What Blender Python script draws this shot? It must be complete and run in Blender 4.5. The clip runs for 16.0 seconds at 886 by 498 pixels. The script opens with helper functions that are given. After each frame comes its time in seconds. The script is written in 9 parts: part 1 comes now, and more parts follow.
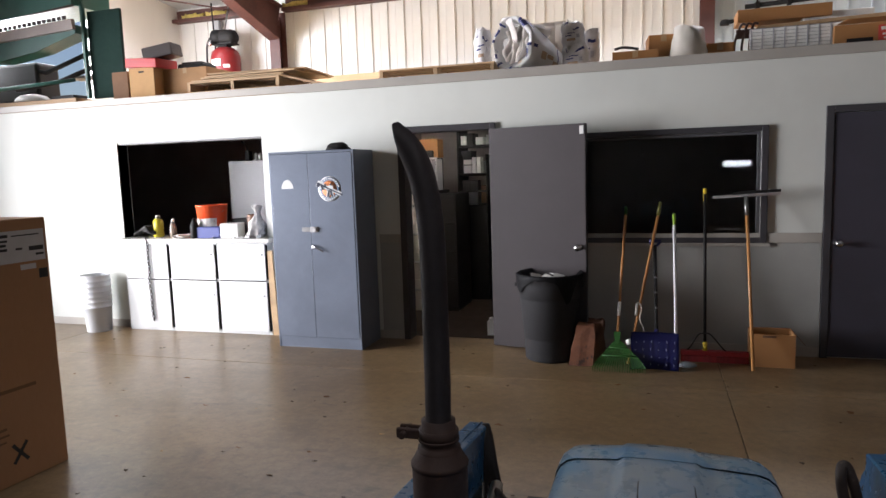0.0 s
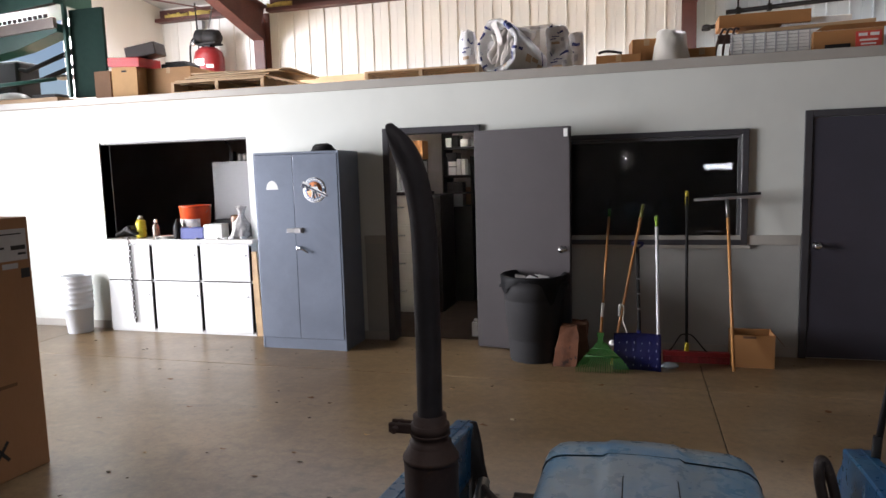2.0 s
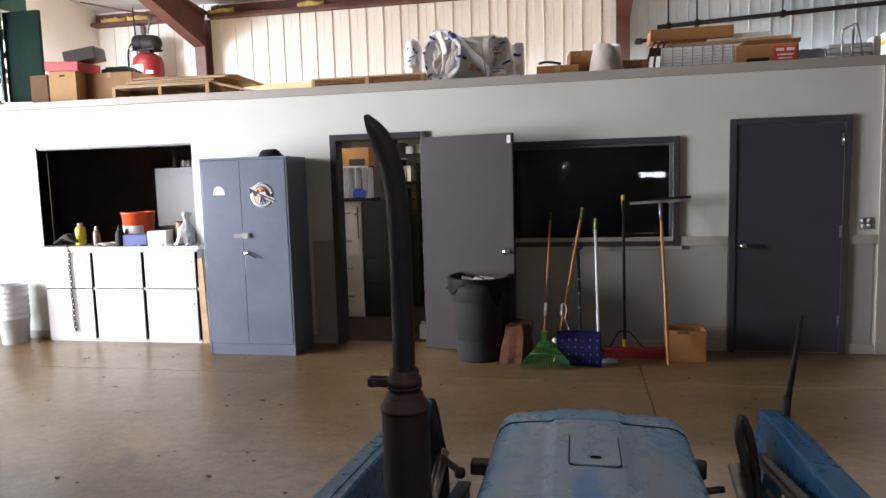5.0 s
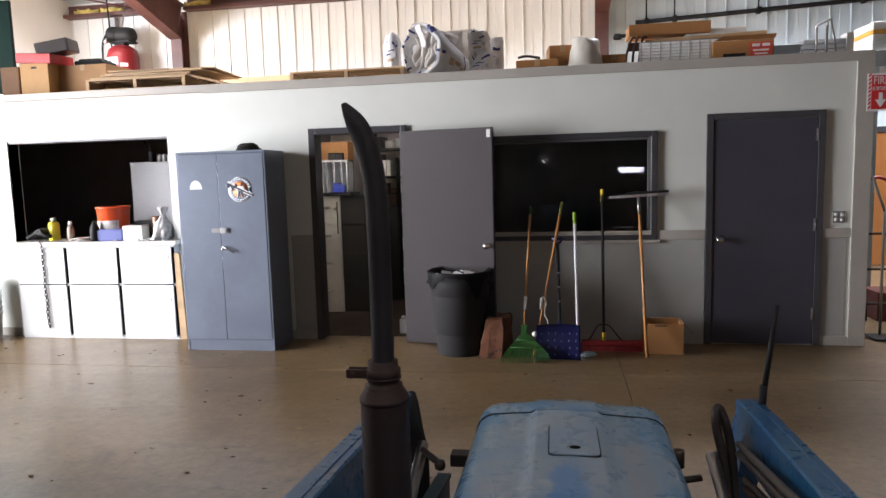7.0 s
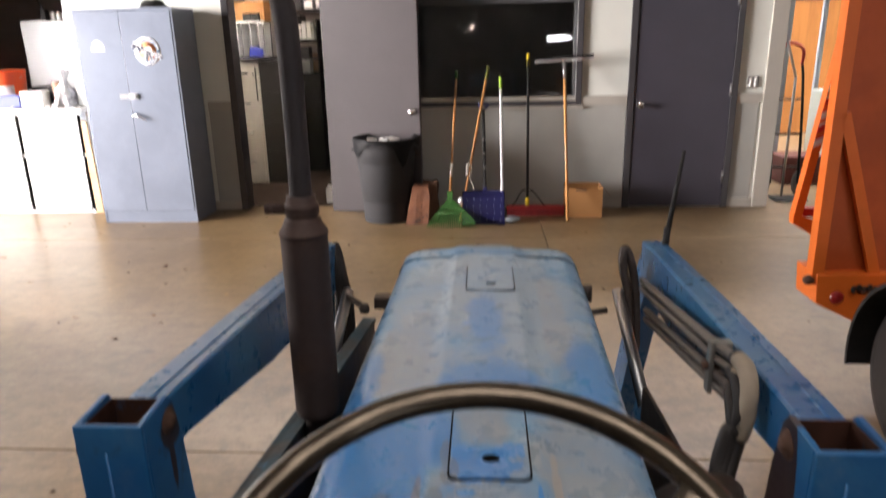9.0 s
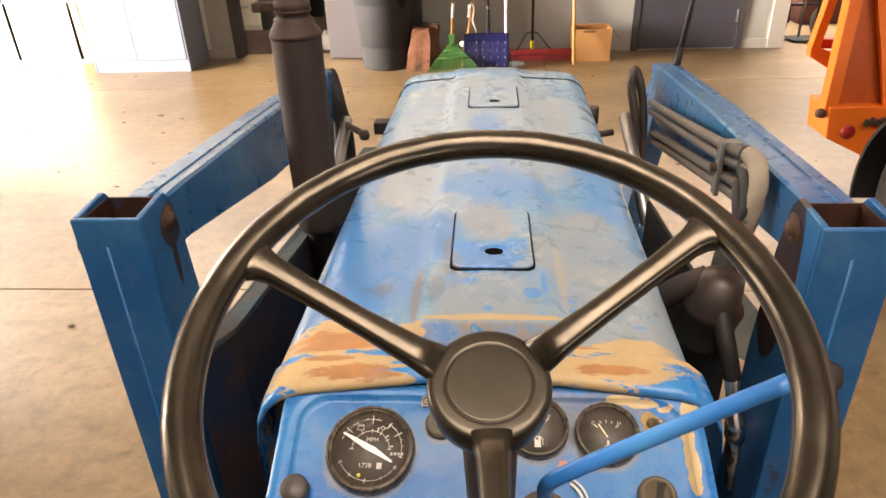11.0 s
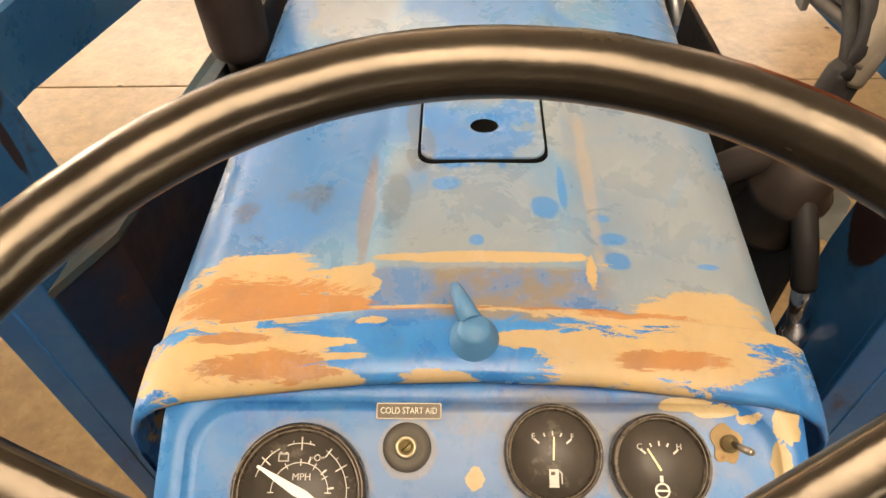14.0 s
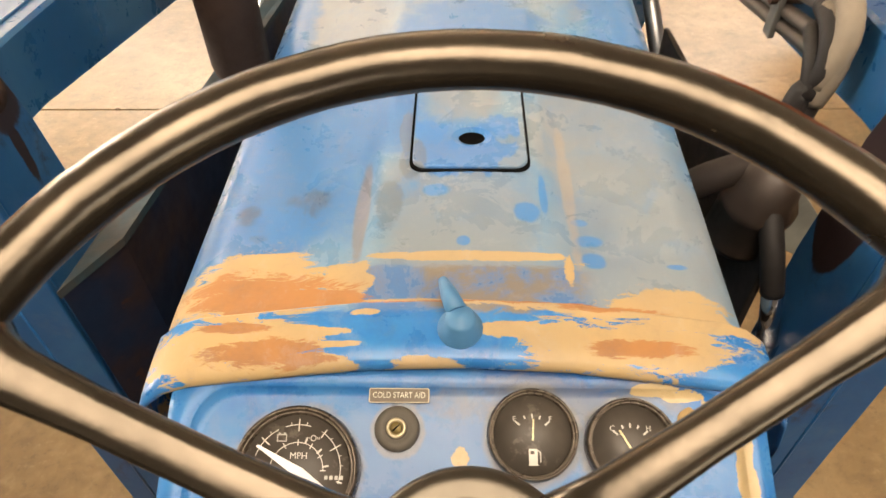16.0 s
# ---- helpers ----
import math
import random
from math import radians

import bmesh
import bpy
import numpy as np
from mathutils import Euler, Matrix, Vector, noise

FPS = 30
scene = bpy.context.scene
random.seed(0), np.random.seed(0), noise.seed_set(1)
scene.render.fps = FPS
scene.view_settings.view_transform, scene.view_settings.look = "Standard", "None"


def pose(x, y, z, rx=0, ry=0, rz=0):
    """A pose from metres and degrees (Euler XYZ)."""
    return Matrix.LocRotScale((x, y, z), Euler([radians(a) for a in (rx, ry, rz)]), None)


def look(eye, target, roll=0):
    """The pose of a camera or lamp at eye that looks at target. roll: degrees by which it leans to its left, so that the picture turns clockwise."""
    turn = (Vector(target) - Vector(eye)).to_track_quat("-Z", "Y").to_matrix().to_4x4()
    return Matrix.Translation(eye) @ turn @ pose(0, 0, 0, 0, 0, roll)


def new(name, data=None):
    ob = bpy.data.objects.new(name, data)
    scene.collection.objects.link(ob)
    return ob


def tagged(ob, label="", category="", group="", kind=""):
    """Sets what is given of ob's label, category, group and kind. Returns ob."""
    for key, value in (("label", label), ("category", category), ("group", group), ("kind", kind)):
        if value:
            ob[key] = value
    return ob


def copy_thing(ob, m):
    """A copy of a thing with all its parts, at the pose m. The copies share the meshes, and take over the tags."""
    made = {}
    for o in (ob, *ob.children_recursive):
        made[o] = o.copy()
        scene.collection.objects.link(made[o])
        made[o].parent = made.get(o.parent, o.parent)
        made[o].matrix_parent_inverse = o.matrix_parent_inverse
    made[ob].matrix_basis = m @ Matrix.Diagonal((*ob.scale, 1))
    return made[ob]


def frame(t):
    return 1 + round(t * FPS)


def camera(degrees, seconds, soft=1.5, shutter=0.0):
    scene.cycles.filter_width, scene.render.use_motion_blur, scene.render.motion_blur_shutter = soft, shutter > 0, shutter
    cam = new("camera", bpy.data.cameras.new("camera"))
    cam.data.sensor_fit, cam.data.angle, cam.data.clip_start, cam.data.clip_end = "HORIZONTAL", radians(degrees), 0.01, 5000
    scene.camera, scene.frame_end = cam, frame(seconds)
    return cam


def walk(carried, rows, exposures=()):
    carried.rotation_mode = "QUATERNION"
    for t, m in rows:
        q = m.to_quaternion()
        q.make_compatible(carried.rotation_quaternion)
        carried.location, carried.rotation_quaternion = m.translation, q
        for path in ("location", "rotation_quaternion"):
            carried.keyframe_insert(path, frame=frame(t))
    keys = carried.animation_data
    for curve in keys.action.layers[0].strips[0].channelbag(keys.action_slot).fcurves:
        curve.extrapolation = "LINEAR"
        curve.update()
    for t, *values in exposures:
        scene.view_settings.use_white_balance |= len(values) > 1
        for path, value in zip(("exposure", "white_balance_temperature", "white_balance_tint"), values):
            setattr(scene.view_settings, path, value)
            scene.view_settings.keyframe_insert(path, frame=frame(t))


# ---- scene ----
cam = camera(66.0, 16.0, shutter=0.5)
PATH = [
    (0, (0.467, -0.302, 1.685), (-0.124, 1.595, 1.452), -1.9),
    (0.5, (0.465, -0.306, 1.687), (-0.123, 1.593, 1.463), -1.7),
    (1, (0.468, -0.308, 1.686), (-0.094, 1.598, 1.459), -1.6),
    (1.5, (0.463, -0.337, 1.686), (-0.075, 1.578, 1.477), -1.1),
    (2, (0.462, -0.327, 1.683), (-0.083, 1.584, 1.454), -1.6),
    (2.5, (0.456, -0.351, 1.685), (-0.053, 1.572, 1.478), -0.4),
    (3, (0.443, -0.413, 1.662), (-0.046, 1.512, 1.427), -1.2),
    (3.5, (0.458, -0.475, 1.647), (0.042, 1.466, 1.406), -2.4),
    (5.8, (0.451, -0.487, 1.644), (0.076, 1.468, 1.455), -1.7),
    (6, (0.45, -0.484, 1.644), (0.082, 1.473, 1.455), -1.8),
    (6.5, (0.452, -0.482, 1.636), (0.117, 1.478, 1.418), -1.5),
    (7, (0.456, -0.48, 1.634), (0.131, 1.481, 1.413), -1.6),
    (7.5, (0.456, -0.479, 1.632), (0.128, 1.481, 1.404), -1.5),
    (8, (0.453, -0.483, 1.634), (0.1, 1.474, 1.416), -1.3),
    (8.5, (0.456, -0.49, 1.62), (0.215, 1.468, 1.29), -0.7),
    (9, (0.478, -0.509, 1.57), (0.358, 1.401, 0.986), -1.2),
    (9.5, (0.483, -0.519, 1.523), (0.344, 1.298, 0.699), -2.0),
    (10, (0.482, -0.521, 1.497), (0.335, 1.253, 0.585), -2.3),
    (10.2, (0.482, -0.522, 1.496), (0.308, 1.246, 0.577), -2.8),
    (12.3, (0.469, -0.385, 1.443), (0.433, 1.146, 0.156), -0.7),
    (12.5, (0.488, -0.319, 1.444), (0.397, 1.137, 0.076), -2.0),
    (13, (0.492, -0.274, 1.441), (0.419, 1.126, 0.015), -2.2),
    (13.5, (0.485, -0.22, 1.424), (0.405, 1.166, -0.016), -2.8),
    (14, (0.472, -0.199, 1.416), (0.399, 1.123, -0.083), -2.5),
    (14.5, (0.47, -0.203, 1.417), (0.405, 1.13, -0.072), -2.4),
    (15, (0.472, -0.203, 1.416), (0.396, 1.121, -0.081), -2.8),
    (15.5, (0.474, -0.211, 1.414), (0.404, 1.122, -0.075), -2.9),
    (16, (0.475, -0.242, 1.43), (0.428, 1.142, -0.013), -1.2),
]
EXPO = [(0, -0.50, 6100, 16), (3.5, -0.48, 6100, 16), (6.0, -0.33, 6100, 16), (8.2, -0.31, 6100, 16), (9.0, 0.82, 6700, 18), (10.0, 1.60, 7200, 18), (12.3, 2.22, 8600, 18), (13.6, 2.05, 9000, 17), (14.5, 2.10, 8900, 17), (16, 2.08, 8400, 16)]
walk(cam, [(t, look(e, g, r)) for t, e, g, r in PATH], EXPO)

# ---------------------------------------------------------------- world and light
world = bpy.data.worlds.new("sky")
scene.world = world
world.use_nodes = True
wn = world.node_tree.nodes
sky = wn.new("ShaderNodeTexSky")
sky.sky_type = 'NISHITA'
sky.sun_disc = False
sky.sun_elevation = radians(48)
sky.sun_rotation = radians(250)
world.node_tree.links.new(sky.outputs[0], wn["Background"].inputs[0])
wn["Background"].inputs[1].default_value = 0.12


def sun_lamp(strength, direction):
    lamp = bpy.data.lights.new("sun", 'SUN')
    lamp.energy, lamp.angle, lamp.color = strength, radians(0.5), (1.0, 0.95, 0.87)
    ob = new("sun", lamp)
    ob.matrix_basis = look((-30, 0, 30), (-30 + direction[0], direction[1], 30 + direction[2]))


def opening_lamp(name, centre, target, w, h, power, colour, spread=180):
    lamp = bpy.data.lights.new(name, 'AREA')
    lamp.shape, lamp.size, lamp.size_y, lamp.energy, lamp.color = 'RECTANGLE', w, h, power, colour
    lamp.spread = radians(spread)
    ob = new(name, lamp)
    ob.matrix_basis = look(centre, target)


sun_lamp(3.0, (0.55, -0.25, -0.8))
# daylight through the big roll-up door and the high window in the west wall
opening_lamp("west_door_daylight", (-8.2, 3.1, 1.8), (-3.0, 5.3, 1.4), 3.4, 3.4, 425, (1.0, 0.985, 0.96), 84)
opening_lamp("west_window_daylight", (-8.2, 7.6, 3.75), (0, 9.2, 3.6), 2.4, 1.4, 600, (1.0, 0.985, 0.96))
# translucent roof panels: one over the storage deck, one behind the tractor
opening_lamp("roof_panel_daylight", (-0.5, 8.35, 4.97), (-0.5, 8.8, 0), 15.0, 0.9, 1370, (0.97, 0.98, 1.0), 125)
opening_lamp("roof_panel_daylight", (1.2, -2.3, 5.90), (1.2, -2.2, 0), 5.2, 3.6, 104, (1.0, 0.97, 0.92), 120)
# daylight through the roll-up door in the south wall, far behind
opening_lamp("south_door_daylight", (5.2, -6.9, 1.8), (4.2, 6, 1.6), 3.4, 3.2, 24, (1.0, 0.98, 0.94))

# ---------------------------------------------------------------- materials
def tree(name):
    m = bpy.data.materials.new(name)
    m.use_nodes = True
    t = m.node_tree
    return m, t, t.nodes["Principled BSDF"]


def node(t, kind, props=None, **ins):
    n = t.nodes.new(kind)
    for k, v in (props or {}).items():
        if k == "operation": n.operation = v
        elif k == "data_type": n.data_type = v
        elif k == "blend_type": n.blend_type = v
        elif k == "interpolation": n.interpolation_type = v
    for k, v in ins.items():
        put_in(t, n.inputs[int(k[1:])] if k[0] == "i" and k[1:].isdigit() else n.inputs[k], v)
    return n


def put_in(t, sock, v):
    if isinstance(v, bpy.types.NodeSocket):
        t.links.new(v, sock)
    elif isinstance(v, (tuple, list)):
        sock.default_value = (*v, 1.0) if len(v) == 3 and sock.type == 'RGBA' else v
    else:
        sock.default_value = v


def m2(t, op, a, b=0.0, c=0.0):
    return node(t, "ShaderNodeMath", {"operation": op}, i0=a, i1=b, i2=c).outputs[0]


def ramp01(t, v, lo, hi):
    n = node(t, "ShaderNodeMapRange", {"interpolation": "SMOOTHSTEP"}, i0=v, i1=lo, i2=hi, i3=0.0, i4=1.0)
    return n.outputs[0]


def blend(t, f, a, b, how="MIX"):
    n = node(t, "ShaderNodeMix", {"data_type": "RGBA", "blend_type": how})
    put_in(t, n.inputs[0], f)
    put_in(t, n.inputs[6], a)
    put_in(t, n.inputs[7], b)
    return n.outputs[2]


def coords(t, scale=(1, 1, 1), loc=(0, 0, 0)):
    c = t.nodes.new("ShaderNodeTexCoord")
    mp = node(t, "ShaderNodeMapping")
    mp.inputs["Scale"].default_value = scale
    mp.inputs["Location"].default_value = loc
    t.links.new(c.outputs["Object"], mp.inputs[0])
    return mp.outputs[0]


def noise_tex(t, vec, scale, detail=4.0, rough=0.6, distort=0.0):
    n = node(t, "ShaderNodeTexNoise", None, Scale=scale, Detail=detail, Roughness=rough, Distortion=distort)
    t.links.new(vec, n.inputs["Vector"])
    return n.outputs[0]


def bumped(t, b, height, strength, dist=0.002):
    n = node(t, "ShaderNodeBump", None, Strength=strength, Distance=dist, Height=height)
    t.links.new(n.outputs[0], b.inputs["Normal"])


def surf(name, base, rough=0.5, metal=0.0, second=None, vary=0.25, big=1.2, fine=25.0, bump=0.15, bump_d=0.002,
         spots=None, spot_amount=0.62, stretch=(1, 1, 1), rvary=0.15, coat=0.0, random=0.0, spec=0.5):
    """Base colour varied at two scales, roughness variation, fine relief, optional spots of another colour."""
    m, t, b = tree(name)
    v = coords(t, stretch)
    n1, n2 = noise_tex(t, v, big, 4, 0.6, 0.3), noise_tex(t, v, fine, 5, 0.65)
    if second is None:
        second = tuple(c * (1 - vary) for c in base)
    col = blend(t, ramp01(t, n1, 0.35, 0.68), base, second)
    col = blend(t, m2(t, "MULTIPLY", ramp01(t, n2, 0.4, 0.75), 0.35), col, tuple(c * (1 - 0.7 * vary) for c in base))
    if spots is not None:
        n3 = noise_tex(t, v, fine * 0.35, 6, 0.7)
        col = blend(t, ramp01(t, n3, spot_amount, spot_amount + 0.06), col, spots)
    if random:
        oi = t.nodes.new("ShaderNodeObjectInfo")
        k = m2(t, "MULTIPLY_ADD", oi.outputs["Random"], 2 * random, 1 - random)
        g = node(t, "ShaderNodeCombineColor", None, i0=k, i1=k, i2=k).outputs[0]
        col = blend(t, 1.0, col, g, "MULTIPLY")
    t.links.new(col, b.inputs["Base Color"])
    t.links.new(m2(t, "MULTIPLY_ADD", n2, 2 * rvary, rough - rvary), b.inputs["Roughness"])
    b.inputs["Metallic"].default_value = metal
    b.inputs["Specular IOR Level"].default_value = spec
    if coat:
        b.inputs["Coat Weight"].default_value = coat
    if bump:
        bumped(t, b, n2, bump, bump_d)
    return m


def plain(name, base, rough=0.5, metal=0.0, vary=0.12):
    return surf(name, base, rough, metal, vary=vary, big=3.0, fine=60, bump=0.05, rvary=0.06)


def glow(name, colour, strength):
    m, t, b = tree(name)
    b.inputs["Base Color"].default_value = (*colour, 1)
    b.inputs["Emission Color"].default_value = (*colour, 1)
    b.inputs["Emission Strength"].default_value = strength
    return m


def concrete(name):
    """Sealed slab: soft clouds of tan and brown, pale dust, faint scuffs, an even satin gloss."""
    m, t, b = tree(name)
    v = coords(t)
    big, mid, fine = noise_tex(t, v, 0.5, 3, 0.5, 0.4), noise_tex(t, v, 2.4, 4, 0.55, 0.2), noise_tex(t, v, 60, 4, 0.6)
    dusty = noise_tex(t, coords(t, (0.55, 1.3, 1), (4, 2, 0)), 1.5, 6, 0.62, 0.3)
    scuff = noise_tex(t, coords(t, (0.8, 2.6, 1), (1, 7, 0)), 3.0, 7, 0.72, 0.2)
    stain = noise_tex(t, coords(t, (1, 1, 1), (9, 3, 0)), 1.7, 5, 0.6, 0.3)
    mottle = noise_tex(t, coords(t, (1, 1, 1), (2, 5, 0)), 13, 6, 0.68, 0.3)
    col = blend(t, ramp01(t, big, 0.30, 0.70), (0.206, 0.135, 0.065), (0.134, 0.085, 0.039))
    col = blend(t, m2(t, "MULTIPLY", ramp01(t, dusty, 0.42, 0.76), 0.60), col, (0.294, 0.213, 0.122))
    col = blend(t, m2(t, "MULTIPLY", ramp01(t, mid, 0.46, 0.78), 0.55), col, (0.094, 0.062, 0.033))
    col = blend(t, m2(t, "MULTIPLY", ramp01(t, mottle, 0.46, 0.68), 0.55), col, (0.108, 0.073, 0.040))
    col = blend(t, m2(t, "MULTIPLY", m2(t, "SUBTRACT", 1.0, ramp01(t, mottle, 0.30, 0.50)), 0.30), col, (0.300, 0.216, 0.122))
    speck = noise_tex(t, coords(t, (1, 1.2, 1), (3, 8, 0)), 34, 9, 0.78, 0.2)
    col = blend(t, m2(t, "MULTIPLY", ramp01(t, speck, 0.53, 0.64), 0.42), col, (0.085, 0.058, 0.034))
    col = blend(t, m2(t, "MULTIPLY", m2(t, "SUBTRACT", 1.0, ramp01(t, speck, 0.34, 0.45)), 0.30), col, (0.34, 0.26, 0.165))
    col = blend(t, m2(t, "MULTIPLY", ramp01(t, scuff, 0.57, 0.70), 0.60), col, (0.062, 0.042, 0.025))
    col = blend(t, m2(t, "MULTIPLY", ramp01(t, stain, 0.62, 0.74), 0.50), col, (0.070, 0.049, 0.030))
    col = blend(t, m2(t, "MULTIPLY", ramp01(t, fine, 0.45, 0.8), 0.25), col, (0.204, 0.150, 0.093))
    t.links.new(col, b.inputs["Base Color"])
    t.links.new(m2(t, "MULTIPLY_ADD", big, 0.12, m2(t, "MULTIPLY_ADD", fine, 0.10, 0.22)), b.inputs["Roughness"])
    bumped(t, b, fine, 0.05, 0.001)
    return m


def glass(name, tint=(0.9, 0.93, 0.92), rough=0.02):
    m, t, b = tree(name)
    b.inputs["Base Color"].default_value = (*tint, 1)
    b.inputs["Roughness"].default_value = rough
    b.inputs["Transmission Weight"].default_value = 1.0
    b.inputs["IOR"].default_value = 1.45
    return m


def ell(t, x, y, cx, cy, rx, ry):
    """1 at the middle of an ellipse, 0 at its rim, negative outside."""
    dx, dy = m2(t, "DIVIDE", m2(t, "SUBTRACT", x, cx), rx), m2(t, "DIVIDE", m2(t, "SUBTRACT", y, cy), ry)
    return m2(t, "SUBTRACT", 1.0, m2(t, "ADD", m2(t, "MULTIPLY", dx, dx), m2(t, "MULTIPLY", dy, dy)))


def worn_hood(name):
    """Sun-bleached blue paint, chalky and dusty, worn to yellow primer and rust along the back edge."""
    m, t, b = tree(name)
    v = coords(t)
    sep = t.nodes.new("ShaderNodeSeparateXYZ")
    t.links.new(v, sep.inputs[0])
    x, y = sep.outputs[0], sep.outputs[1]
    n_big, n_mid = noise_tex(t, v, 5.0, 5, 0.6, 0.5), noise_tex(t, v, 17, 8, 0.68, 0.4)
    n_fine = noise_tex(t, v, 90, 4, 0.6)
    patch = noise_tex(t, coords(t, (1.2, 0.8, 1), (3, 1, 0)), 24, 7, 0.62, 0.8)
    smear = noise_tex(t, coords(t, (0.42, 1.5, 1)), 40, 9, 0.78, 0.6)
    drag = noise_tex(t, coords(t, (3.0, 0.6, 1)), 6, 5, 0.6, 0.2)

    def zone(shapes, wobble, amount):
        out = None
        for cx, cy, rx, ry in shapes:
            e = ell(t, x, y, cx, cy, rx, ry)
            out = e if out is None else m2(t, "MAXIMUM", out, e)
        return m2(t, "MULTIPLY_ADD", m2(t, "SUBTRACT", wobble, 0.5), amount, out)

    def lay(col, shapes, wobble, amount, lo, hi, strength, colour):
        return blend(t, m2(t, "MULTIPLY", ramp01(t, zone(shapes, wobble, amount), lo, hi), strength), col, colour)

    blue, bleached, chalk, dust = (0.010, 0.145, 0.40), (0.070, 0.215, 0.385), (0.175, 0.275, 0.35), (0.212, 0.205, 0.195)
    col = blend(t, ramp01(t, n_big, 0.34, 0.64), bleached, chalk)
    # grey-tan dust: right flank, middle, a lane inside the left crease
    col = lay(col, ((0.615, 0.24, 0.085, 0.30), (0.48, 0.20, 0.085, 0.11), (0.47, 0.37, 0.05, 0.10),
                    (0.62, 0.75, 0.03, 0.35), (0.34, 0.62, 0.08, 0.22), (0.48, 1.285, 0.25, 0.035)), n_big, 2.6, -0.1, 0.7, 0.54, dust)
    # chalked, paler front half
    col = lay(col, ((0.48, 0.86, 0.24, 0.44), (0.40, 0.55, 0.10, 0.20)), n_big, 2.2, -0.2, 0.7, 0.50, (0.27, 0.325, 0.385))
    # deeper blue on the left flank
    col = lay(col, ((0.295, 0.20, 0.06, 0.12), (0.34, 0.27, 0.07, 0.13), (0.40, 0.33, 0.04, 0.08), (0.275, 0.40, 0.03, 0.25)), n_mid, 2.6, -0.4, 0.6, 0.86, (0.028, 0.155, 0.385))
    # blue showing through in small ragged patches
    col = blend(t, m2(t, "MULTIPLY", ramp01(t, patch, 0.52, 0.72), 0.28), col, (0.045, 0.19, 0.41))
    col = lay(col, ((0.275, 0.28, 0.03, 0.16), (0.31, 0.175, 0.06, 0.04), (0.48, 0.285, 0.055, 0.036), (0.50, 0.50, 0.11, 0.10), (0.66, 0.55, 0.05, 0.22),
                    (0.48, 0.75, 0.05, 0.18), (0.43, 0.21, 0.02, 0.03)), n_mid, 3.0, 0.15, 0.85, 0.7, (0.022, 0.17, 0.43))
    # rubbed blue spots
    col = lay(col, ((0.532, 0.177, 0.013, 0.014), (0.576, 0.175, 0.009, 0.005), (0.582, 0.153, 0.014, 0.008), (0.583, 0.132, 0.011, 0.010),
                    (0.478, 0.143, 0.006, 0.006), (0.455, 0.205, 0.016, 0.010), (0.650, 0.130, 0.010, 0.003), (0.547, 0.20, 0.004, 0.03)),
              n_mid, 2.2, 0.0, 0.6, 0.8, (0.018, 0.17, 0.43))
    col = lay(col, ((0.48, 0.250, 0.056, 0.026), (0.452, 0.285, 0.022, 0.020), (0.512, 0.29, 0.020, 0.022)), patch, 4.0, 0.05, 0.45, 0.75, (0.022, 0.165, 0.44))
    # soot smudges on the left, a darker blue-grey wedge inside the crease, brown lane outside it
    col = lay(col, ((0.290, 0.187, 0.016, 0.018), (0.304, 0.160, 0.010, 0.007), (0.343, 0.200, 0.026, 0.022), (0.323, 0.192, 0.007, 0.005)),
              patch, 4.6, 0.1, 1.0, 0.62, (0.050, 0.062, 0.075))
    col = lay(col, ((0.416, 0.190, 0.014, 0.038), (0.432, 0.245, 0.014, 0.030), (0.426, 0.290, 0.008, 0.04)), patch, 2.2, 0.1, 0.5, 0.60, (0.095, 0.125, 0.155))
    col = lay(col, ((0.392, 0.19, 0.008, 0.075),), n_mid, 1.6, 0.1, 0.6, 0.6, (0.17, 0.12, 0.085))
    # tan lane along the right crease
    col = lay(col, ((0.570, 0.22, 0.007, 0.13),), n_mid, 3.4, 0.1, 0.9, 0.45, (0.36, 0.28, 0.18))
    # full blue with brown grime behind the ridge line
    grime = m2(t, "SUBTRACT", 1.0, ramp01(t, m2(t, "MULTIPLY_ADD", m2(t, "SUBTRACT", smear, 0.5), 0.02, y), 0.117, 0.122))
    grime = m2(t, "MULTIPLY", grime, m2(t, "MULTIPLY", ramp01(t, x, 0.39, 0.405), m2(t, "SUBTRACT", 1.0, ramp01(t, x, 0.56, 0.585))))
    col = blend(t, m2(t, "MULTIPLY", grime, 0.85), col, blend(t, ramp01(t, n_mid, 0.42, 0.6), (0.06, 0.16, 0.36), (0.19, 0.145, 0.10)))
    edge = m2(t, "MULTIPLY_ADD", m2(t, "SUBTRACT", smear, 0.5), 0.05, y)
    col = blend(t, m2(t, "SUBTRACT", 1.0, ramp01(t, edge, 0.070, 0.078)), col, blend(t, ramp01(t, n_mid, 0.4, 0.7), blue, (0.015, 0.20, 0.47)))
    # yellow primer
    pr = zone(((0.318, 0.098, 0.078, 0.040), (0.315, 0.112, 0.055, 0.038), (0.262, 0.098, 0.04, 0.022), (0.385, 0.108, 0.022, 0.026),
               (0.635, 0.084, 0.060, 0.022), (0.60, 0.076, 0.07, 0.008), (0.66, 0.07, 0.04, 0.012),
               (0.44, 0.086, 0.07, 0.0045), (0.53, 0.082, 0.07, 0.0045), (0.478, 0.1275, 0.092, 0.0042), (0.562, 0.118, 0.005, 0.016),
               (0.300, 0.045, 0.075, 0.030), (0.345, 0.030, 0.06, 0.014), (0.365, 0.056, 0.035, 0.004), (0.375, 0.045, 0.03, 0.003),
               (0.590, 0.046, 0.098, 0.024), (0.52, 0.056, 0.035, 0.008), (0.45, 0.030, 0.03, 0.006), (0.405, 0.072, 0.012, 0.004)), smear, 4.6)
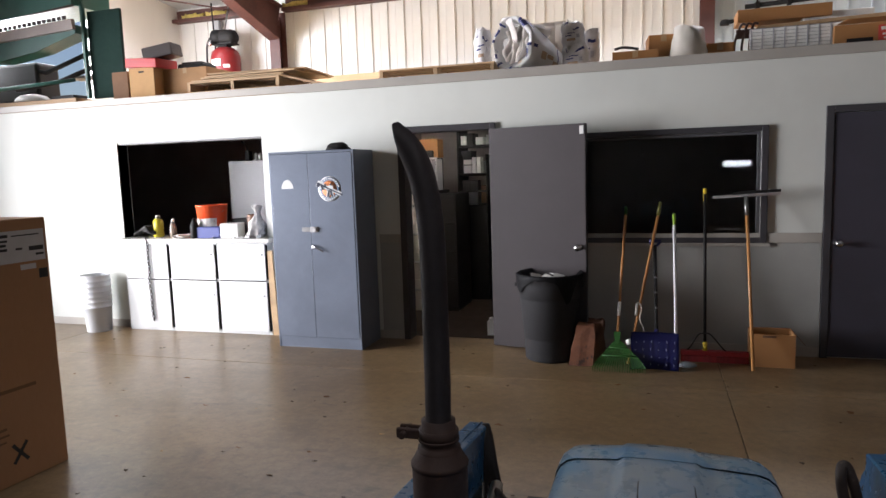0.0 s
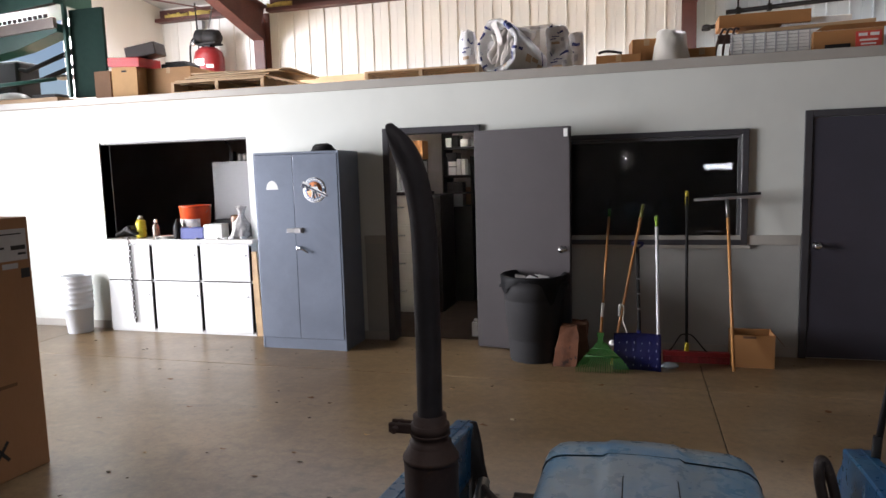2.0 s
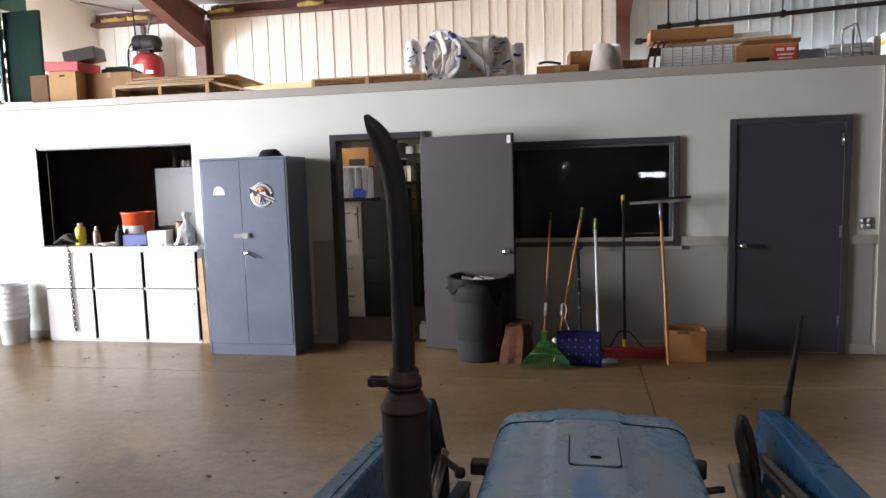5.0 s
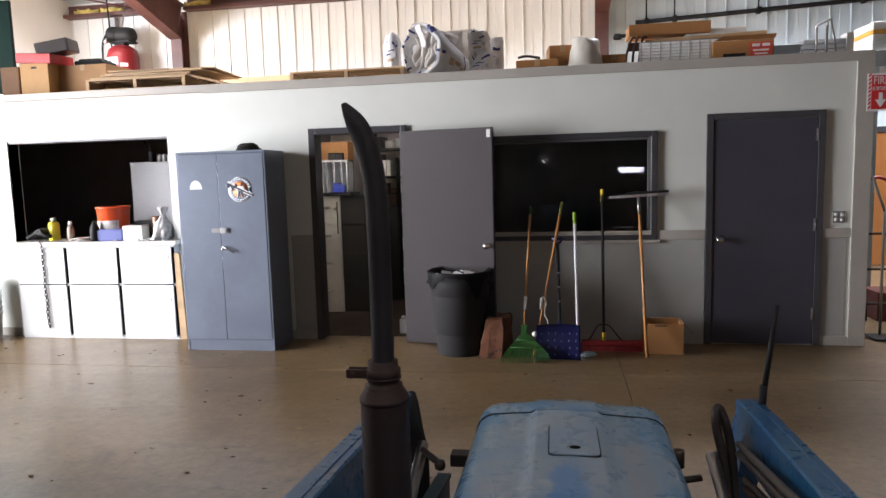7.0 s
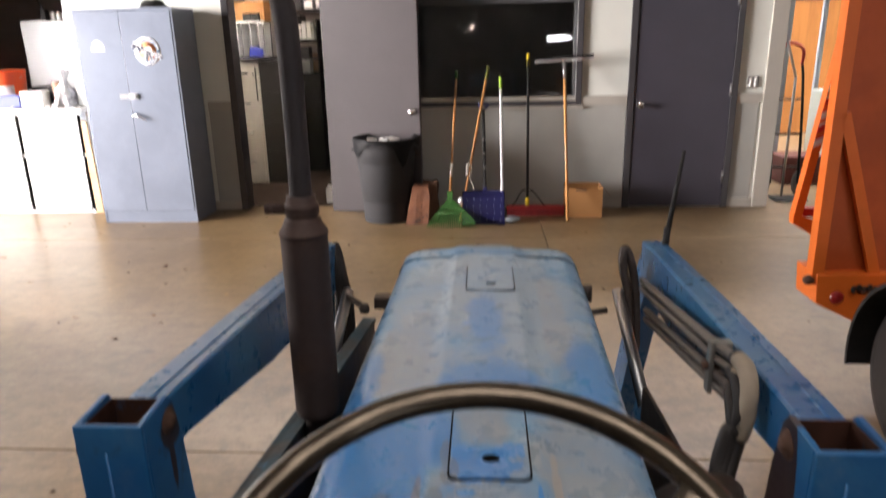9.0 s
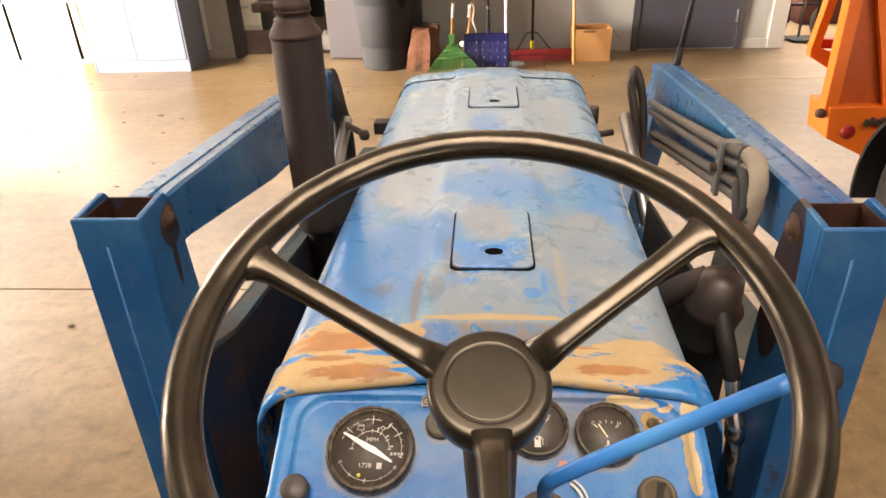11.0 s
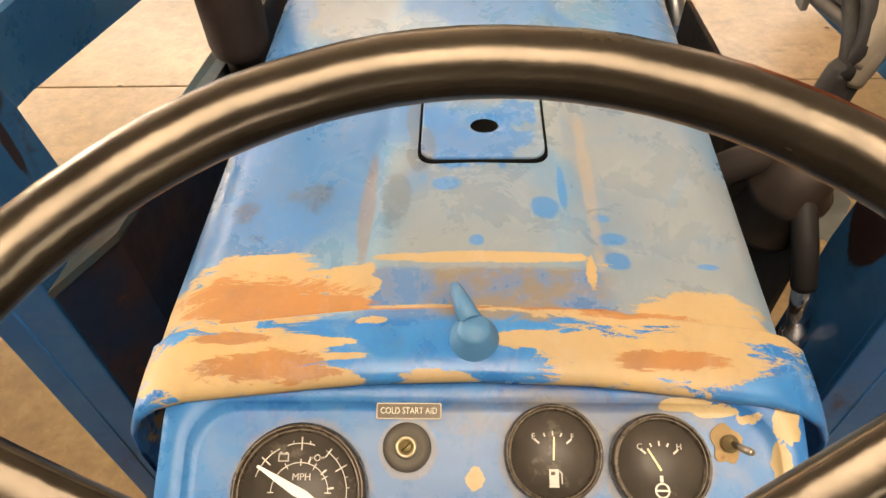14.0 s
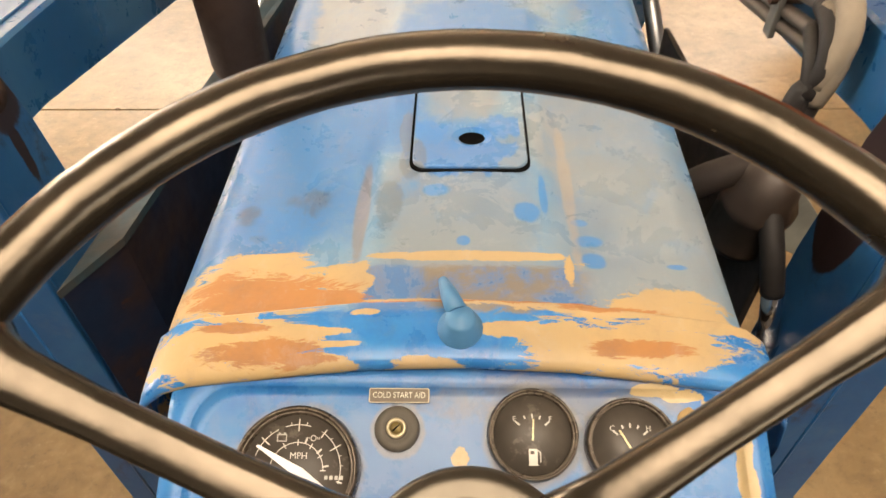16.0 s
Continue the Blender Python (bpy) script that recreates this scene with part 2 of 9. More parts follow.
    col = blend(t, ramp01(t, pr, 0.14, 0.20), col, blend(t, ramp01(t, n_big, 0.4, 0.65), (0.45, 0.305, 0.14), (0.39, 0.275, 0.145)))
    # rust through the primer
    col = lay(col, ((0.322, 0.098, 0.075, 0.026), (0.36, 0.092, 0.05, 0.014), (0.335, 0.038, 0.050, 0.013), (0.60, 0.044, 0.042, 0.008),
                    (0.48, 0.084, 0.14, 0.004), (0.305, 0.062, 0.03, 0.006), (0.59, 0.080, 0.05, 0.006)),
              smear, 4.6, 0.10, 0.45, 0.88, blend(t, ramp01(t, n_mid, 0.4, 0.65), (0.36, 0.145, 0.042), (0.27, 0.11, 0.04)))
    col = blend(t, m2(t, "MULTIPLY", ramp01(t, n_fine, 0.5, 0.8), 0.16), col, (0.25, 0.21, 0.165))
    grit = noise_tex(t, coords(t, (1.0, 0.7, 1)), 46, 9, 0.78, 0.3)
    col = blend(t, m2(t, "MULTIPLY", ramp01(t, grit, 0.52, 0.66), 0.12), col, (0.10, 0.095, 0.09))
    col = blend(t, m2(t, "MULTIPLY", m2(t, "SUBTRACT", 1.0, ramp01(t, grit, 0.36, 0.47)), 0.10), col, (0.40, 0.42, 0.44))
    t.links.new(col, b.inputs["Base Color"])
    t.links.new(m2(t, "MULTIPLY_ADD", ramp01(t, pr, 0.14, 0.20), 0.22, m2(t, "MULTIPLY_ADD", n_mid, 0.34, 0.12)), b.inputs["Roughness"])
    relief = m2(t, "ADD", m2(t, "MULTIPLY", n_fine, 0.5), m2(t, "MULTIPLY", drag, 0.6))
    bumped(t, b, m2(t, "SUBTRACT", relief, m2(t, "MULTIPLY", ramp01(t, pr, 0.14, 0.20), 0.5)), 0.14, 0.001)
    return m


def worn_blue(name, blue=(0.022, 0.15, 0.45), worn=(0.10, 0.24, 0.42), rust=(0.16, 0.06, 0.025), rust_at=0.66, rough=0.34, dust=0.35, bolts=False, spec=0.5):
    m, t, b = tree(name)
    b.inputs["Specular IOR Level"].default_value = spec
    v = coords(t)
    n1, n2, n3 = noise_tex(t, v, 5, 5, 0.65, 0.4), noise_tex(t, v, 30, 5, 0.7), noise_tex(t, v, 9, 7, 0.75, 0.5)
    col = blend(t, ramp01(t, n1, 0.42, 0.7), blue, worn)
    col = blend(t, m2(t, "MULTIPLY", ramp01(t, n2, 0.5, 0.78), dust), col, (0.26, 0.25, 0.23))
    col = blend(t, ramp01(t, n3, rust_at, rust_at + 0.05), col, rust)
    if bolts:
        sep = t.nodes.new("ShaderNodeSeparateXYZ")
        t.links.new(v, sep.inputs[0])
        x, y, z = sep.outputs[0], sep.outputs[1], sep.outputs[2]
        ring = m2(t, "MAXIMUM", ell(t, y, z, 0.224, 1.098, 0.030, 0.036), ell(t, y, z, 0.219, 1.045, 0.008, 0.05))
        # the right post has lost most of its paint on the inside
        bare = m2(t, "MULTIPLY", ramp01(t, x, 0.824, 0.828), m2(t, "SUBTRACT", 1.0, ramp01(t, x, 0.8362, 0.8366)))
        bare = m2(t, "MULTIPLY", bare, ramp01(t, ell(t, y, z, 0.23, 1.04, 0.045, 0.13), -0.1, 0.3))
        ring = m2(t, "MAXIMUM", ring, bare)
        ring = m2(t, "MULTIPLY_ADD", m2(t, "SUBTRACT", n3, 0.5), 2.2, ring)
        col = blend(t, m2(t, "MULTIPLY", ramp01(t, ring, 0.15, 0.55), 0.97), col, (0.026, 0.012, 0.008))
    t.links.new(col, b.inputs["Base Color"])
    t.links.new(m2(t, "MULTIPLY_ADD", n2, 0.3, rough - 0.12), b.inputs["Roughness"])
    bumped(t, b, n2, 0.12, 0.0015)
    return m


HALOS = ((0.3637, -0.0286, 0.0500), (0.5264, -0.0055, 0.0365), (0.5940, -0.0108, 0.0365), (0.432, -0.0025, 0.0205))


def dash_blue(name):
    m, t, b = tree(name)
    b.inputs["Specular IOR Level"].default_value = 0.28
    v = coords(t)
    sep = t.nodes.new("ShaderNodeSeparateXYZ")
    t.links.new(v, sep.inputs[0])
    x, y = sep.outputs[0], sep.outputs[1]
    n1, n2, n3 = noise_tex(t, v, 9, 5, 0.65, 0.4), noise_tex(t, v, 60, 5, 0.7), noise_tex(t, v, 26, 6, 0.7, 0.4)
    n0 = noise_tex(t, coords(t, (1, 1, 1), (5, 2, 1)), 22, 5, 0.6, 0.5)
    col = blend(t, ramp01(t, n1, 0.38, 0.62), (0.006, 0.115, 0.36), (0.030, 0.180, 0.42))
    # rubbed, chalky bloom over the middle of the panel; the turned rim stays deep blue
    bloom = m2(t, "MULTIPLY_ADD", m2(t, "SUBTRACT", n0, 0.5), 2.6, ell(t, x, y, 0.49, -0.008, 0.190, 0.040))
    col = blend(t, m2(t, "MULTIPLY", ramp01(t, bloom, -0.1, 0.8), 0.52), col, (0.175, 0.260, 0.385))
    col = blend(t, m2(t, "MULTIPLY", ramp01(t, n3, 0.52, 0.70), 0.22), col, (0.22, 0.24, 0.27))
    dirt = m2(t, "MULTIPLY_ADD", m2(t, "SUBTRACT", n3, 0.5), 2.4, ell(t, x, y, 0.55, 0.018, 0.13, 0.022))
    col = blend(t, m2(t, "MULTIPLY", ramp01(t, dirt, 0.2, 0.9), 0.55), col, (0.20, 0.175, 0.145))
    # dust lying round the gauges and the button
    halo = None
    for cx, cy, r in HALOS:
        e = ell(t, x, y, cx, cy, r, r * 0.92)
        halo = e if halo is None else m2(t, "MAXIMUM", halo, e)
    halo = m2(t, "MULTIPLY_ADD", m2(t, "SUBTRACT", n3, 0.5), 0.7, halo)
    col = blend(t, m2(t, "MULTIPLY", ramp01(t, halo, -0.02, 0.26), 0.62), col, (0.26, 0.235, 0.19))
    pr = ell(t, x, y, 0.655, 0.0165, 0.014, 0.0045)
    for cx, cy, rx, ry in ((0.615, 0.0235, 0.018, 0.003), (0.637, 0.0205, 0.016, 0.0035), (0.677, 0.012, 0.011, 0.013),
                           (0.672, -0.03, 0.006, 0.04), (0.476, -0.020, 0.007, 0.008), (0.41, -0.088, 0.04, 0.006)):
        pr = m2(t, "MAXIMUM", pr, ell(t, x, y, cx, cy, rx, ry))
    pr = m2(t, "MULTIPLY_ADD", m2(t, "SUBTRACT", n3, 0.5), 4.2, pr)
    col = blend(t, ramp01(t, pr, 0.12, 0.2), col, (0.46, 0.34, 0.18))
    t.links.new(col, b.inputs["Base Color"])
    t.links.new(m2(t, "MULTIPLY_ADD", n2, 0.3, 0.14), b.inputs["Roughness"])
    bumped(t, b, n2, 0.08, 0.001)
    return m


def ribbed_metal(name, base):
    return surf(name, base, 0.42, 0.0, vary=0.10, big=0.7, fine=18, bump=0.05, stretch=(1, 1, 0.25))


WALL = surf("painted_office_wall", (0.645, 0.66, 0.61), 0.62, vary=0.07, big=1.1, fine=70, bump=0.12, bump_d=0.001,
            spots=(0.42, 0.40, 0.36), spot_amount=0.74)
TRIM = surf("warm_grey_trim_paint", (0.40, 0.375, 0.33), 0.5, vary=0.12, big=1.5, fine=30, bump=0.08, spots=(0.3, 0.27, 0.23), spot_amount=0.70)
DARKTRIM = surf("dark_grey_frame_paint", (0.052, 0.050, 0.055), 0.42, vary=0.2, big=3, fine=40, bump=0.06, spots=(0.13, 0.12, 0.12), spot_amount=0.72)
DOORGREY = surf("slate_grey_door_paint", (0.048, 0.046, 0.062), 0.40, vary=0.12, big=2, fine=50, bump=0.06, spots=(0.11, 0.105, 0.11), spot_amount=0.74)
LEAFGREY = surf("warm_grey_door_paint", (0.064, 0.056, 0.058), 0.46, spec=0.35, vary=0.10, big=2, fine=50, bump=0.06, spots=(0.2, 0.18, 0.17), spot_amount=0.75)
FLOOR = concrete("sealed_concrete")
JOINT = surf("dark_joint_filler", (0.055, 0.045, 0.035), 0.9, vary=0.3)
CABBLUE = surf("steel_blue_cabinet_enamel", (0.180, 0.210, 0.268), 0.34, 0.15, vary=0.16, big=2.5, fine=45, bump=0.0, rvary=0.05,
               spots=(0.07, 0.085, 0.11), spot_amount=0.70)
LOCKER = surf("off_white_locker_enamel", (0.70, 0.71, 0.70), 0.42, vary=0.08, big=2, fine=40, bump=0.04, spots=(0.4, 0.36, 0.3), spot_amount=0.76)
BLACK = surf("matt_black", (0.014, 0.013, 0.013), 0.6, spec=0.25, vary=0.3, fine=60, bump=0.1)
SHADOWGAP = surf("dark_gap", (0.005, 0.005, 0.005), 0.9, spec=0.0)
SHEET = ribbed_metal("white_ribbed_wall_sheet", (0.78, 0.775, 0.74))
SHEETB = ribbed_metal("pale_blue_ribbed_wall_sheet", (0.66, 0.75, 0.80))
RED_STEEL = surf("red_oxide_steel", (0.105, 0.038, 0.030), 0.55, vary=0.35, big=2, fine=30, bump=0.15, spots=(0.05, 0.025, 0.02), spot_amount=0.62)
ROOFMAT = surf("grey_roof_insulation", (0.42, 0.43, 0.43), 0.6, vary=0.15, big=0.8, fine=12, bump=0.3, bump_d=0.01)
FOAM = surf("yellow_foam_insulation", (0.62, 0.48, 0.12), 0.8, vary=0.4, big=9, fine=40, bump=0.5, bump_d=0.01)
PINE = surf("pine_boards", (0.50, 0.335, 0.18), 0.65, vary=0.3, big=2.5, fine=28, bump=0.2, stretch=(0.3, 2.0, 2.0), random=0.15)
CARD = surf("brown_cardboard", (0.36, 0.170, 0.055), 0.8, vary=0.14, big=2.2, fine=55, bump=0.1, spots=(0.26, 0.15, 0.075), spot_amount=0.66)
CARD_DARK = surf("dark_cardboard", (0.20, 0.105, 0.050), 0.8, vary=0.18, big=2.2, fine=55, bump=0.1)
CHROME = plain("chrome", (0.72, 0.72, 0.74), 0.16, 1.0)
STEEL = surf("dull_steel", (0.42, 0.42, 0.42), 0.36, 1.0, vary=0.25, fine=60, bump=0.08)
WHITE = plain("white_plastic", (0.75, 0.75, 0.72), 0.4)

# ---------------------------------------------------------------- mesh helpers
def joined(bm, other):
    """Adds the geometry of another bmesh."""
    at = {v: bm.verts.new(v.co) for v in other.verts}
    for f in other.faces:
        try:
            bm.faces.new([at[v] for v in f.verts]).smooth = f.smooth
        except ValueError:
            pass
    other.free()
    return bm


def box(bm, x0, x1, y0, y1, z0, z1, bevel=0.0, turn=None, seg=2):
    b = bmesh.new()
    bmesh.ops.create_cube(b, size=1.0)
    for v in b.verts:
        v.co = Vector(((x0 + x1) / 2 + v.co.x * (x1 - x0), (y0 + y1) / 2 + v.co.y * (y1 - y0), (z0 + z1) / 2 + v.co.z * (z1 - z0)))
    if bevel:
        bmesh.ops.bevel(b, geom=b.edges[:], offset=bevel, segments=seg, profile=0.5, affect='EDGES')
    if turn is not None:
        bmesh.ops.transform(b, matrix=turn, verts=b.verts)
    return joined(bm, b)


def about(x, y, z, rx=0, ry=0, rz=0):
    """A turn about a point."""
    return Matrix.Translation((x, y, z)) @ pose(0, 0, 0, rx, ry, rz) @ Matrix.Translation((-x, -y, -z))


def rings(bm, loops, close_ends=True, closed=False, smooth=True):
    rows_ = [[bm.verts.new(p) for p in lp] for lp in loops]
    n = len(rows_[0])
    pairs = list(zip(rows_, rows_[1:])) + ([(rows_[-1], rows_[0])] if closed else [])
    for a, b in pairs:
        for i in range(n):
            bm.faces.new((a[i], a[(i + 1) % n], b[(i + 1) % n], b[i])).smooth = smooth
    if close_ends and not closed:
        bm.faces.new(rows_[0][::-1])
        bm.faces.new(rows_[-1])
    return bm


def frame_at(d):
    d = d.normalized()
    u = d.cross(Vector((0, 0, 1)))
    if u.length < 1e-4:
        u = d.cross(Vector((1, 0, 0)))
    u.normalize()
    return u, d.cross(u).normalized()


def tube(bm, pts, r, n=10, close_ends=True):
    """A round bar along points; r: one radius, or one for each point."""
    pts = [Vector(p) for p in pts]
    loops, u = [], None
    for i, p in enumerate(pts):
        d = (pts[min(i + 1, len(pts) - 1)] - pts[max(i - 1, 0)]).normalized()
        if u is None:
            u, w = frame_at(d)
        else:
            u = (u - d * u.dot(d)).normalized()
            w = d.cross(u)
        rr = r[i] if isinstance(r, (list, tuple)) else r
        loops.append([p + (u * math.cos(a) + w * math.sin(a)) * rr for a in (2 * math.pi * k / n for k in range(n))])
    return rings(bm, loops, close_ends)


def curve_pts(pts, n=8):
    """Points along a smooth line through the given ones."""
    pts = [Vector(p) for p in pts]
    out = []
    for i in range(len(pts) - 1):
        p0, p1, p2, p3 = pts[max(i - 1, 0)], pts[i], pts[i + 1], pts[min(i + 2, len(pts) - 1)]
        for k in range(n):
            s = k / n
            out.append(0.5 * ((2 * p1) + (p2 - p0) * s + (2 * p0 - 5 * p1 + 4 * p2 - p3) * s * s + (3 * p1 - p0 - 3 * p2 + p3) * s ** 3))
    return out + [pts[-1]]


def lathe(bm, centre, axis, profile, n=24):
    """Turned about an axis from centre: profile of (radius, height)."""
    c, d = Vector(centre), Vector(axis).normalized()
    u, w = frame_at(d)
    loops = [[c + d * h + (u * math.cos(a) + w * math.sin(a)) * max(r, 1e-5) for a in (2 * math.pi * k / n for k in range(n))] for r, h in profile]
    return rings(bm, loops)


def prism(bm, outline, direction, bevel=0.0):
    """A flat outline pushed along a direction."""
    d = Vector(direction)
    b = bmesh.new()
    lo = [b.verts.new(Vector(p)) for p in outline]
    hi = [b.verts.new(Vector(p) + d) for p in outline]
    b.faces.new(lo[::-1])
    b.faces.new(hi)
    for i in range(len(lo)):
        j = (i + 1) % len(lo)
        b.faces.new((lo[i], lo[j], hi[j], hi[i]))
    bmesh.ops.recalc_face_normals(b, faces=b.faces)
    if bevel:
        bmesh.ops.bevel(b, geom=b.edges[:], offset=bevel, segments=2, profile=0.5, affect='EDGES')
    return joined(bm, b)


def B():
    return bmesh.new()


def part(name, bm, material, parent=None, label="", kind=""):
    bmesh.ops.recalc_face_normals(bm, faces=bm.faces)
    me = bpy.data.meshes.new(name)
    bm.to_mesh(me)
    bm.free()
    me.materials.append(material)
    ob = new(name, me)
    if parent is not None:
        ob.parent = parent
        root = parent
        m = Matrix.Identity(4)
        while root is not None:
            m = root.matrix_basis.copy() @ m if root.parent is None else root.matrix_parent_inverse @ root.matrix_basis @ m
            root = root.parent
        ob.matrix_parent_inverse = m.inverted()
    tagged(ob, label, kind=kind)
    return ob


def thing(name, at, label, category, group="", kind=""):
    ob = new(name)
    ob.empty_display_size = 0.1
    ob.matrix_basis = Matrix.Translation(at)
    return tagged(ob, label, category, group, kind)


def solid(name, bm, material, label, category="", kind="", group=""):
    ob = part(name, bm, material)
    return tagged(ob, label, category, group, kind)


def letters(name, text, size, m, material, parent, depth=0.0006):
    """Writing as a mesh, centred at the pose m, in its x-y plane."""
    cu = bpy.data.curves.new(name, 'FONT')
    cu.body, cu.size, cu.align_x, cu.align_y, cu.extrude = text, size, 'CENTER', 'CENTER', depth
    tmp = new(name, cu)
    dg = bpy.context.evaluated_depsgraph_get()
    me = bpy.data.meshes.new_from_object(tmp.evaluated_get(dg))
    bpy.data.objects.remove(tmp)
    bm = B()
    bm.from_mesh(me)
    bpy.data.meshes.remove(me)
    bmesh.ops.transform(bm, matrix=m, verts=bm.verts)
    return part(name, bm, material, parent)


# ---------------------------------------------------------------- the building
X0, X1, Y0, Y1 = -8.28, 9.0, -7.0, 11.2
WY = 6.0        # face of the office wall


def structure(name, bm, material, label, category):
    return solid(name, bm, material, label, category, "structure")


bm = B()
box(bm, X0 - 0.3, X1 + 0.3, Y0 - 0.3, Y1 + 0.3, -0.2, -0.012)
floor = structure("floor", bm, JOINT, "concrete shop floor with sawn control joints, stained and dusty", "floor")

# office front wall, with the counter opening, the doorway and the fixed window
LW = (-5.265, -3.43, 1.03, 2.085)
DR = (-1.86, -0.99, 0.0, 2.045)
WN = (-0.22, 1.325, 1.02, 1.915)
TOP = 2.50
def pierced_wall(x0, x1, z0, z1, y0, y1, holes):
    """One slab with rectangular openings cut through it."""
    xs = sorted({x0, x1} | {v for h in holes for v in h[:2]})
    zs = sorted({z0, z1} | {v for h in holes for v in h[2:]})
    full = {(i, k) for i in range(len(xs) - 1) for k in range(len(zs) - 1)
            if not any(h[0] <= xs[i] < h[1] and h[2] <= zs[k] < h[3] for h in holes)}
    bm, made = B(), {}

    def v(i, k, y):
        if (i, k, y) not in made:
            made[i, k, y] = bm.verts.new((xs[i], y, zs[k]))
        return made[i, k, y]

    for i, k in full:
        bm.faces.new((v(i, k, y0), v(i + 1, k, y0), v(i + 1, k + 1, y0), v(i, k + 1, y0)))
        bm.faces.new((v(i, k + 1, y1), v(i + 1, k + 1, y1), v(i + 1, k, y1), v(i, k, y1)))
        for di, dk, a, b in ((-1, 0, (0, 0), (0, 1)), (1, 0, (1, 1), (1, 0)), (0, -1, (1, 0), (0, 0)), (0, 1, (0, 1), (1, 1))):
            if (i + di, k + dk) not in full:
                p, q = (i + a[0], k + a[1]), (i + b[0], k + b[1])
                bm.faces.new((v(*p, y0), v(*q, y0), v(*q, y1), v(*p, y1)))
    return bm


bm = pierced_wall(X0, 3.10, 0, TOP, WY, WY + 0.14, ((LW[0], LW[1], LW[2] - 0.05, LW[3]), DR, WN))
structure("wall_office_front", bm, WALL, "off-white painted office wall inside the shop", "wall")
bm = B()
box(bm, 2.98, 3.10, WY + 0.14, Y1, 0, TOP)
structure("wall_office_side", bm, WALL, "off-white painted side wall of the office", "wall")
# inner wall colour is darkened so the rooms look dim
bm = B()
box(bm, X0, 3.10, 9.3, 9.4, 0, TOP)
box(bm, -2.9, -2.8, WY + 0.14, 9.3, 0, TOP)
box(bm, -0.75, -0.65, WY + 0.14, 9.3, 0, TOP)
structure("wall_office_inner", bm, surf("darkened_inner_wall_paint", (0.30, 0.26, 0.24), 0.7), "plain inner walls of the office rooms, darkened in colour to look dim", "wall")
bm = B()
box(bm, X0, 3.14, WY - 0.004, Y1, TOP, TOP + 0.055)
structure("ceiling_office", bm, surf("plywood_deck", (0.33, 0.24, 0.14), 0.75, vary=0.25, big=1.5, fine=25), "plywood storage deck over the office", "deck")
bm = B()
box(bm, -3.0, 3.155, WY - 0.028, WY - 0.004, TOP - 0.008, TOP + 0.075, 0.003)
box(bm, X0, -3.0, WY - 0.022, WY - 0.004, TOP + 0.005, TOP + 0.075, 0.003)
structure("trim_deck_edge", bm, TRIM, "warm grey fascia board along the deck edge", "trim")
bm = B()
box(bm, 3.02, 3.16, WY - 0.024, WY - 0.001, 0.0, TOP - 0.008, 0.003)
box(bm, 3.1005, 3.16, WY - 0.001, WY + 0.12, 0.0, TOP - 0.008, 0.003)
structure("trim_corner", bm, TRIM, "warm grey corner board of the office wall", "trim")
bm = B()
for x0, x1 in ((-2.15, -1.925), (-0.94, 1.795), (2.785, 3.02)):
    box(bm, x0, x1, WY - 0.02, WY - 0.001, 0.975, 1.058, 0.003)
structure("trim_chair_rail", bm, TRIM, "warm grey chair rail board", "trim")
bm = B()
for x0, x1 in ((X0, -5.27), (-3.3, -1.925), (-0.94, 1.795), (2.785, 3.02)):
    box(bm, x0, x1, WY - 0.014, WY - 0.001, 0.0, 0.085, 0.003)
structure("baseboard", bm, TRIM, "warm grey baseboard", "baseboard")

# frame of the doorway
bm = B()
for x0, x1, z0, z1 in ((-1.92, -1.855, 0, 2.10), (-0.995, -0.945, 0, 2.10), (-1.855, -0.995, 2.04, 2.10)):
    box(bm, x0, x1, WY - 0.03, WY + 0.16, z0, z1, 0.004)
structure("door_1", bm, DARKTRIM, "dark grey steel door frame of an open doorway", "door frame")
# the open door, swung flat against the wall
hx, hy = -0.975, 5.925
leaf_turn = about(hx, hy, 0, 0, 0, -11.5)
leaf = thing("office_door", (hx, hy, 0), "warm grey flush door standing open against the wall", "door")
part("door_leaf", box(B(), hx, hx + 0.905, hy - 0.045, hy, 0.012, 2.035, 0.003, leaf_turn), LEAFGREY, leaf)
bm = B()
lathe(bm, leaf_turn @ Vector((hx + 0.84, hy - 0.045, 0.965)), leaf_turn.to_3x3() @ Vector((0, -1, 0)), ((0.032, 0), (0.032, 0.006), (0.012, 0.012), (0.012, 0.035), (0.027, 0.042), (0.030, 0.055), (0.024, 0.068), (0.0, 0.072)), 20)
part("door_knob", bm, CHROME, leaf, "polished round knob")
part("label_plate", box(B(), hx + 0.855, hx + 0.89, hy - 0.05, hy - 0.045, 1.945, 2.015, 0.001, leaf_turn), WHITE, leaf, "small white tag at the top corner")
part("hinge_edge", box(B(), hx + 0.9052, hx + 0.909, hy - 0.040, hy - 0.006, 0.02, 2.03, 0.0, leaf_turn), DARKTRIM, leaf)

# the closed door
bm = B()
for x0, x1, z0, z1 in ((1.80, 1.858, 0, 2.09), (2.727, 2.783, 0, 2.09), (1.858, 2.727, 2.035, 2.09)):
    box(bm, x0, x1, WY - 0.03, WY - 0.001, z0, z1, 0.004)
door2 = structure("door_2", bm, DARKTRIM, "slate grey steel door, closed, in its frame", "door")
part("door_panel", box(B(), 1.861, 2.724, WY - 0.02, WY - 0.001, 0.012, 2.031, 0.002), DOORGREY, door2)
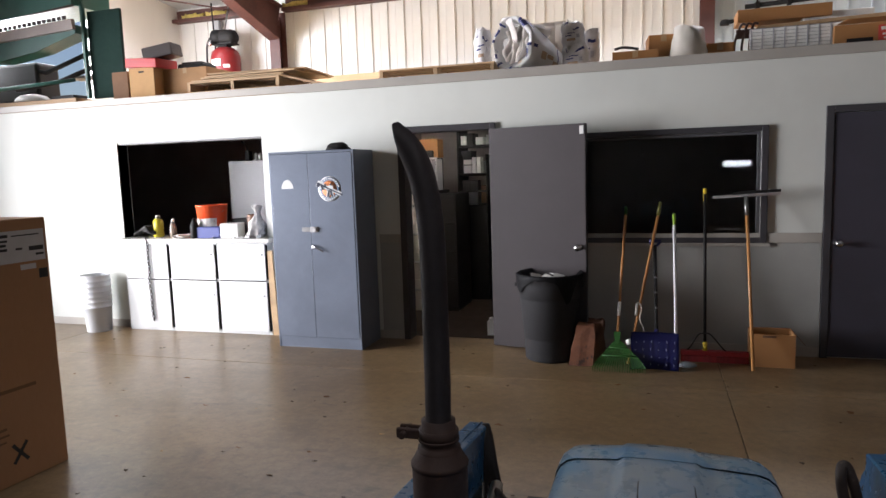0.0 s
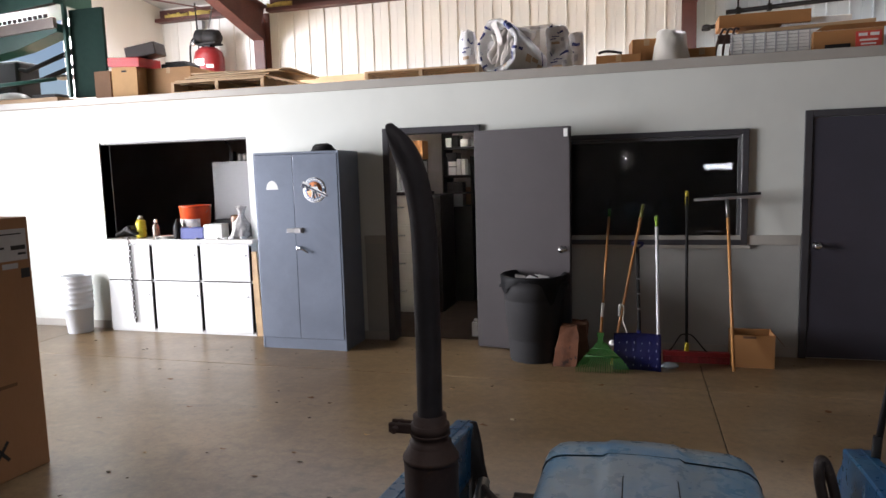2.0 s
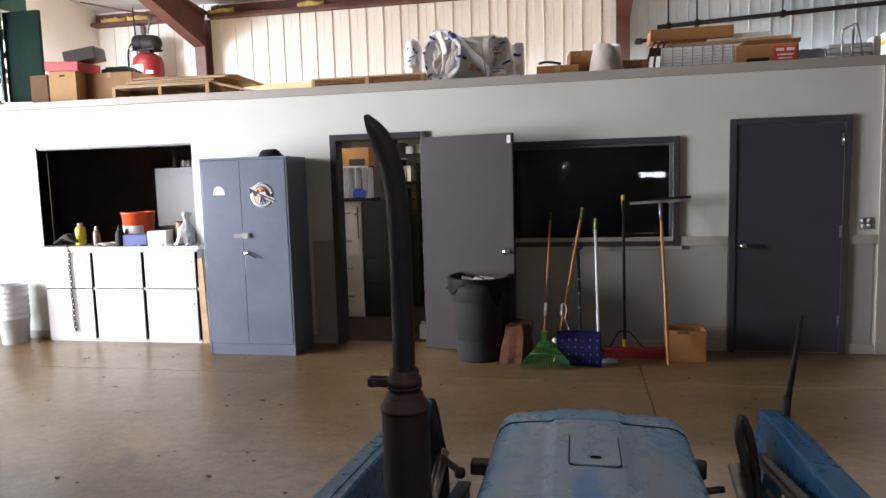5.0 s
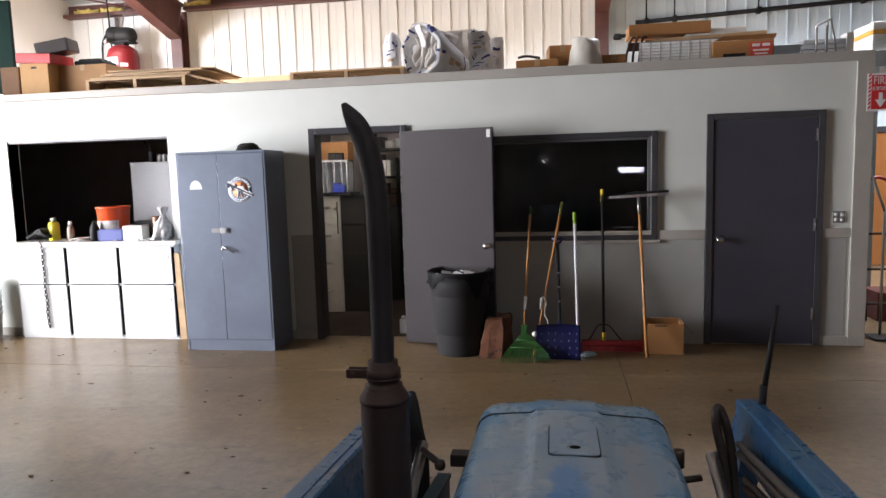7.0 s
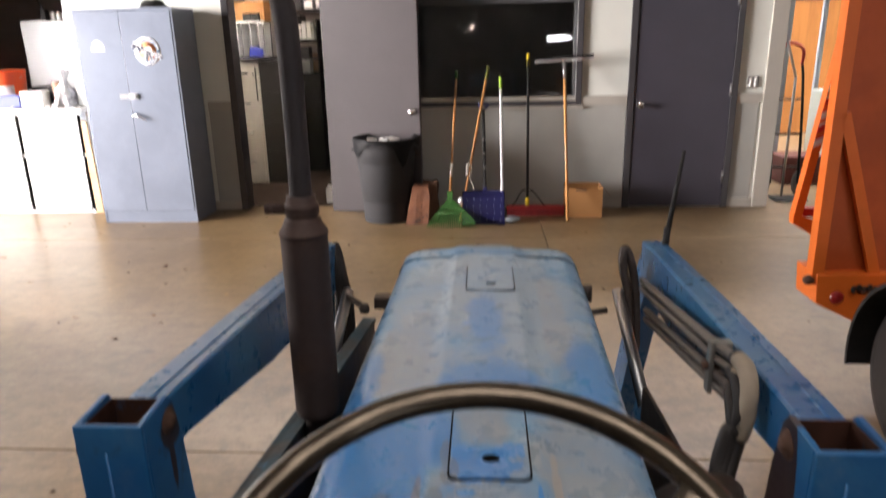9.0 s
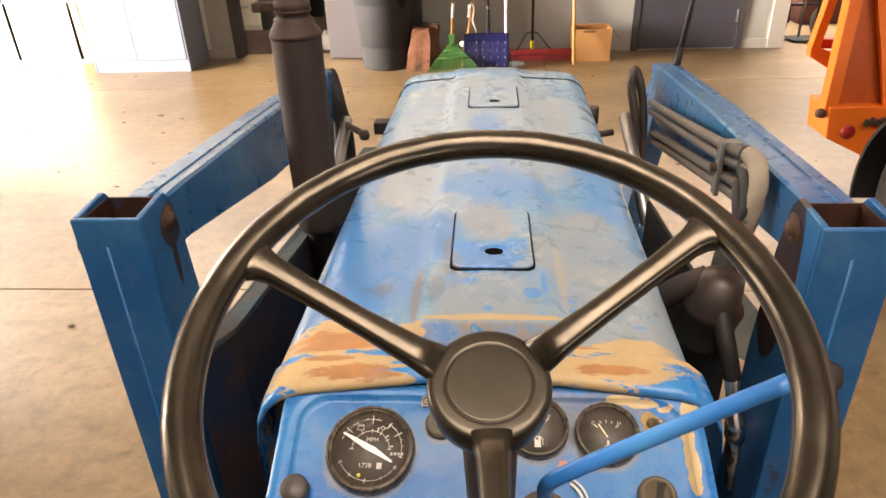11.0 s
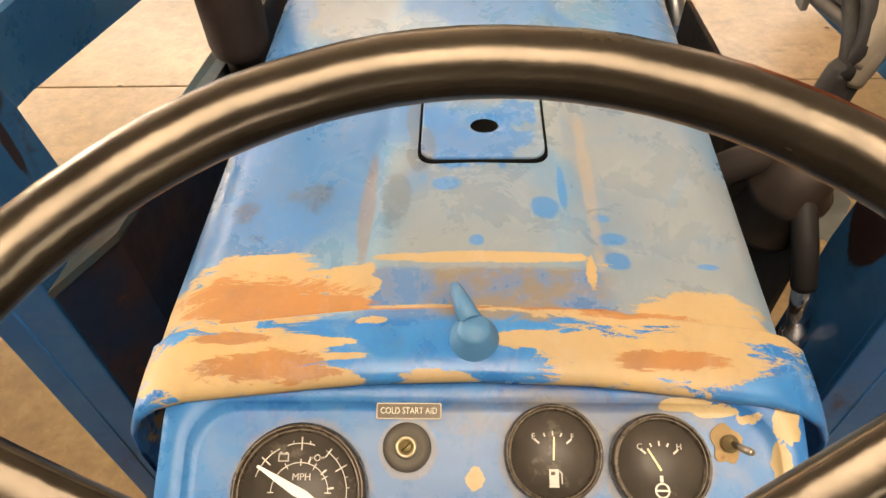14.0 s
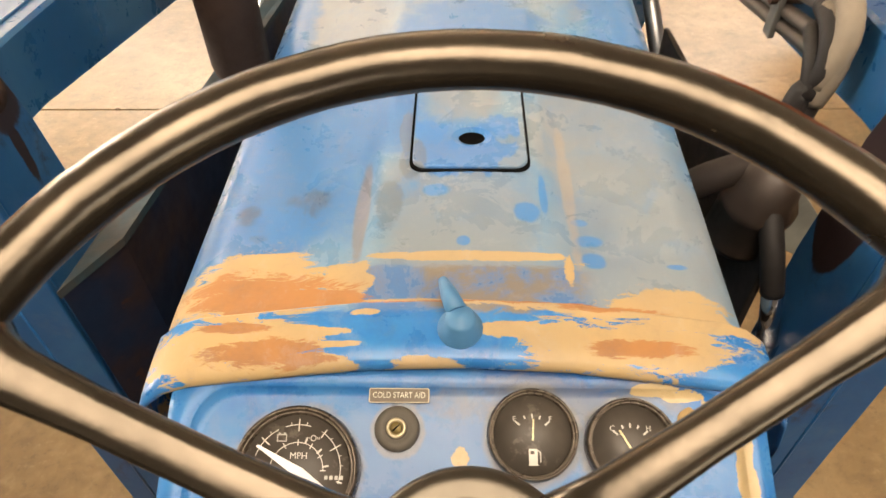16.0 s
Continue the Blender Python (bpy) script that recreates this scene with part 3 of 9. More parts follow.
for z in (1.88, 1.09, 0.29):
    bm = B()
    tube(bm, ((2.722, WY - 0.027, z - 0.055), (2.722, WY - 0.027, z + 0.055)), 0.007, 8)
    box(bm, 2.708, 2.722, WY - 0.024, WY - 0.019, z - 0.055, z + 0.055)
    part("hinge", bm, STEEL, door2)
bm = B()
lathe(bm, (1.915, WY - 0.02, 0.972), (0, -1, 0), ((0.034, 0), (0.034, 0.006), (0.012, 0.012), (0.012, 0.035), (0.027, 0.042), (0.030, 0.055), (0.024, 0.068), (0.0, 0.072)), 20)
part("door_knob", bm, CHROME, door2, "polished round knob")

# the fixed window
bm = B()
for x0, x1, z0, z1 in ((WN[0] - 0.055, WN[0], 0.975, 1.962), (WN[1], 1.378, 0.975, 1.962), (WN[0], WN[1], 1.915, 1.962), (WN[0], WN[1], 0.975, 1.02)):
    box(bm, x0, x1, WY - 0.03, WY - 0.001, z0, z1, 0.004)
window1 = structure("window_1", bm, DARKTRIM, "long fixed office window with a dark frame and dark room behind", "window")
bm = B()
for x0, x1, z0, z1 in ((WN[0] + 0.001, WN[0] + 0.028, 1.021, 1.914), (WN[1] - 0.028, WN[1] - 0.001, 1.021, 1.914), (WN[0] + 0.028, WN[1] - 0.028, 1.886, 1.914), (WN[0] + 0.028, WN[1] - 0.028, 1.021, 1.05)):
    box(bm, x0, x1, WY + 0.01, WY + 0.06, z0, z1, 0.003)
part("window_frame", bm, surf("grey_sash_paint", (0.10, 0.10, 0.105), 0.4), window1)
pane = part("pane", box(B(), WN[0] + 0.02, WN[1] - 0.02, WY + 0.030, WY + 0.036, 1.04, 1.90), glass("window_glass"), window1, "dark reflecting glass pane")
pane.visible_shadow = False
part("window_sill", box(B(), WN[0] - 0.06, 1.40, WY - 0.035, WY - 0.001, 0.945, 0.9735, 0.003), TRIM, window1)
bm = B()
for i in range(3):
    box(bm, 0.98 + i * 0.07, 1.035 + i * 0.07, WY + 0.026, WY + 0.029, 1.085, 1.093)
part("glass_marking", bm, plain("grey_print", (0.3, 0.3, 0.3)), window1)

# counter opening: dark reveal and sill
bm = B()
box(bm, LW[0], LW[1], WY + 0.002, WY + 0.15, LW[3] - 0.02, LW[3] + 0.012, 0.003)
box(bm, LW[1], LW[1] + 0.02, WY + 0.002, WY + 0.15, LW[2], LW[3], 0.003)
structure("window_2", bm, surf("grey_reveal_paint", (0.24, 0.235, 0.23), 0.5), "counter opening into a dark storeroom", "opening")
bm = B()
box(bm, LW[0] - 0.095, LW[0], WY - 0.012, WY + 0.15, LW[2] - 0.01, LW[3] + 0.01, 0.003)
structure("trim_counter_jamb", bm, WALL, "off-white jamb board beside the counter opening", "trim")


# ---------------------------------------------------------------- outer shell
# darkened sheet for the walls out of view, keeps window reflections dim
SHEETD = ribbed_metal("darkened_grey_wall_sheet", (0.20, 0.20, 0.20))
def ribbed_wall(name, x0, x1, y, z0, z1, material, label, rib=0.305):
    """Steel wall sheet facing -y, with raised ribs and small swages between them."""
    bm = B()
    prof = []
    n = int((x1 - x0) / rib)
    for i in range(n):
        a = x0 + i * rib
        prof += [(a, 0.0), (a + 0.006, -0.022), (a + 0.022, -0.022), (a + 0.028, 0.0), (a + 0.150, 0.0), (a + 0.156, -0.003), (a + 0.170, -0.003), (a + 0.176, 0.0)]
    prof.append((x1, 0.0))
    lo = [bm.verts.new((a, y + d, z0)) for a, d in prof]
    hi = [bm.verts.new((a, y + d, z1)) for a, d in prof]
    lo2 = [bm.verts.new((a, y + 0.06, z0)) for a, d in (prof[0], prof[-1])]
    hi2 = [bm.verts.new((a, y + 0.06, z1)) for a, d in (prof[0], prof[-1])]
    for i in range(len(prof) - 1):
        bm.faces.new((lo[i], lo[i + 1], hi[i + 1], hi[i]))
    bm.faces.new((lo2[0], hi2[0], hi2[1], lo2[1]))
    return structure(name, bm, material, label, "wall")


ribbed_wall("wall_north_west", X0, 1.30, Y1, 0.0, 5.1, SHEET, "white ribbed steel wall behind the storage deck")
ribbed_wall("wall_north_east", 1.30, X1, Y1 + 0.01, 0.0, 5.1, SHEETB, "pale blue ribbed steel wall")
bm = B()
WD = (1.4, 4.8, 0.0, 3.6)      # west roll-up door opening: y0, y1, z0, z1
for y0, y1, z0, z1 in ((Y0, WD[0], 0, 6.6), (WD[1], 6.3, 0, 6.6), (WD[0], WD[1], WD[3], 6.6), (6.3, 8.9, 0, 3.0), (6.3, 8.9, 4.5, 6.6), (8.9, Y1, 0, 6.6)):
    box(bm, X0 - 0.15, X0, y0, y1, z0, z1)
structure("wall_west", bm, SHEET, "white steel side wall with an open roll-up doorway", "wall")
bm = B()
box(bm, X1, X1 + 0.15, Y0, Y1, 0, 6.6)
structure("wall_east", bm, SHEETD, "steel side wall out of view, coloured dark so reflections stay dim", "wall")
bm = B()
SD = (3.5, 6.9, 0.0, 3.4)
LT = (2.20, 2.87, 1.51, 1.65)  # door light behind
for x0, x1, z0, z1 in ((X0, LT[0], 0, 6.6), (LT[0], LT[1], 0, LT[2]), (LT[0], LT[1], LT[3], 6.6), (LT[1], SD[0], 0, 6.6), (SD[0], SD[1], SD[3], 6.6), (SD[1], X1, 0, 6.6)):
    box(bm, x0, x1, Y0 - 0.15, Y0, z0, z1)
structure("wall_south", bm, SHEETD, "steel end wall with an open doorway, coloured dark so reflections stay dim", "wall")
bm = B()
v = [bm.verts.new(p) for p in ((X0 - 0.3, Y1 + 0.3, 4.86), (X1 + 0.3, Y1 + 0.3, 4.86), (X1 + 0.3, Y0 - 0.3, 6.6), (X0 - 0.3, Y0 - 0.3, 6.6))]
w = [bm.verts.new(q.co + Vector((0, 0, 0.12))) for q in v]
bm.faces.new(v)
bm.faces.new(w[::-1])
for i in range(4):
    bm.faces.new((v[i], w[i], w[(i + 1) % 4], v[(i + 1) % 4]))
structure("ceiling", bm, ROOFMAT, "grey insulated underside of the sloping roof", "roof")


def slope_z(y):
    return 4.86 + (Y1 + 0.3 - y) * 1.74 / 18.8


def i_beam(bm, outline_top, outline_bottom, x, w, web=0.012, fl=0.016):
    """A frame in a plane of constant x: web between two lines of (y, z), with flanges of width w."""
    top, bot = [Vector((x, y, z)) for y, z in outline_top], [Vector((x, y, z)) for y, z in outline_bottom]
    for off in (-web / 2, web / 2):
        for i in range(len(top) - 1):
            bm.faces.new([bm.verts.new(p + Vector((off, 0, 0))) for p in (top[i], top[i + 1], bot[i + 1], bot[i])])
    for line in (top, bot):
        for i in range(len(line) - 1):
            a, b = line[i], line[i + 1]
            nrm = Vector((1, 0, 0)).cross(b - a).normalized() * fl
            v = [bm.verts.new(p) for p in (a + Vector((-w / 2, 0, 0)), a + Vector((w / 2, 0, 0)), b + Vector((w / 2, 0, 0)), b + Vector((-w / 2, 0, 0)))]
            u = [bm.verts.new(q.co + nrm) for q in v]
            bm.faces.new(v)
            bm.faces.new(u[::-1])
            for k in range(4):
                bm.faces.new((v[k], u[k], u[(k + 1) % 4], v[(k + 1) % 4]))


def steel_frame(x):
    fr = thing("steel_frame", (x, Y1 - 0.2, 0), "red oxide painted steel portal frame of the building", "steel frame", "portal frames", "structure")
    bm = B()
    i_beam(bm, [(Y1 - 0.06, 0.0), (Y1 - 0.06, 4.6)], [(Y1 - 0.26, 0.0), (Y1 - 0.30, 4.1)], x, 0.20)
    part("column", bm, RED_STEEL, fr)
    bm = B()
    i_beam(bm, [(Y1 - 0.06, slope_z(Y1) - 0.18), (Y0, slope_z(Y0) - 0.18)], [(Y1 - 0.30, 4.10), (Y1 - 2.3, 4.66), (Y0, slope_z(Y0) - 0.75)], x, 0.22)
    part("rafter", bm, RED_STEEL, fr)
    return fr


fr = steel_frame(-6.06)
for x in (1.22, 8.4):
    copy_thing(fr, Matrix.Translation((x, Y1 - 0.2, 0)))
bm = B()
for x0, x1 in ((X0, -6.18), (-5.94, 1.10), (1.34, X1)):
    box(bm, x0, x1, Y1 - 0.22, Y1 - 0.04, 4.60, 4.63)
    box(bm, x0, x1, Y1 - 0.06, Y1 - 0.04, 4.63, 4.84)
    box(bm, x0, x1, Y1 - 0.22, Y1 - 0.205, 4.63, 4.66)
solid("eave_beam", bm, RED_STEEL, "red oxide eave beam along the wall top", "beam", "structure")
for y in (9.6, 8.0, 6.4, 4.8, 3.2, 1.6, 0.0, -1.6, -3.2, -4.8):
    bm = B()
    z = slope_z(y)
    box(bm, X0, X1, y - 0.012, y + 0.012, z - 0.175, z - 0.004)
    box(bm, X0, X1, y + 0.012, y + 0.07, z - 0.175, z - 0.16)
    solid("roof_purlin", bm, RED_STEEL, "red oxide roof purlin", "purlin", "structure", "roof purlins")
for name_, x0, x1, y0, y1 in (("skylight_north", -8.0, 7.0, 7.9, 8.8), ("skylight_south", -1.4, 3.8, -4.1, -0.5)):
    bm = B()
    z = slope_z((y0 + y1) / 2) - 0.02
    box(bm, x0, x1, y0, y1, z - 0.012, z - 0.004, 0.0, about(0, (y0 + y1) / 2, z, -5.3, 0, 0))
    solid(name_, bm, plain("frosted_roof_panel_" + name_, (0.7, 0.72, 0.72), 0.5), "translucent roof light panel", "skylight", "structure")

# ---------------------------------------------------------------- the tractor
HOOD = worn_hood("weathered_hood_paint")
DASH = dash_blue("dashboard_blue_paint")
ARM = worn_blue("loader_blue_paint", (0.004, 0.075, 0.195), (0.022, 0.108, 0.210), dust=0.05, rust_at=0.74, rough=0.27)
POST = worn_blue("loader_post_blue_paint", (0.004, 0.068, 0.19), (0.017, 0.102, 0.225), rust_at=0.68, dust=0.12, bolts=True, spec=0.3)
LEVER = worn_blue("lever_blue_paint", (0.010, 0.15, 0.46), (0.05, 0.24, 0.50), rust_at=0.78, dust=0.1)
RUSTY = surf("rusty_dark_muffler_steel", (0.036, 0.024, 0.022), 0.68, 0.1, spec=0.3, second=(0.050, 0.028, 0.021), vary=0.35, big=6, fine=60, bump=0.3, spots=(0.085, 0.04, 0.022), spot_amount=0.66)
PIPE = surf("sooty_exhaust_pipe", (0.068, 0.058, 0.061), 0.62, 0.05, vary=0.3, big=5, fine=60, bump=0.06, spots=(0.10, 0.06, 0.05), spot_amount=0.68)
IRON = surf("greasy_dark_iron", (0.034, 0.023, 0.018), 0.6, 0.2, vary=0.4, big=8, fine=50, bump=0.3, spots=(0.10, 0.06, 0.04), spot_amount=0.64)
DUSTY = surf("dusty_grey_frame_paint", (0.16, 0.155, 0.14), 0.65, vary=0.35, big=6, fine=40, bump=0.2, spots=(0.06, 0.12, 0.15), spot_amount=0.60)
RUBBER = surf("polished_dark_wheel_rubber", (0.098, 0.079, 0.058), 0.245, 0.85, vary=0.45, big=16, fine=30, bump=0.22, bump_d=0.0022, rvary=0.08, spec=0.5)
HUBCAP = surf("smooth_dark_hub_cap", (0.074, 0.062, 0.046), 0.31, 0.80, vary=0.3, big=12, fine=60, bump=0.05, rvary=0.06)
HOSE = surf("black_hydraulic_hose", (0.020, 0.017, 0.016), 0.6, spec=0.3, vary=0.3, fine=90, bump=0.25)
TUBEGREY = surf("dusty_grey_hydraulic_tube", (0.115, 0.095, 0.080), 0.45, 0.3, vary=0.25, fine=60, bump=0.1)
WRAP = surf("tan_hose_wrap", (0.26, 0.21, 0.155), 0.75, vary=0.25, big=12, fine=60, bump=0.4)
RUSTBOLT = surf("rusted_bolt", (0.075, 0.032, 0.016), 0.8, 0.2, vary=0.4, big=20, fine=90, bump=0.4)
BEZEL = surf("brown_gauge_bezel", (0.095, 0.074, 0.054), 0.28, 0.5, vary=0.3, fine=90, bump=0.08)
DIAL = surf("dusty_brown_dial", (0.076, 0.063, 0.050), 0.5, vary=0.30, big=30, fine=90, bump=0.0, spots=(0.13, 0.11, 0.088), spot_amount=0.60)
INK = plain("white_dial_ink", (0.58, 0.55, 0.48), 0.5)

TEALDUST = surf("dusty_teal_paint", (0.022, 0.045, 0.055), 0.7, spec=0.25, second=(0.05, 0.042, 0.034), vary=0.3, big=14, fine=50, bump=0.15, spots=(0.03, 0.10, 0.15), spot_amount=0.63)
# grimy navy, darkened further for the shade between rail and hood
NAVYDARK = surf("grimy_shaded_navy_paint", (0.006, 0.014, 0.034), 0.55, spec=0.25, second=(0.030, 0.016, 0.011), vary=0.4, big=7, fine=40, bump=0.2, spots=(0.045, 0.02, 0.012), spot_amount=0.62)
RUSTIN = surf("rust_brown_inside", (0.055, 0.022, 0.014), 0.75, spec=0.2, vary=0.5, big=12, fine=60, bump=0.3, spots=(0.02, 0.03, 0.05), spot_amount=0.64)
CX = 0.483
tractor = thing("tractor", (CX, 0.6, 0), "old blue farm tractor with weathered paint and a front loader", "tractor")


def hood_section(y, half_l, half_r, top, drop, step):
    """One cross-section of the hood: flat raised middle, falling shoulders, rounded corners, straight sides."""
    pts = [(CX - half_l, drop), (CX - half_l, top - 0.075), (CX - half_l + 0.004, top - 0.048), (CX - half_l + 0.014, top - 0.028), (CX - half_l + 0.030, top - 0.015),
           (CX - half_l + 0.05, top - 0.009), (0.376, top - 0.003), (0.392, top - 0.002), (0.403, top + step), (0.412, top + step),
           (0.48, top + step + 0.002), (0.547, top + step), (0.556, top + step), (0.567, top - 0.002), (0.583, top - 0.003),
           (CX + half_r - 0.05, top - 0.009), (CX + half_r - 0.030, top - 0.015), (CX + half_r - 0.014, top - 0.028), (CX + half_r - 0.004, top - 0.048),
           (CX + half_r, top - 0.075), (CX + half_r, drop)]
    return [Vector((x, y, z)) for x, z in pts]


def shell(bm, sections, thick=0.004):
    rows_ = [[bm.verts.new(p) for p in s] for s in sections]
    for a, b in zip(rows_, rows_[1:]):
        for i in range(len(a) - 1):
            bm.faces.new((a[i], a[i + 1], b[i + 1], b[i])).smooth = True
    return rows_


def hood_width(y):
    s = (y - 0.03) / 1.2
    return 0.2505 - 0.018 * s, 0.223 + 0.023 * s


bm = B()
secs = []
for y, dz in ((0.058, -0.001), (0.10, 0.0005), (0.13, 0.0), (0.2, 0.0), (0.35, 0.0), (0.5, 0), (0.7, 0), (0.9, 0.0), (1.05, -0.001), (1.2005, -0.003)):
    l, r = hood_width(y)
    secs.append(hood_section(y, l, r, 1.030 + dz, 0.78, 0.007 if 0.128 < y < 1.21 else -0.002))
shell(bm, secs)
hood = part("hood", bm, HOOD, tractor, "faded blue hood, worn to primer and rust at the back")
# front cowl, rounded down at the nose
bm = B()
secs = []
for y, dz, tuck in ((1.208, -0.002, -0.002), (1.215, -0.001, -0.002), (1.27, -0.001, 0.0), (1.30, -0.007, 0.005), (1.325, -0.020, 0.012), (1.345, -0.045, 0.02), (1.357, -0.09, 0.03), (1.36, -0.2, 0.032)):
    l, r = hood_width(1.18)
    secs.append([Vector((p.x + (tuck if p.x < CX else -tuck), p.y, max(p.z, 0.60))) for p in hood_section(y, l, r, 1.030 + dz, 0.60, 0.004 if y < 1.31 else 0)])
shell(bm, secs)
part("front_cowl", bm, HOOD, tractor)
bm = B()
l, r = hood_width(1.2)
shell(bm, [[p - Vector((0, 0, 0.007)) for p in hood_section(y, l - 0.002, r - 0.002, 1.027, 0.62, 0.004)] for y in (1.193, 1.216)])
part("cowl_joint", bm, SHADOWGAP, tractor)
bm = B()
box(bm, CX - 0.2, CX + 0.2, 1.342, 1.36, 0.55, 0.86, 0.006)
part("grille_panel", bm, IRON, tractor)


def hatch(y0, y1, hole_y, x0, x1, top):
    """A flap in the hood: rounded plate in a dark gap, with a finger hole."""
    bm = B()
    n, rad = 6, 0.012
    ring = []
    for cx, cy, a0 in ((x1 - rad, y1 - rad, 0), (x0 + rad, y1 - rad, 90), (x0 + rad, y0 + rad, 180), (x1 - rad, y0 + rad, 270)):
        for k in range(n + 1):
            a = radians(a0 + 90 * k / n)
            ring.append((cx + rad * math.cos(a), cy + rad * math.sin(a)))
        nx, ny = {0: (x0 + rad, y1), 90: (x0, y0 + rad), 180: (x1 - rad, y0), 270: (x1, y1 - rad)}[a0]
        px, py = ring[-1]
        ring += [(px + (nx - px) * j / 10, py + (ny - py) * j / 10) for j in range(1, 10)]
    mx, my = (x0 + x1) / 2, (y0 + y1) / 2
    wide = [(mx + (px - mx) * (1 + 0.0052 / (x1 - x0)), my + (py - my) * (1 + 0.0056 / (y1 - y0))) for px, py in ring]
    prism(bm, [(px, py, top - 0.010) for px, py in wide], (0, 0, 0.0105))
    part("gap", bm, SHADOWGAP, hood)
    bm = B()
    hc, m = ((x0 + x1) / 2 + 0.002, hole_y), len(ring)
    hole = []
    for k in range(m):
        a = math.atan2(ring[k][1] - hc[1], ring[k][0] - hc[0])
        hole.append((hc[0] + 0.0122 * math.cos(a), hc[1] + 0.0095 * math.sin(a)))
    rim = [(hc[0] + (px - hc[0]) * 1.55, hc[1] + (py - hc[1]) * 1.55) for px, py in hole]
    z = top + 0.0035
    loops = [[Vector((px, py, z - 0.006)) for px, py in ring], [Vector((px, py, z - 0.001)) for px, py in ring],
             [Vector((px + (hc[0] - px) * 0.02, py + (hc[1] - py) * 0.02, z)) for px, py in ring],
             [Vector((px, py, z)) for px, py in rim], [Vector((px, py, z - 0.002)) for px, py in hole], [Vector((px, py, z - 0.012)) for px, py in hole]]
    rings(bm, loops, close_ends=False, smooth=False)
    part("hatch_flap", bm, HOOD, hood, "hinged hatch flap with a finger hole")
    lathe(bm := B(), (hc[0], hc[1], top + 0.0008), (0, 0, 1), ((0.0, 0.0), (0.0135, 0.0), (0.0135, 0.0006), (0.0, 0.0006)), 20)
    part("finger_hole", bm, SHADOWGAP, hood)


hatch(0.232, 0.3985, 0.275, 0.4325, 0.5365, 1.0392)
hatch(0.9155, 1.082, 0.957, 0.439, 0.545, 1.0385)

# cowl band over the dashboard
bm = B()
secs = []
for y, dz in ((0.0842, -0.001), (0.0838, 0.0042), (0.0828, 0.0056), (0.0812, 0.0058), (0.079, 0.0052), (0.065, 0.0058), (0.047, 0.0045), (0.036, 0.0015), (0.032, -0.0015), (0.0305, -0.005), (0.0315, -0.009), (0.0345, -0.012)):
    l, r = 0.251, 0.235
    s = hood_section(y, l, r, 1.030 + dz, 0.84, 0.0)
    secs.append([Vector((p.x, p.y - 0.016 * max(0, abs(p.x - 0.47) / 0.22) ** 2 * 0.9, p.z)) for p in s])
shell(bm, secs)
part("cowl_band", bm, HOOD, tractor, "blue cowl band with peeling primer")
bm = B()
lathe(bm, (0.476, 0.056, 1.036), (0, -0.15, 1), ((0.0165, 0.0), (0.0165, 0.003), (0.0125, 0.008), (0.0115, 0.015), (0.0095, 0.018), (0.0, 0.0195)), 20)
tube(bm, ((0.474, 0.060, 1.050), (0.468, 0.075, 1.052), (0.463, 0.090, 1.051)), (0.0082, 0.0066, 0.0036), 10)
part("fuel_latch", bm, surf("dusty_pale_blue_latch", (0.055, 0.20, 0.37), 0.5, vary=0.2, fine=90), tractor, "pale blue turn latch")

# dashboard
DA = radians(24)
DO = Vector((0.43, 0.0, 0.999))
DM = Matrix.Translation(DO) @ Matrix.Rotation(DA, 4, 'X')     # panel plane: x across, y up the panel


def dash_at(x, y):
    """Panel coordinates of a world x and y."""
    return Vector((x - DO.x, (y - DO.y) / math.cos(DA), 0))


def rounded(x0, x1, y0, y1, rad, n=6):
    out = []
    for cx, cy, a0 in ((x1 - rad, y1 - rad, 0), (x0 + rad, y1 - rad, 90), (x0 + rad, y0 + rad, 180), (x1 - rad, y0 + rad, 270)):
        for k in range(n + 1):
            a = radians(a0 + 90 * k / n)
            out.append(Vector((cx + rad * math.cos(a), cy + rad * math.sin(a), 0)))
    return out


px0, px1, py0, py1 = 0.2665 - DO.x, 0.6905 - DO.x, -0.121, 0.050
bm = B()
def bowed(x0, x1, y0, y1, rad, z):
    """A rounded ring on the panel whose top edge bows up a little."""
    return [DM @ Vector((p.x, p.y + (0.0045 * (1 - ((p.x - 0.047) / 0.19) ** 2) if p.y > 0 else 0.0), z)) for p in rounded(x0, x1, y0, y1, rad, 8)]


outer = rounded(px0, px1, py0, py1, 0.035, 8)
edge = rounded(px0 + .002, px1 - .002, py0 + .002, py1 - .002, 0.034, 8)
loops = [[DM @ (p + Vector((0, 0, -0.09))) for p in outer], [DM @ (p + Vector((0, 0, -0.006))) for p in outer], [DM @ p for p in edge],
         bowed(px0 + 0.010, px1 - 0.010, py0 + 0.010, py1 - 0.018, 0.032, 0.0012), bowed(px0 + 0.0190, px1 - 0.0190, py0 + 0.019, py1 - 0.0245, 0.030, 0.0014),
         bowed(px0 + 0.0200, px1 - 0.0200, py0 + 0.020, py1 - 0.0255, 0.030, 0.0004), bowed(px0 + 0.0225, px1 - 0.0225, py0 + 0.0225, py1 - 0.0275, 0.029, -0.0030), bowed(px0 + 0.027, px1 - 0.027, py0 + 0.027, py1 - 0.032, 0.028, -0.0034)]
rings(bm, loops)
panel = part("dashboard", bm, DASH, tractor, "blue steel dashboard, scratched and dusty")


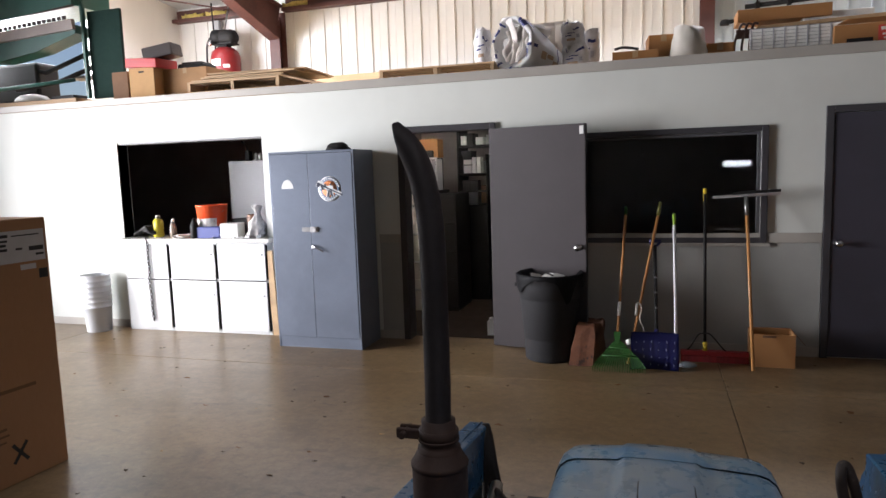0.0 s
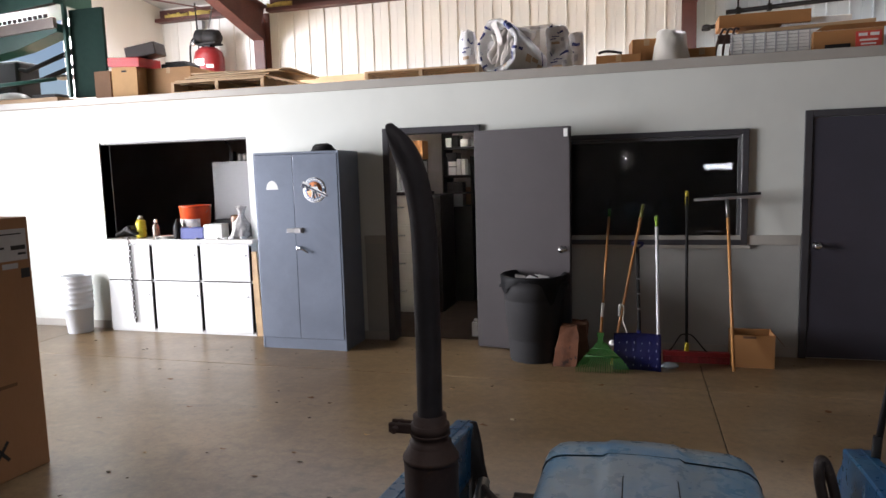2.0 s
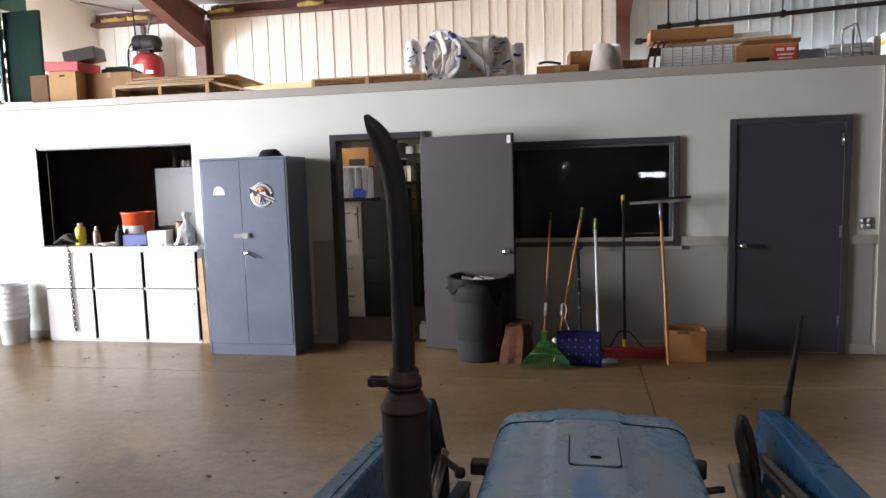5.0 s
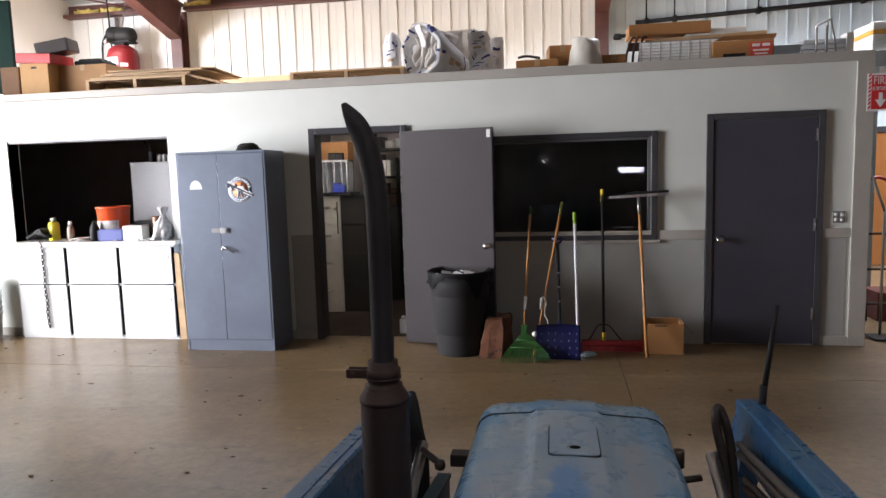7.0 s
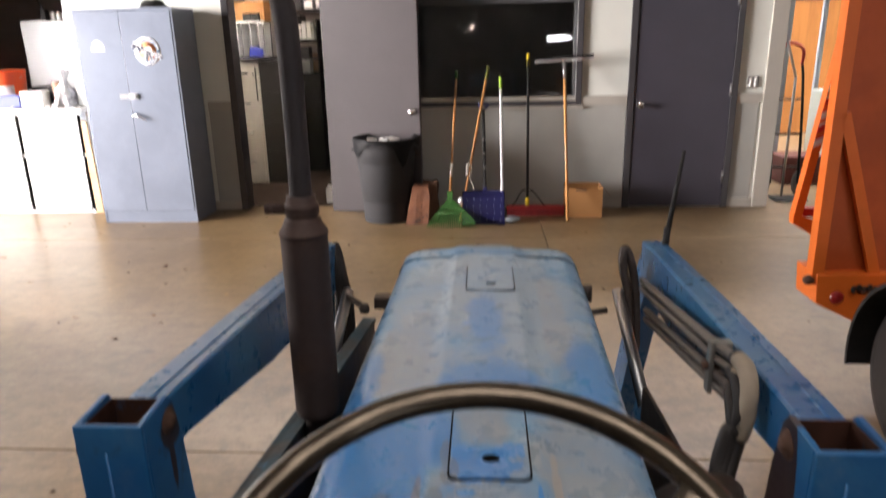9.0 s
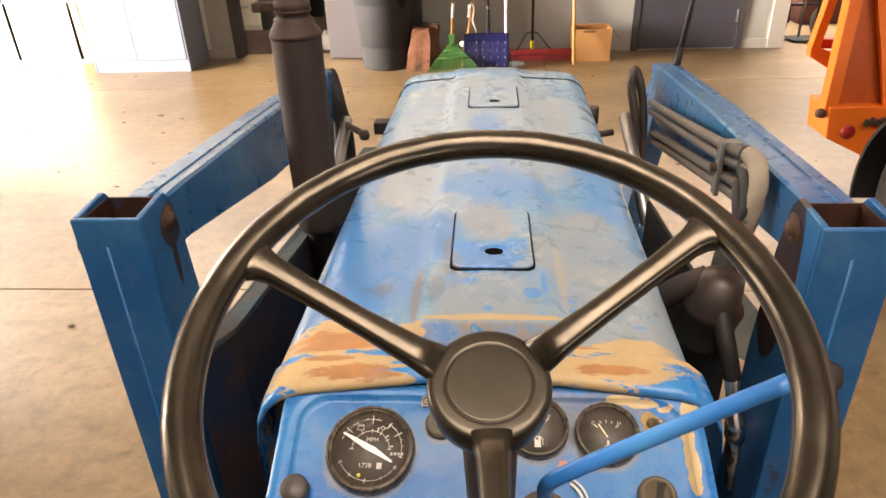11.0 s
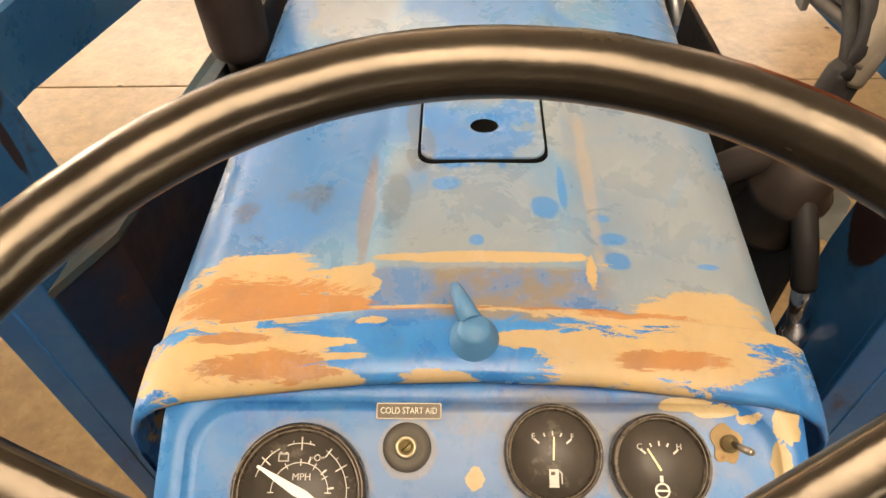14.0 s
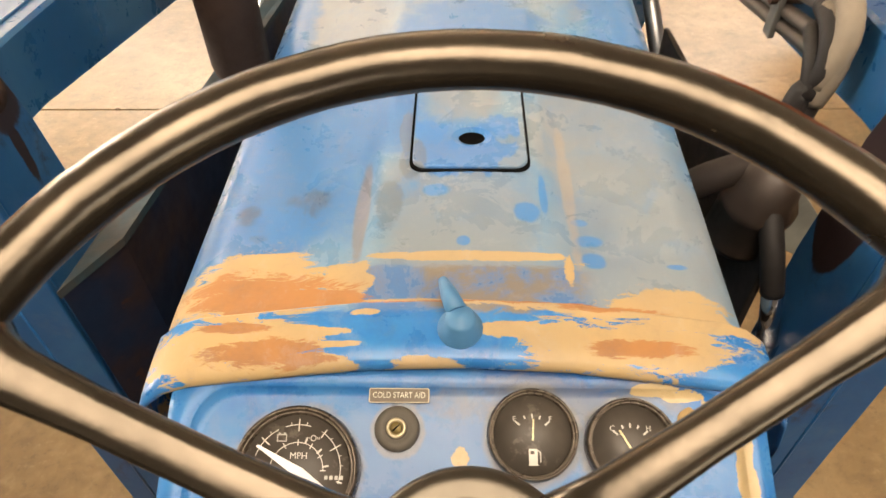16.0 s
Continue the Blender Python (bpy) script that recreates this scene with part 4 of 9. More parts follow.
def gauge(x, y, r, name, label):
    c = dash_at(x, y)
    bm = B()
    lathe(bm, DM @ c, DM.to_3x3() @ Vector((0, 0, 1)), ((r, -0.004), (r, 0.004), (r * 0.985, 0.0075), (r * 0.95, 0.009), (r * 0.925, 0.0086), (r * 0.912, 0.0062), (r * 0.897, 0.0058), (r * 0.888, 0.0068), (r * 0.874, 0.0064), (r * 0.860, 0.0015), (0.0, 0.0015)), 48)
    g = part(name, bm, BEZEL, panel, label)
    bm = B()
    lathe(bm, DM @ (c + Vector((0, 0, 0.0019))), DM.to_3x3() @ Vector((0, 0, 1)), ((0, 0), (r * 0.855, 0), (r * 0.855, 0.0006), (0, 0.0006)), 40)
    part("dial", bm, DIAL, panel)
    return c + Vector((0, 0, 0.0027))


def tick(bm, c, a, r0, r1, w):
    """A bar on a dial, from r0 to r1 at the angle a (degrees, 0 to the right)."""
    u = Vector((math.cos(radians(a)), math.sin(radians(a)), 0))
    v = Vector((-u.y, u.x, 0)) * w / 2
    prism(bm, [DM @ (c + u * r0 - v), DM @ (c + u * r1 - v), DM @ (c + u * r1 + v), DM @ (c + u * r0 + v)], DM.to_3x3() @ Vector((0, 0, 0.0004)))
    return bm


def dial_text(text, c, dx, dy, size, turn=0.0):
    return letters("dial_lettering", text, size, DM @ Matrix.Translation(c + Vector((dx, dy, 0.0002))) @ Matrix.Rotation(radians(turn), 4, 'Z'), INK, panel, 0.0002)


def arc(bm, c, r, a0, a1, w, n=24):
    pts = [(r + s * w / 2, a0 + (a1 - a0) * k / n) for s, ks in ((1, range(n + 1)), (-1, range(n, -1, -1))) for k in ks]
    a = [(rr * math.cos(radians(t)), rr * math.sin(radians(t))) for rr, t in pts]
    lo = [DM @ (c + Vector((px, py, 0.0))) for px, py in a]
    vs = [bm.verts.new(p) for p in lo]
    m = n + 1
    for k in range(n):
        bm.faces.new((vs[k], vs[k + 1], vs[2 * m - 2 - k], vs[2 * m - 1 - k]))


# speed and hours gauge
c = gauge(0.3637, -0.0286, 0.0437, "speedometer", "round speed gauge with a black dial")
bm = B()
for a0, a1 in ((118, 162), (74, 108), (-16, 58)):
    arc(bm, c, 0.0305, a0, a1, 0.0006)
for a, r0, r1 in ((140, 0.0260, 0.0335), (90, 0.0262, 0.0345), (54, 0.0270, 0.0335), (30, 0.0262, 0.0345), (-14, 0.0290, 0.0330)):
    tick(bm, c, a, r0, r1, 0.0008)
for a in (152, 128, 100, 80, 42, 18, 6):
    tick(bm, c, a, 0.0303, 0.0325, 0.0005)
for a, r0, r1 in ((150, 0.0185, 0.0225), (74, 0.0185, 0.0225), (40, 0.0175, 0.0220), (8, 0.0180, 0.0225)):
    tick(bm, c, a, r0, r1, 0.0012)
arc(bm, c, 0.0185, 0, 180, 0.0006)
for k in range(7):
    tick(bm, c, 180 - k * 30, 0.0165, 0.0205, 0.0007)
arc(bm, c, 0.031, 200, 330, 0.0005)
for k in range(5):
    tick(bm, c, 205 + k * 30, 0.029, 0.033, 0.0007)
part("dial_scale", bm, INK, panel)
dial_text("MPH", c, 0.001, 0.0095, 0.0062)
dial_text("1738", c, -0.004, -0.0165, 0.0066)
bm = B()
prism(bm, [DM @ (c + Vector(p)) for p in ((0.0075, -0.0195, 0.0), (0.0125, -0.0195, 0.0), (0.0125, -0.0135, 0.0), (0.0075, -0.0135, 0.0))], DM.to_3x3() @ Vector((0, 0, 0.0004)))
part("hour_digit", bm, INK, panel)
bm = B()
prism(bm, [DM @ (c + Vector(p) + Vector((0, 0, 0.0012))) for p in ((-0.0285, 0.0155, 0), (-0.0275, 0.0168, 0), (-0.004, 0.0055, 0), (0.0045, 0.0015, 0), (0.0225, -0.0120, 0), (0.0215, -0.0135, 0), (0.003, -0.0045, 0), (-0.0045, -0.001, 0))], DM.to_3x3() @ Vector((0, 0, 0.0006)))
part("needle", bm, plain("white_needle", (0.85, 0.85, 0.82), 0.4), panel)
bm = B()
lathe(bm, DM @ (c + Vector((-0.009, -0.026, 0))), DM.to_3x3() @ Vector((0, 0, 1)), ((0, 0), (0.002, 0), (0.002, 0.0006), (0, 0.0006)), 10)
part("indicator_dot", bm, plain("yellow_indicator", (0.55, 0.5, 0.05)), panel)
bm = B()
for dx, dy, a, w in ((0, 0.0022, 0, 0.0034), (0, -0.0022, 0, 0.0034), (-0.0031, 0, 90, 0.0022), (0.0031, 0, 90, 0.0022), (-0.0018, 0.0031, 0, 0.0008), (0.0018, 0.0031, 0, 0.0008)):
    tick(bm, c + Vector((-0.0115 + dx, 0.0215 + dy, 0)), a, -w, w, 0.0007)
GREYINK = plain("grey_dial_ink", (0.45, 0.43, 0.38))
part("dial_symbol", bm, GREYINK, panel)
bm = B()
arc(bm, c + Vector((0.0105, 0.0215, 0)), 0.0018, 0, 360, 0.0007, 16)
for dx in (-0.0042, -0.0030, 0.0030, 0.0042):
    tick(bm, c + Vector((0.0105 + dx, 0.0215, 0)), 90, -0.0007, 0.0007, 0.0006)
part("dial_symbol", bm, GREYINK, panel)
for k in range(4):
    part("dial_symbol", tick(B(), c + Vector((0.021 + 0.0035 * k, -0.0045, 0)), 90, -0.0013, 0.0013, 0.0022), GREYINK, panel)

# fuel and temperature gauges
for gx, gy, name, label, lt, rt, na, nl in ((0.5264, -0.0055, "fuel_gauge", "round fuel gauge with a black dial", "E", "F", 87, 0.013), (0.5940, -0.0108, "temperature_gauge", "round engine temperature gauge with a black dial", "C", "H", 120, 0.014)):
    c = gauge(gx, gy, 0.0315, name, label)
    dial_text(lt, c, -0.0125, 0.0105, 0.0052)
    dial_text(rt, c, 0.0125, 0.0105, 0.0052)
    bm = B()
    for a, r0, r1, w in ((140, 0.0115, 0.0155, 0.0012), (113, 0.0125, 0.0150, 0.001), (90, 0.0122, 0.0152, 0.001), (67, 0.0125, 0.0150, 0.001), (40, 0.0115, 0.0155, 0.0012)):
        tick(bm, c + Vector((0, -0.001, 0)), a, r0, r1, w)
    if lt == "E":
        prism(bm, [DM @ (c + Vector(p)) for p in ((-0.0035, -0.0205, 0), (0.0035, -0.0205, 0), (0.003, -0.0195, 0), (0.003, -0.0095, 0), (-0.003, -0.0095, 0), (-0.003, -0.0195, 0))], DM.to_3x3() @ Vector((0, 0, 0.0004)))
        tick(bm, c + Vector((0.0050, -0.015, 0)), 90, -0.0035, 0.0035, 0.0007)
        tick(bm, c + Vector((0.0041, -0.0112, 0)), 140, -0.0013, 0.0013, 0.0007)
        part("pump_window", tick(B(), c + Vector((-0.0006, -0.0120, 0.0005)), 0, -0.0014, 0.0014, 0.0022), DIAL, panel)
    else:
        arc(bm, c + Vector((0, -0.016, 0.0002)), 0.0042, 0, 360, 0.0012)
        tick(bm, c + Vector((0, -0.016, 0)), 0, -0.004, 0.004, 0.0012)
        tick(bm, c + Vector((0, -0.009, 0)), 90, -0.002, 0.002, 0.002)
    part("dial_scale", bm, INK, panel)
    bm = B()
    base = c + Vector((0, -0.004, 0.001))
    if lt == "E":
        tick(bm, base, na, 0.0, 0.0145, 0.0011)
    else:
        tick(bm, base, na, 0.0, 0.0155, 0.0013)
    part("needle", bm, plain("pale_yellow_needle", (0.75, 0.65, 0.38), 0.5), panel)

# cold-start plate, its button, and the small controls
c = dash_at(0.4328, 0.0185)
bm = B()
prism(bm, [DM @ (p + c) for p in rounded(-0.0215, 0.0215, -0.0052, 0.0052, 0.0012, 3)], DM.to_3x3() @ Vector((0, 0, 0.0012)))
plate = part("cold_start_plate", bm, plain("cream_plate_edge", (0.58, 0.50, 0.35), 0.5), panel, "small brass-edged plate")
bm = B()
prism(bm, [DM @ (p + c + Vector((0, 0, 0.0012))) for p in rounded(-0.0207, 0.0207, -0.0045, 0.0045, 0.001, 3)], DM.to_3x3() @ Vector((0, 0, 0.0003)))
part("plate_ground", bm, plain("brown_plate_ground", (0.105, 0.075, 0.042)), panel)
letters("plate_lettering", "COLD START AID", 0.0058, DM @ Matrix.Translation(c + Vector((0, 0, 0.0017))) @ Matrix.Diagonal((0.82, 1, 1, 1)), plain("cream_lettering", (0.75, 0.70, 0.55)), panel, 0.0002)
c = dash_at(0.432, -0.0025)
bm = B()
lathe(bm, DM @ c, DM.to_3x3() @ Vector((0, 0, 1)), ((0.0158, -0.002), (0.0158, 0.001), (0.0145, 0.0035), (0.0125, 0.0048), (0.0100, 0.0050), (0.0085, 0.0035), (0.0075, 0.0035), (0.0070, 0.0060), (0.0, 0.0060)), 32)
part("start_button_boot", bm, surf("grey_rubber_boot", (0.11, 0.095, 0.075), 0.7, vary=0.3, fine=120), panel)
bm = B()
lathe(bm, DM @ (c + Vector((0, 0, 0.0058))), DM.to_3x3() @ Vector((0, 0, 1)), ((0.0070, 0), (0.0070, 0.0018), (0.0062, 0.0026), (0.0050, 0.0024), (0.0046, 0.0008), (0.0, 0.0008)), 24)
button = part("start_button", bm, plain("pale_brass_ring", (0.50, 0.43, 0.28), 0.35, 0.6), panel, "brass button with a slotted middle")
bm = B()
lathe(bm, DM @ (c + Vector((0, 0, 0.0068))), DM.to_3x3() @ Vector((0, 0, 1)), ((0.0042, 0), (0.0042, 0.0008), (0.0036, 0.0014), (0.0, 0.0016)), 18)
part("slot_screw", bm, surf("dull_brass_screw", (0.20, 0.15, 0.06), 0.35, 0.7, vary=0.3, fine=120), button)
bm = B()
prism(bm, [DM @ (c + Vector(p)) for p in ((-0.0030, -0.0022, 0.0083), (-0.0024, -0.0028, 0.0083), (0.0030, 0.0022, 0.0083), (0.0024, 0.0028, 0.0083))], DM.to_3x3() @ Vector((0, 0, 0.0003)))
part("screw_slot", bm, SHADOWGAP, button)
bm = B()
tc = dash_at(0.6400, 0.001)
prism(bm, [DM @ (tc + Vector((0.0092 * (1 + 0.16 * math.sin(3 * a + 1) + 0.10 * math.sin(7 * a)) * math.cos(a) - 0.002, 0.0135 * (1 + 0.12 * math.sin(2 * a + 2) + 0.10 * math.sin(5 * a)) * math.sin(a), -0.0030))) for a in (2 * math.pi * k / 28 for k in range(28))], DM.to_3x3() @ Vector((0, 0, 0.0008)))
part("toggle_plate", bm, surf("rusty_tan_toggle_plate", (0.40, 0.25, 0.09), 0.6, vary=0.35, big=60, fine=160, spots=(0.22, 0.10, 0.035), spot_amount=0.6), panel)
bm = B()
lathe(bm, DM @ tc, DM.to_3x3() @ Vector((0, 0, 1)), ((0.0058, -0.0022), (0.0058, 0.001), (0.0046, 0.002), (0.0034, 0.0022), (0.0032, 0.005), (0, 0.005)), 12)
switch = part("toggle_switch", bm, surf("tarnished_brass_nut", (0.33, 0.24, 0.12), 0.35, 0.7, vary=0.3, fine=140), panel)
part("toggle_lever", tube(B(), (DM @ (tc + Vector((0, 0, 0.004))), DM @ (tc + Vector((0.0065, -0.005, 0.013))), DM @ (tc + Vector((0.0078, -0.006, 0.0155)))), (0.0017, 0.0026, 0.0020), 10), plain("dull_lever_steel", (0.42, 0.37, 0.30), 0.3, 0.8), switch, "short dull steel lever")
bm = B()
lathe(bm, DM @ dash_at(0.296, -0.066), DM.to_3x3() @ Vector((0, 0, 1)), ((0.0135, 0.0), (0.0135, 0.009), (0.0115, 0.012), (0.0, 0.0125)), 24)
part("pull_knob", bm, surf("brown_black_knob", (0.07, 0.055, 0.045), 0.45, vary=0.3), panel)
kc = dash_at(0.633, -0.0645)
bm = B()
lathe(bm, DM @ kc, DM.to_3x3() @ Vector((0, 0, 1)), ((0.0175, 0.0), (0.0175, 0.006), (0.014, 0.010), (0.013, 0.010), (0.012, 0.006), (0.0, 0.006)), 24)
part("key_switch", bm, surf("brown_key_switch", (0.17, 0.13, 0.08), 0.5, 0.4, vary=0.3, fine=100), panel)
bm = B()
prism(bm, [DM @ (kc + Vector(p)) for p in ((-0.002, -0.004, 0.006), (0.002, -0.004, 0.006), (0.003, 0.006, 0.022), (-0.003, 0.006, 0.022))], DM.to_3x3() @ Vector((0.002, 0, 0)))
part("key", bm, STEEL, panel)
bm = B()
arc_c = dash_at(0.545, -0.072)
for rr, ww in ((0.021, 0.0026), (0.0255, 0.002)):
    arc(bm, arc_c + Vector((0, 0, 0.0008)), rr, -55, 62, ww)
tick(bm, arc_c + Vector((0, 0, 0.0004)), -52, 0.017, 0.028, 0.006)
part("throttle_scale", bm, plain("cream_scale", (0.62, 0.58, 0.47)), panel)
bm = B()
prism(bm, [DM @ (dash_at(0.5495, -0.042) + Vector(p)) for p in ((-0.007, -0.004, 0.0), (0.009, -0.004, 0.0), (0.003, 0.008, 0.0), (-0.003, 0.007, 0.0))], DM.to_3x3() @ Vector((0, 0, 0.0008)))
part("warning_sticker", bm, plain("faded_red_sticker", (0.55, 0.22, 0.16)), panel)
bm = B()
lathe(bm, DM @ dash_at(0.5871, -0.087), DM.to_3x3() @ Vector((0, 0, 1)), ((0.0115, 0.0), (0.0115, 0.0015), (0.0, 0.002)), 24)
part("blanking_plug", bm, DASH, panel)
bm = B()
lathe(bm, DM @ dash_at(0.529, -0.086), DM.to_3x3() @ Vector((0, 0, 1)), ((0.026, 0.0), (0.026, 0.004), (0.02, 0.010), (0.016, 0.020), (0.014, 0.03), (0.0, 0.032)), 24)
part("throttle_boot", bm, surf("worn_brown_boot", (0.13, 0.095, 0.06), 0.6, vary=0.35, fine=70, bump=0.4), panel)
bm = B()
pts = curve_pts(((0.529, -0.085, 0.955), (0.524, -0.120, 1.03), (0.524, -0.136, 1.062), (0.542, -0.141, 1.083), (0.61, -0.143, 1.128), (0.679, -0.146, 1.174)), 6)
tube(bm, pts, [0.006] * 12 + [0.0064] * (len(pts) - 12), 12)
part("throttle_lever", bm, LEVER, tractor, "bright blue bent throttle lever")

# steering wheel
WA = radians(21)
WM = Matrix.Translation((0.4784, -0.1847, 1.2313)) @ Matrix.Rotation(radians(-1.5), 4, 'Z') @ Matrix.Rotation(WA, 4, 'X')
bm = B()
R, n, k = 0.1805, 96, 16
loops = []
for i in range(n):
    a = 2 * math.pi * i / n
    wob = 1.0 + 0.02 * math.sin(7 * a + 1) + 0.02 * math.sin(19 * a) + 0.018 * math.sin(31 * a + 2)
    loops.append([WM @ Vector(((R + 0.0115 * math.cos(b)) * math.cos(a), (R + 0.0115 * math.cos(b)) * math.sin(a), 0.0108 * math.sin(b) * wob)) for b in (2 * math.pi * j / k for j in range(k))])
rings(bm, loops, closed=True)
wheel = part("steering_wheel", bm, RUBBER, tractor, "brown steering wheel rim, polished by use")
HUB = Vector((0, 0, -0.052))
for a in (33.5, 158, 274):
    end = Vector((math.cos(radians(a)) * R, math.sin(radians(a)) * R, 0))
    u = (end - HUB)
    flat = Vector((u.x, u.y, 0)).normalized()
    v = Vector((-flat.y, flat.x, 0))
    bm = B()
    loops = []
    for s, w, h in ((0.19, 0.0135, 0.0085), (0.3, 0.0105, 0.008), (0.5, 0.0088, 0.0075), (0.72, 0.0085, 0.0074), (0.82, 0.0092, 0.0078), (0.88, 0.0098, 0.0080), (0.92, 0.0118, 0.0082), (0.95, 0.0160, 0.0080), (0.975, 0.0220, 0.0065)):
        c = HUB + u * s - Vector((0, 0, 0.004 * max(0, 1 - s / 0.5) + 0.012 * math.sin(math.pi * min(s, 0.9) / 0.9) * 0.4))
        loops.append([WM @ (c + v * (w * math.copysign(abs(math.cos(b)) ** 0.6, math.cos(b))) + Vector((0, 0, h * math.copysign(abs(math.sin(b)) ** 0.7, math.sin(b))))) for b in (2 * math.pi * j / 14 for j in range(14))])
    rings(bm, loops)
    part("spoke", bm, RUBBER, wheel)
bm = B()
lathe(bm, WM @ Vector((0, 0, -0.0866)), WM.to_3x3() @ Vector((0, 0, 1)), ((0.028, 0.0), (0.034, 0.006), (0.0395, 0.018), (0.0408, 0.028), (0.0410, 0.038), (0.0404, 0.0408), (0.0388, 0.0424), (0.036, 0.0430), (0.0345, 0.0431), (0.0305, 0.0431), (0.0292, 0.0431), (0.0287, 0.0424), (0.0281, 0.0424), (0.0276, 0.0431), (0.0270, 0.0432), (0.0258, 0.04322), (0.020, 0.04325), (0.010, 0.0433), (0.0, 0.0433)), 48)
part("hub_cap", bm, HUBCAP, wheel, "round brown hub cap")
bm = B()
tube(bm, (WM @ Vector((0, 0, -0.084)), WM @ Vector((0, 0, -0.36))), 0.021, 16)
part("steering_column", bm, IRON, tractor)

# exhaust: muffler, clamp, curved stack
MX, MY = 0.169, 0.604
bm = B()
lathe(bm, (MX, MY, 0.905), (0, 0, 1), ((0.024, -0.10), (0.024, 0.0), (0.032, 0.004), (0.038, 0.012), (0.0405, 0.025), (0.0405, 0.350), (0.0405, 0.352), (0.0420, 0.3525), (0.0420, 0.358), (0.0412, 0.3585), (0.0320, 0.3745), (0.0315, 0.375), (0.0315, 0.380), (0.0270, 0.381), (0.0265, 0.390), (0.0300, 0.3905), (0.0300, 0.394), (0.025, 0.3945), (0.025, 0.42), (0.0, 0.42)), 32)
muffler = part("muffler", bm, RUSTY, tractor, "rust-brown vertical muffler")
bm = B()
lathe(bm, (MX, MY, 1.297), (0, 0, 1), ((0.0245, 0), (0.029, 0.001), (0.029, 0.014), (0.0245, 0.015)), 24)
box(bm, MX - 0.062, MX - 0.024, MY - 0.012, MY - 0.004, 1.296, 1.311, 0.002)
box(bm, MX - 0.062, MX - 0.024, MY + 0.004, MY + 0.010, 1.296, 1.311, 0.002)
tube(bm, ((MX - 0.05, MY - 0.022, 1.3035), (MX - 0.05, MY + 0.018, 1.3035)), 0.005, 8)
part("stack_clamp", bm, RUSTY, muffler)
bm = B()
pts = [(MX, MY, 1.30), (MX + 0.001, MY, 1.40), (MX + 0.001, MY, 1.50), (MX, MY, 1.58), (MX - 0.004, MY + 0.002, 1.63), (MX - 0.013, MY + 0.004, 1.675), (MX - 0.026, MY + 0.007, 1.706), (MX - 0.040, MY + 0.011, 1.723), (MX - 0.060, MY + 0.016, 1.738)]
tube(bm, curve_pts(pts, 5), 0.0188, 20, close_ends=False)
for v in bm.verts:
    if v.co.z > 1.69:
        v.co.x = max(v.co.x, MX - 0.049 - 0.25 * (v.co.z - 1.73))     # mouth cut nearly upright
bmesh.ops.solidify(bm, geom=bm.faces[:], thickness=0.002)
part("exhaust_pipe", bm, PIPE, muffler, "sooty curved exhaust stack")

# loader posts and arms
def loader_post(x0, x1, inner, name_label):
    """U-shaped post, open to the front, with the arm pinned between its cheeks."""
    p = part("loader_post", prism(B(), [(x0, 0.152, 0.25), (x1, 0.152, 0.25), (x1, 0.152, 1.138), (x0, 0.152, 1.138)], (0, 0.008, 0), 0.002), POST, tractor, name_label)
    for x in (x0, x1 - 0.008):
        bm = B()
        prism(bm, [(x, 0.16, 0.25), (x, 0.285, 0.25), (x, 0.27, 0.90), (x, 0.254, 1.06), (x, 0.238, 1.128), (x, 0.226, 1.142), (x, 0.16, 1.138)], (0.008, 0, 0), 0.0015)
        part("cheek_plate", bm, POST, p)
    # rusty inside of the post top
    part("post_lining", box(B(), x0 + 0.0084, x0 + 0.0100, 0.1625, 0.232, 0.95, 1.133), RUSTIN, p)
    part("post_lining", box(B(), x1 - 0.0100, x1 - 0.0084, 0.1625, 0.232, 0.95, 1.133), RUSTIN, p)
    part("post_lining", box(B(), x0 + 0.0105, x1 - 0.0105, 0.1604, 0.1620, 0.95, 1.134), RUSTIN, p)
    part("post_lining", box(B(), x0 + 0.0105, x1 - 0.0105, 0.1625, 0.2325, 0.99, 0.995), RUSTIN, p)
    part("post_lining", box(B(), x0 + 0.0085, x1 - 0.0085, 0.2330, 0.2360, 0.95, 1.131), RUSTIN, p)
    xi = x1 if inner > 0 else x0
    bm = B()
    lathe(bm, (xi, 0.221, 1.105), (inner, 0, 0), ((0.019, 0.0), (0.018, 0.0012), (0.010, 0.0016), (0.0095, 0.007), (0.0, 0.008)), 14)
    part("pivot_bolt", bm, RUSTBOLT, p, "rusted pivot bolt")
    bm = B()
    xo = x0 if inner > 0 else x1
    lathe(bm, (xo, 0.18, 1.09), (-inner, 0, 0), ((0.012, 0.0), (0.012, 0.012), (0.0, 0.013)), 12)
    part("nut", bm, RUSTBOLT, p)
    if inner < 0:
        lathe(bm := B(), (x0 + 0.040, 0.152, 0.941), (0, -1, 0), ((0.022, 0.0), (0.024, 0.006), (0.019, 0.016), (0.010, 0.020), (0.010, 0.026), (0.0, 0.028)), 14)
        part("lock_pin", bm, IRON, p, "dark greasy lock pin")
    # weld seam down the back face
    tube(bm := B(), (((x0 + x1) / 2 - 0.006, 0.1525, 0.26), ((x0 + x1) / 2 - 0.006, 0.1525, 1.10)), 0.0022, 6)
    part("weld_seam", bm, POST, p)
    return p


loader_post(0.0, 0.088, 1, "blue steel loader post").location = (-0.031, 0.052, -0.014)
loader_post(0.828, 0.914, -1, "blue steel loader post").location = (0.014, 0.010, -0.009)


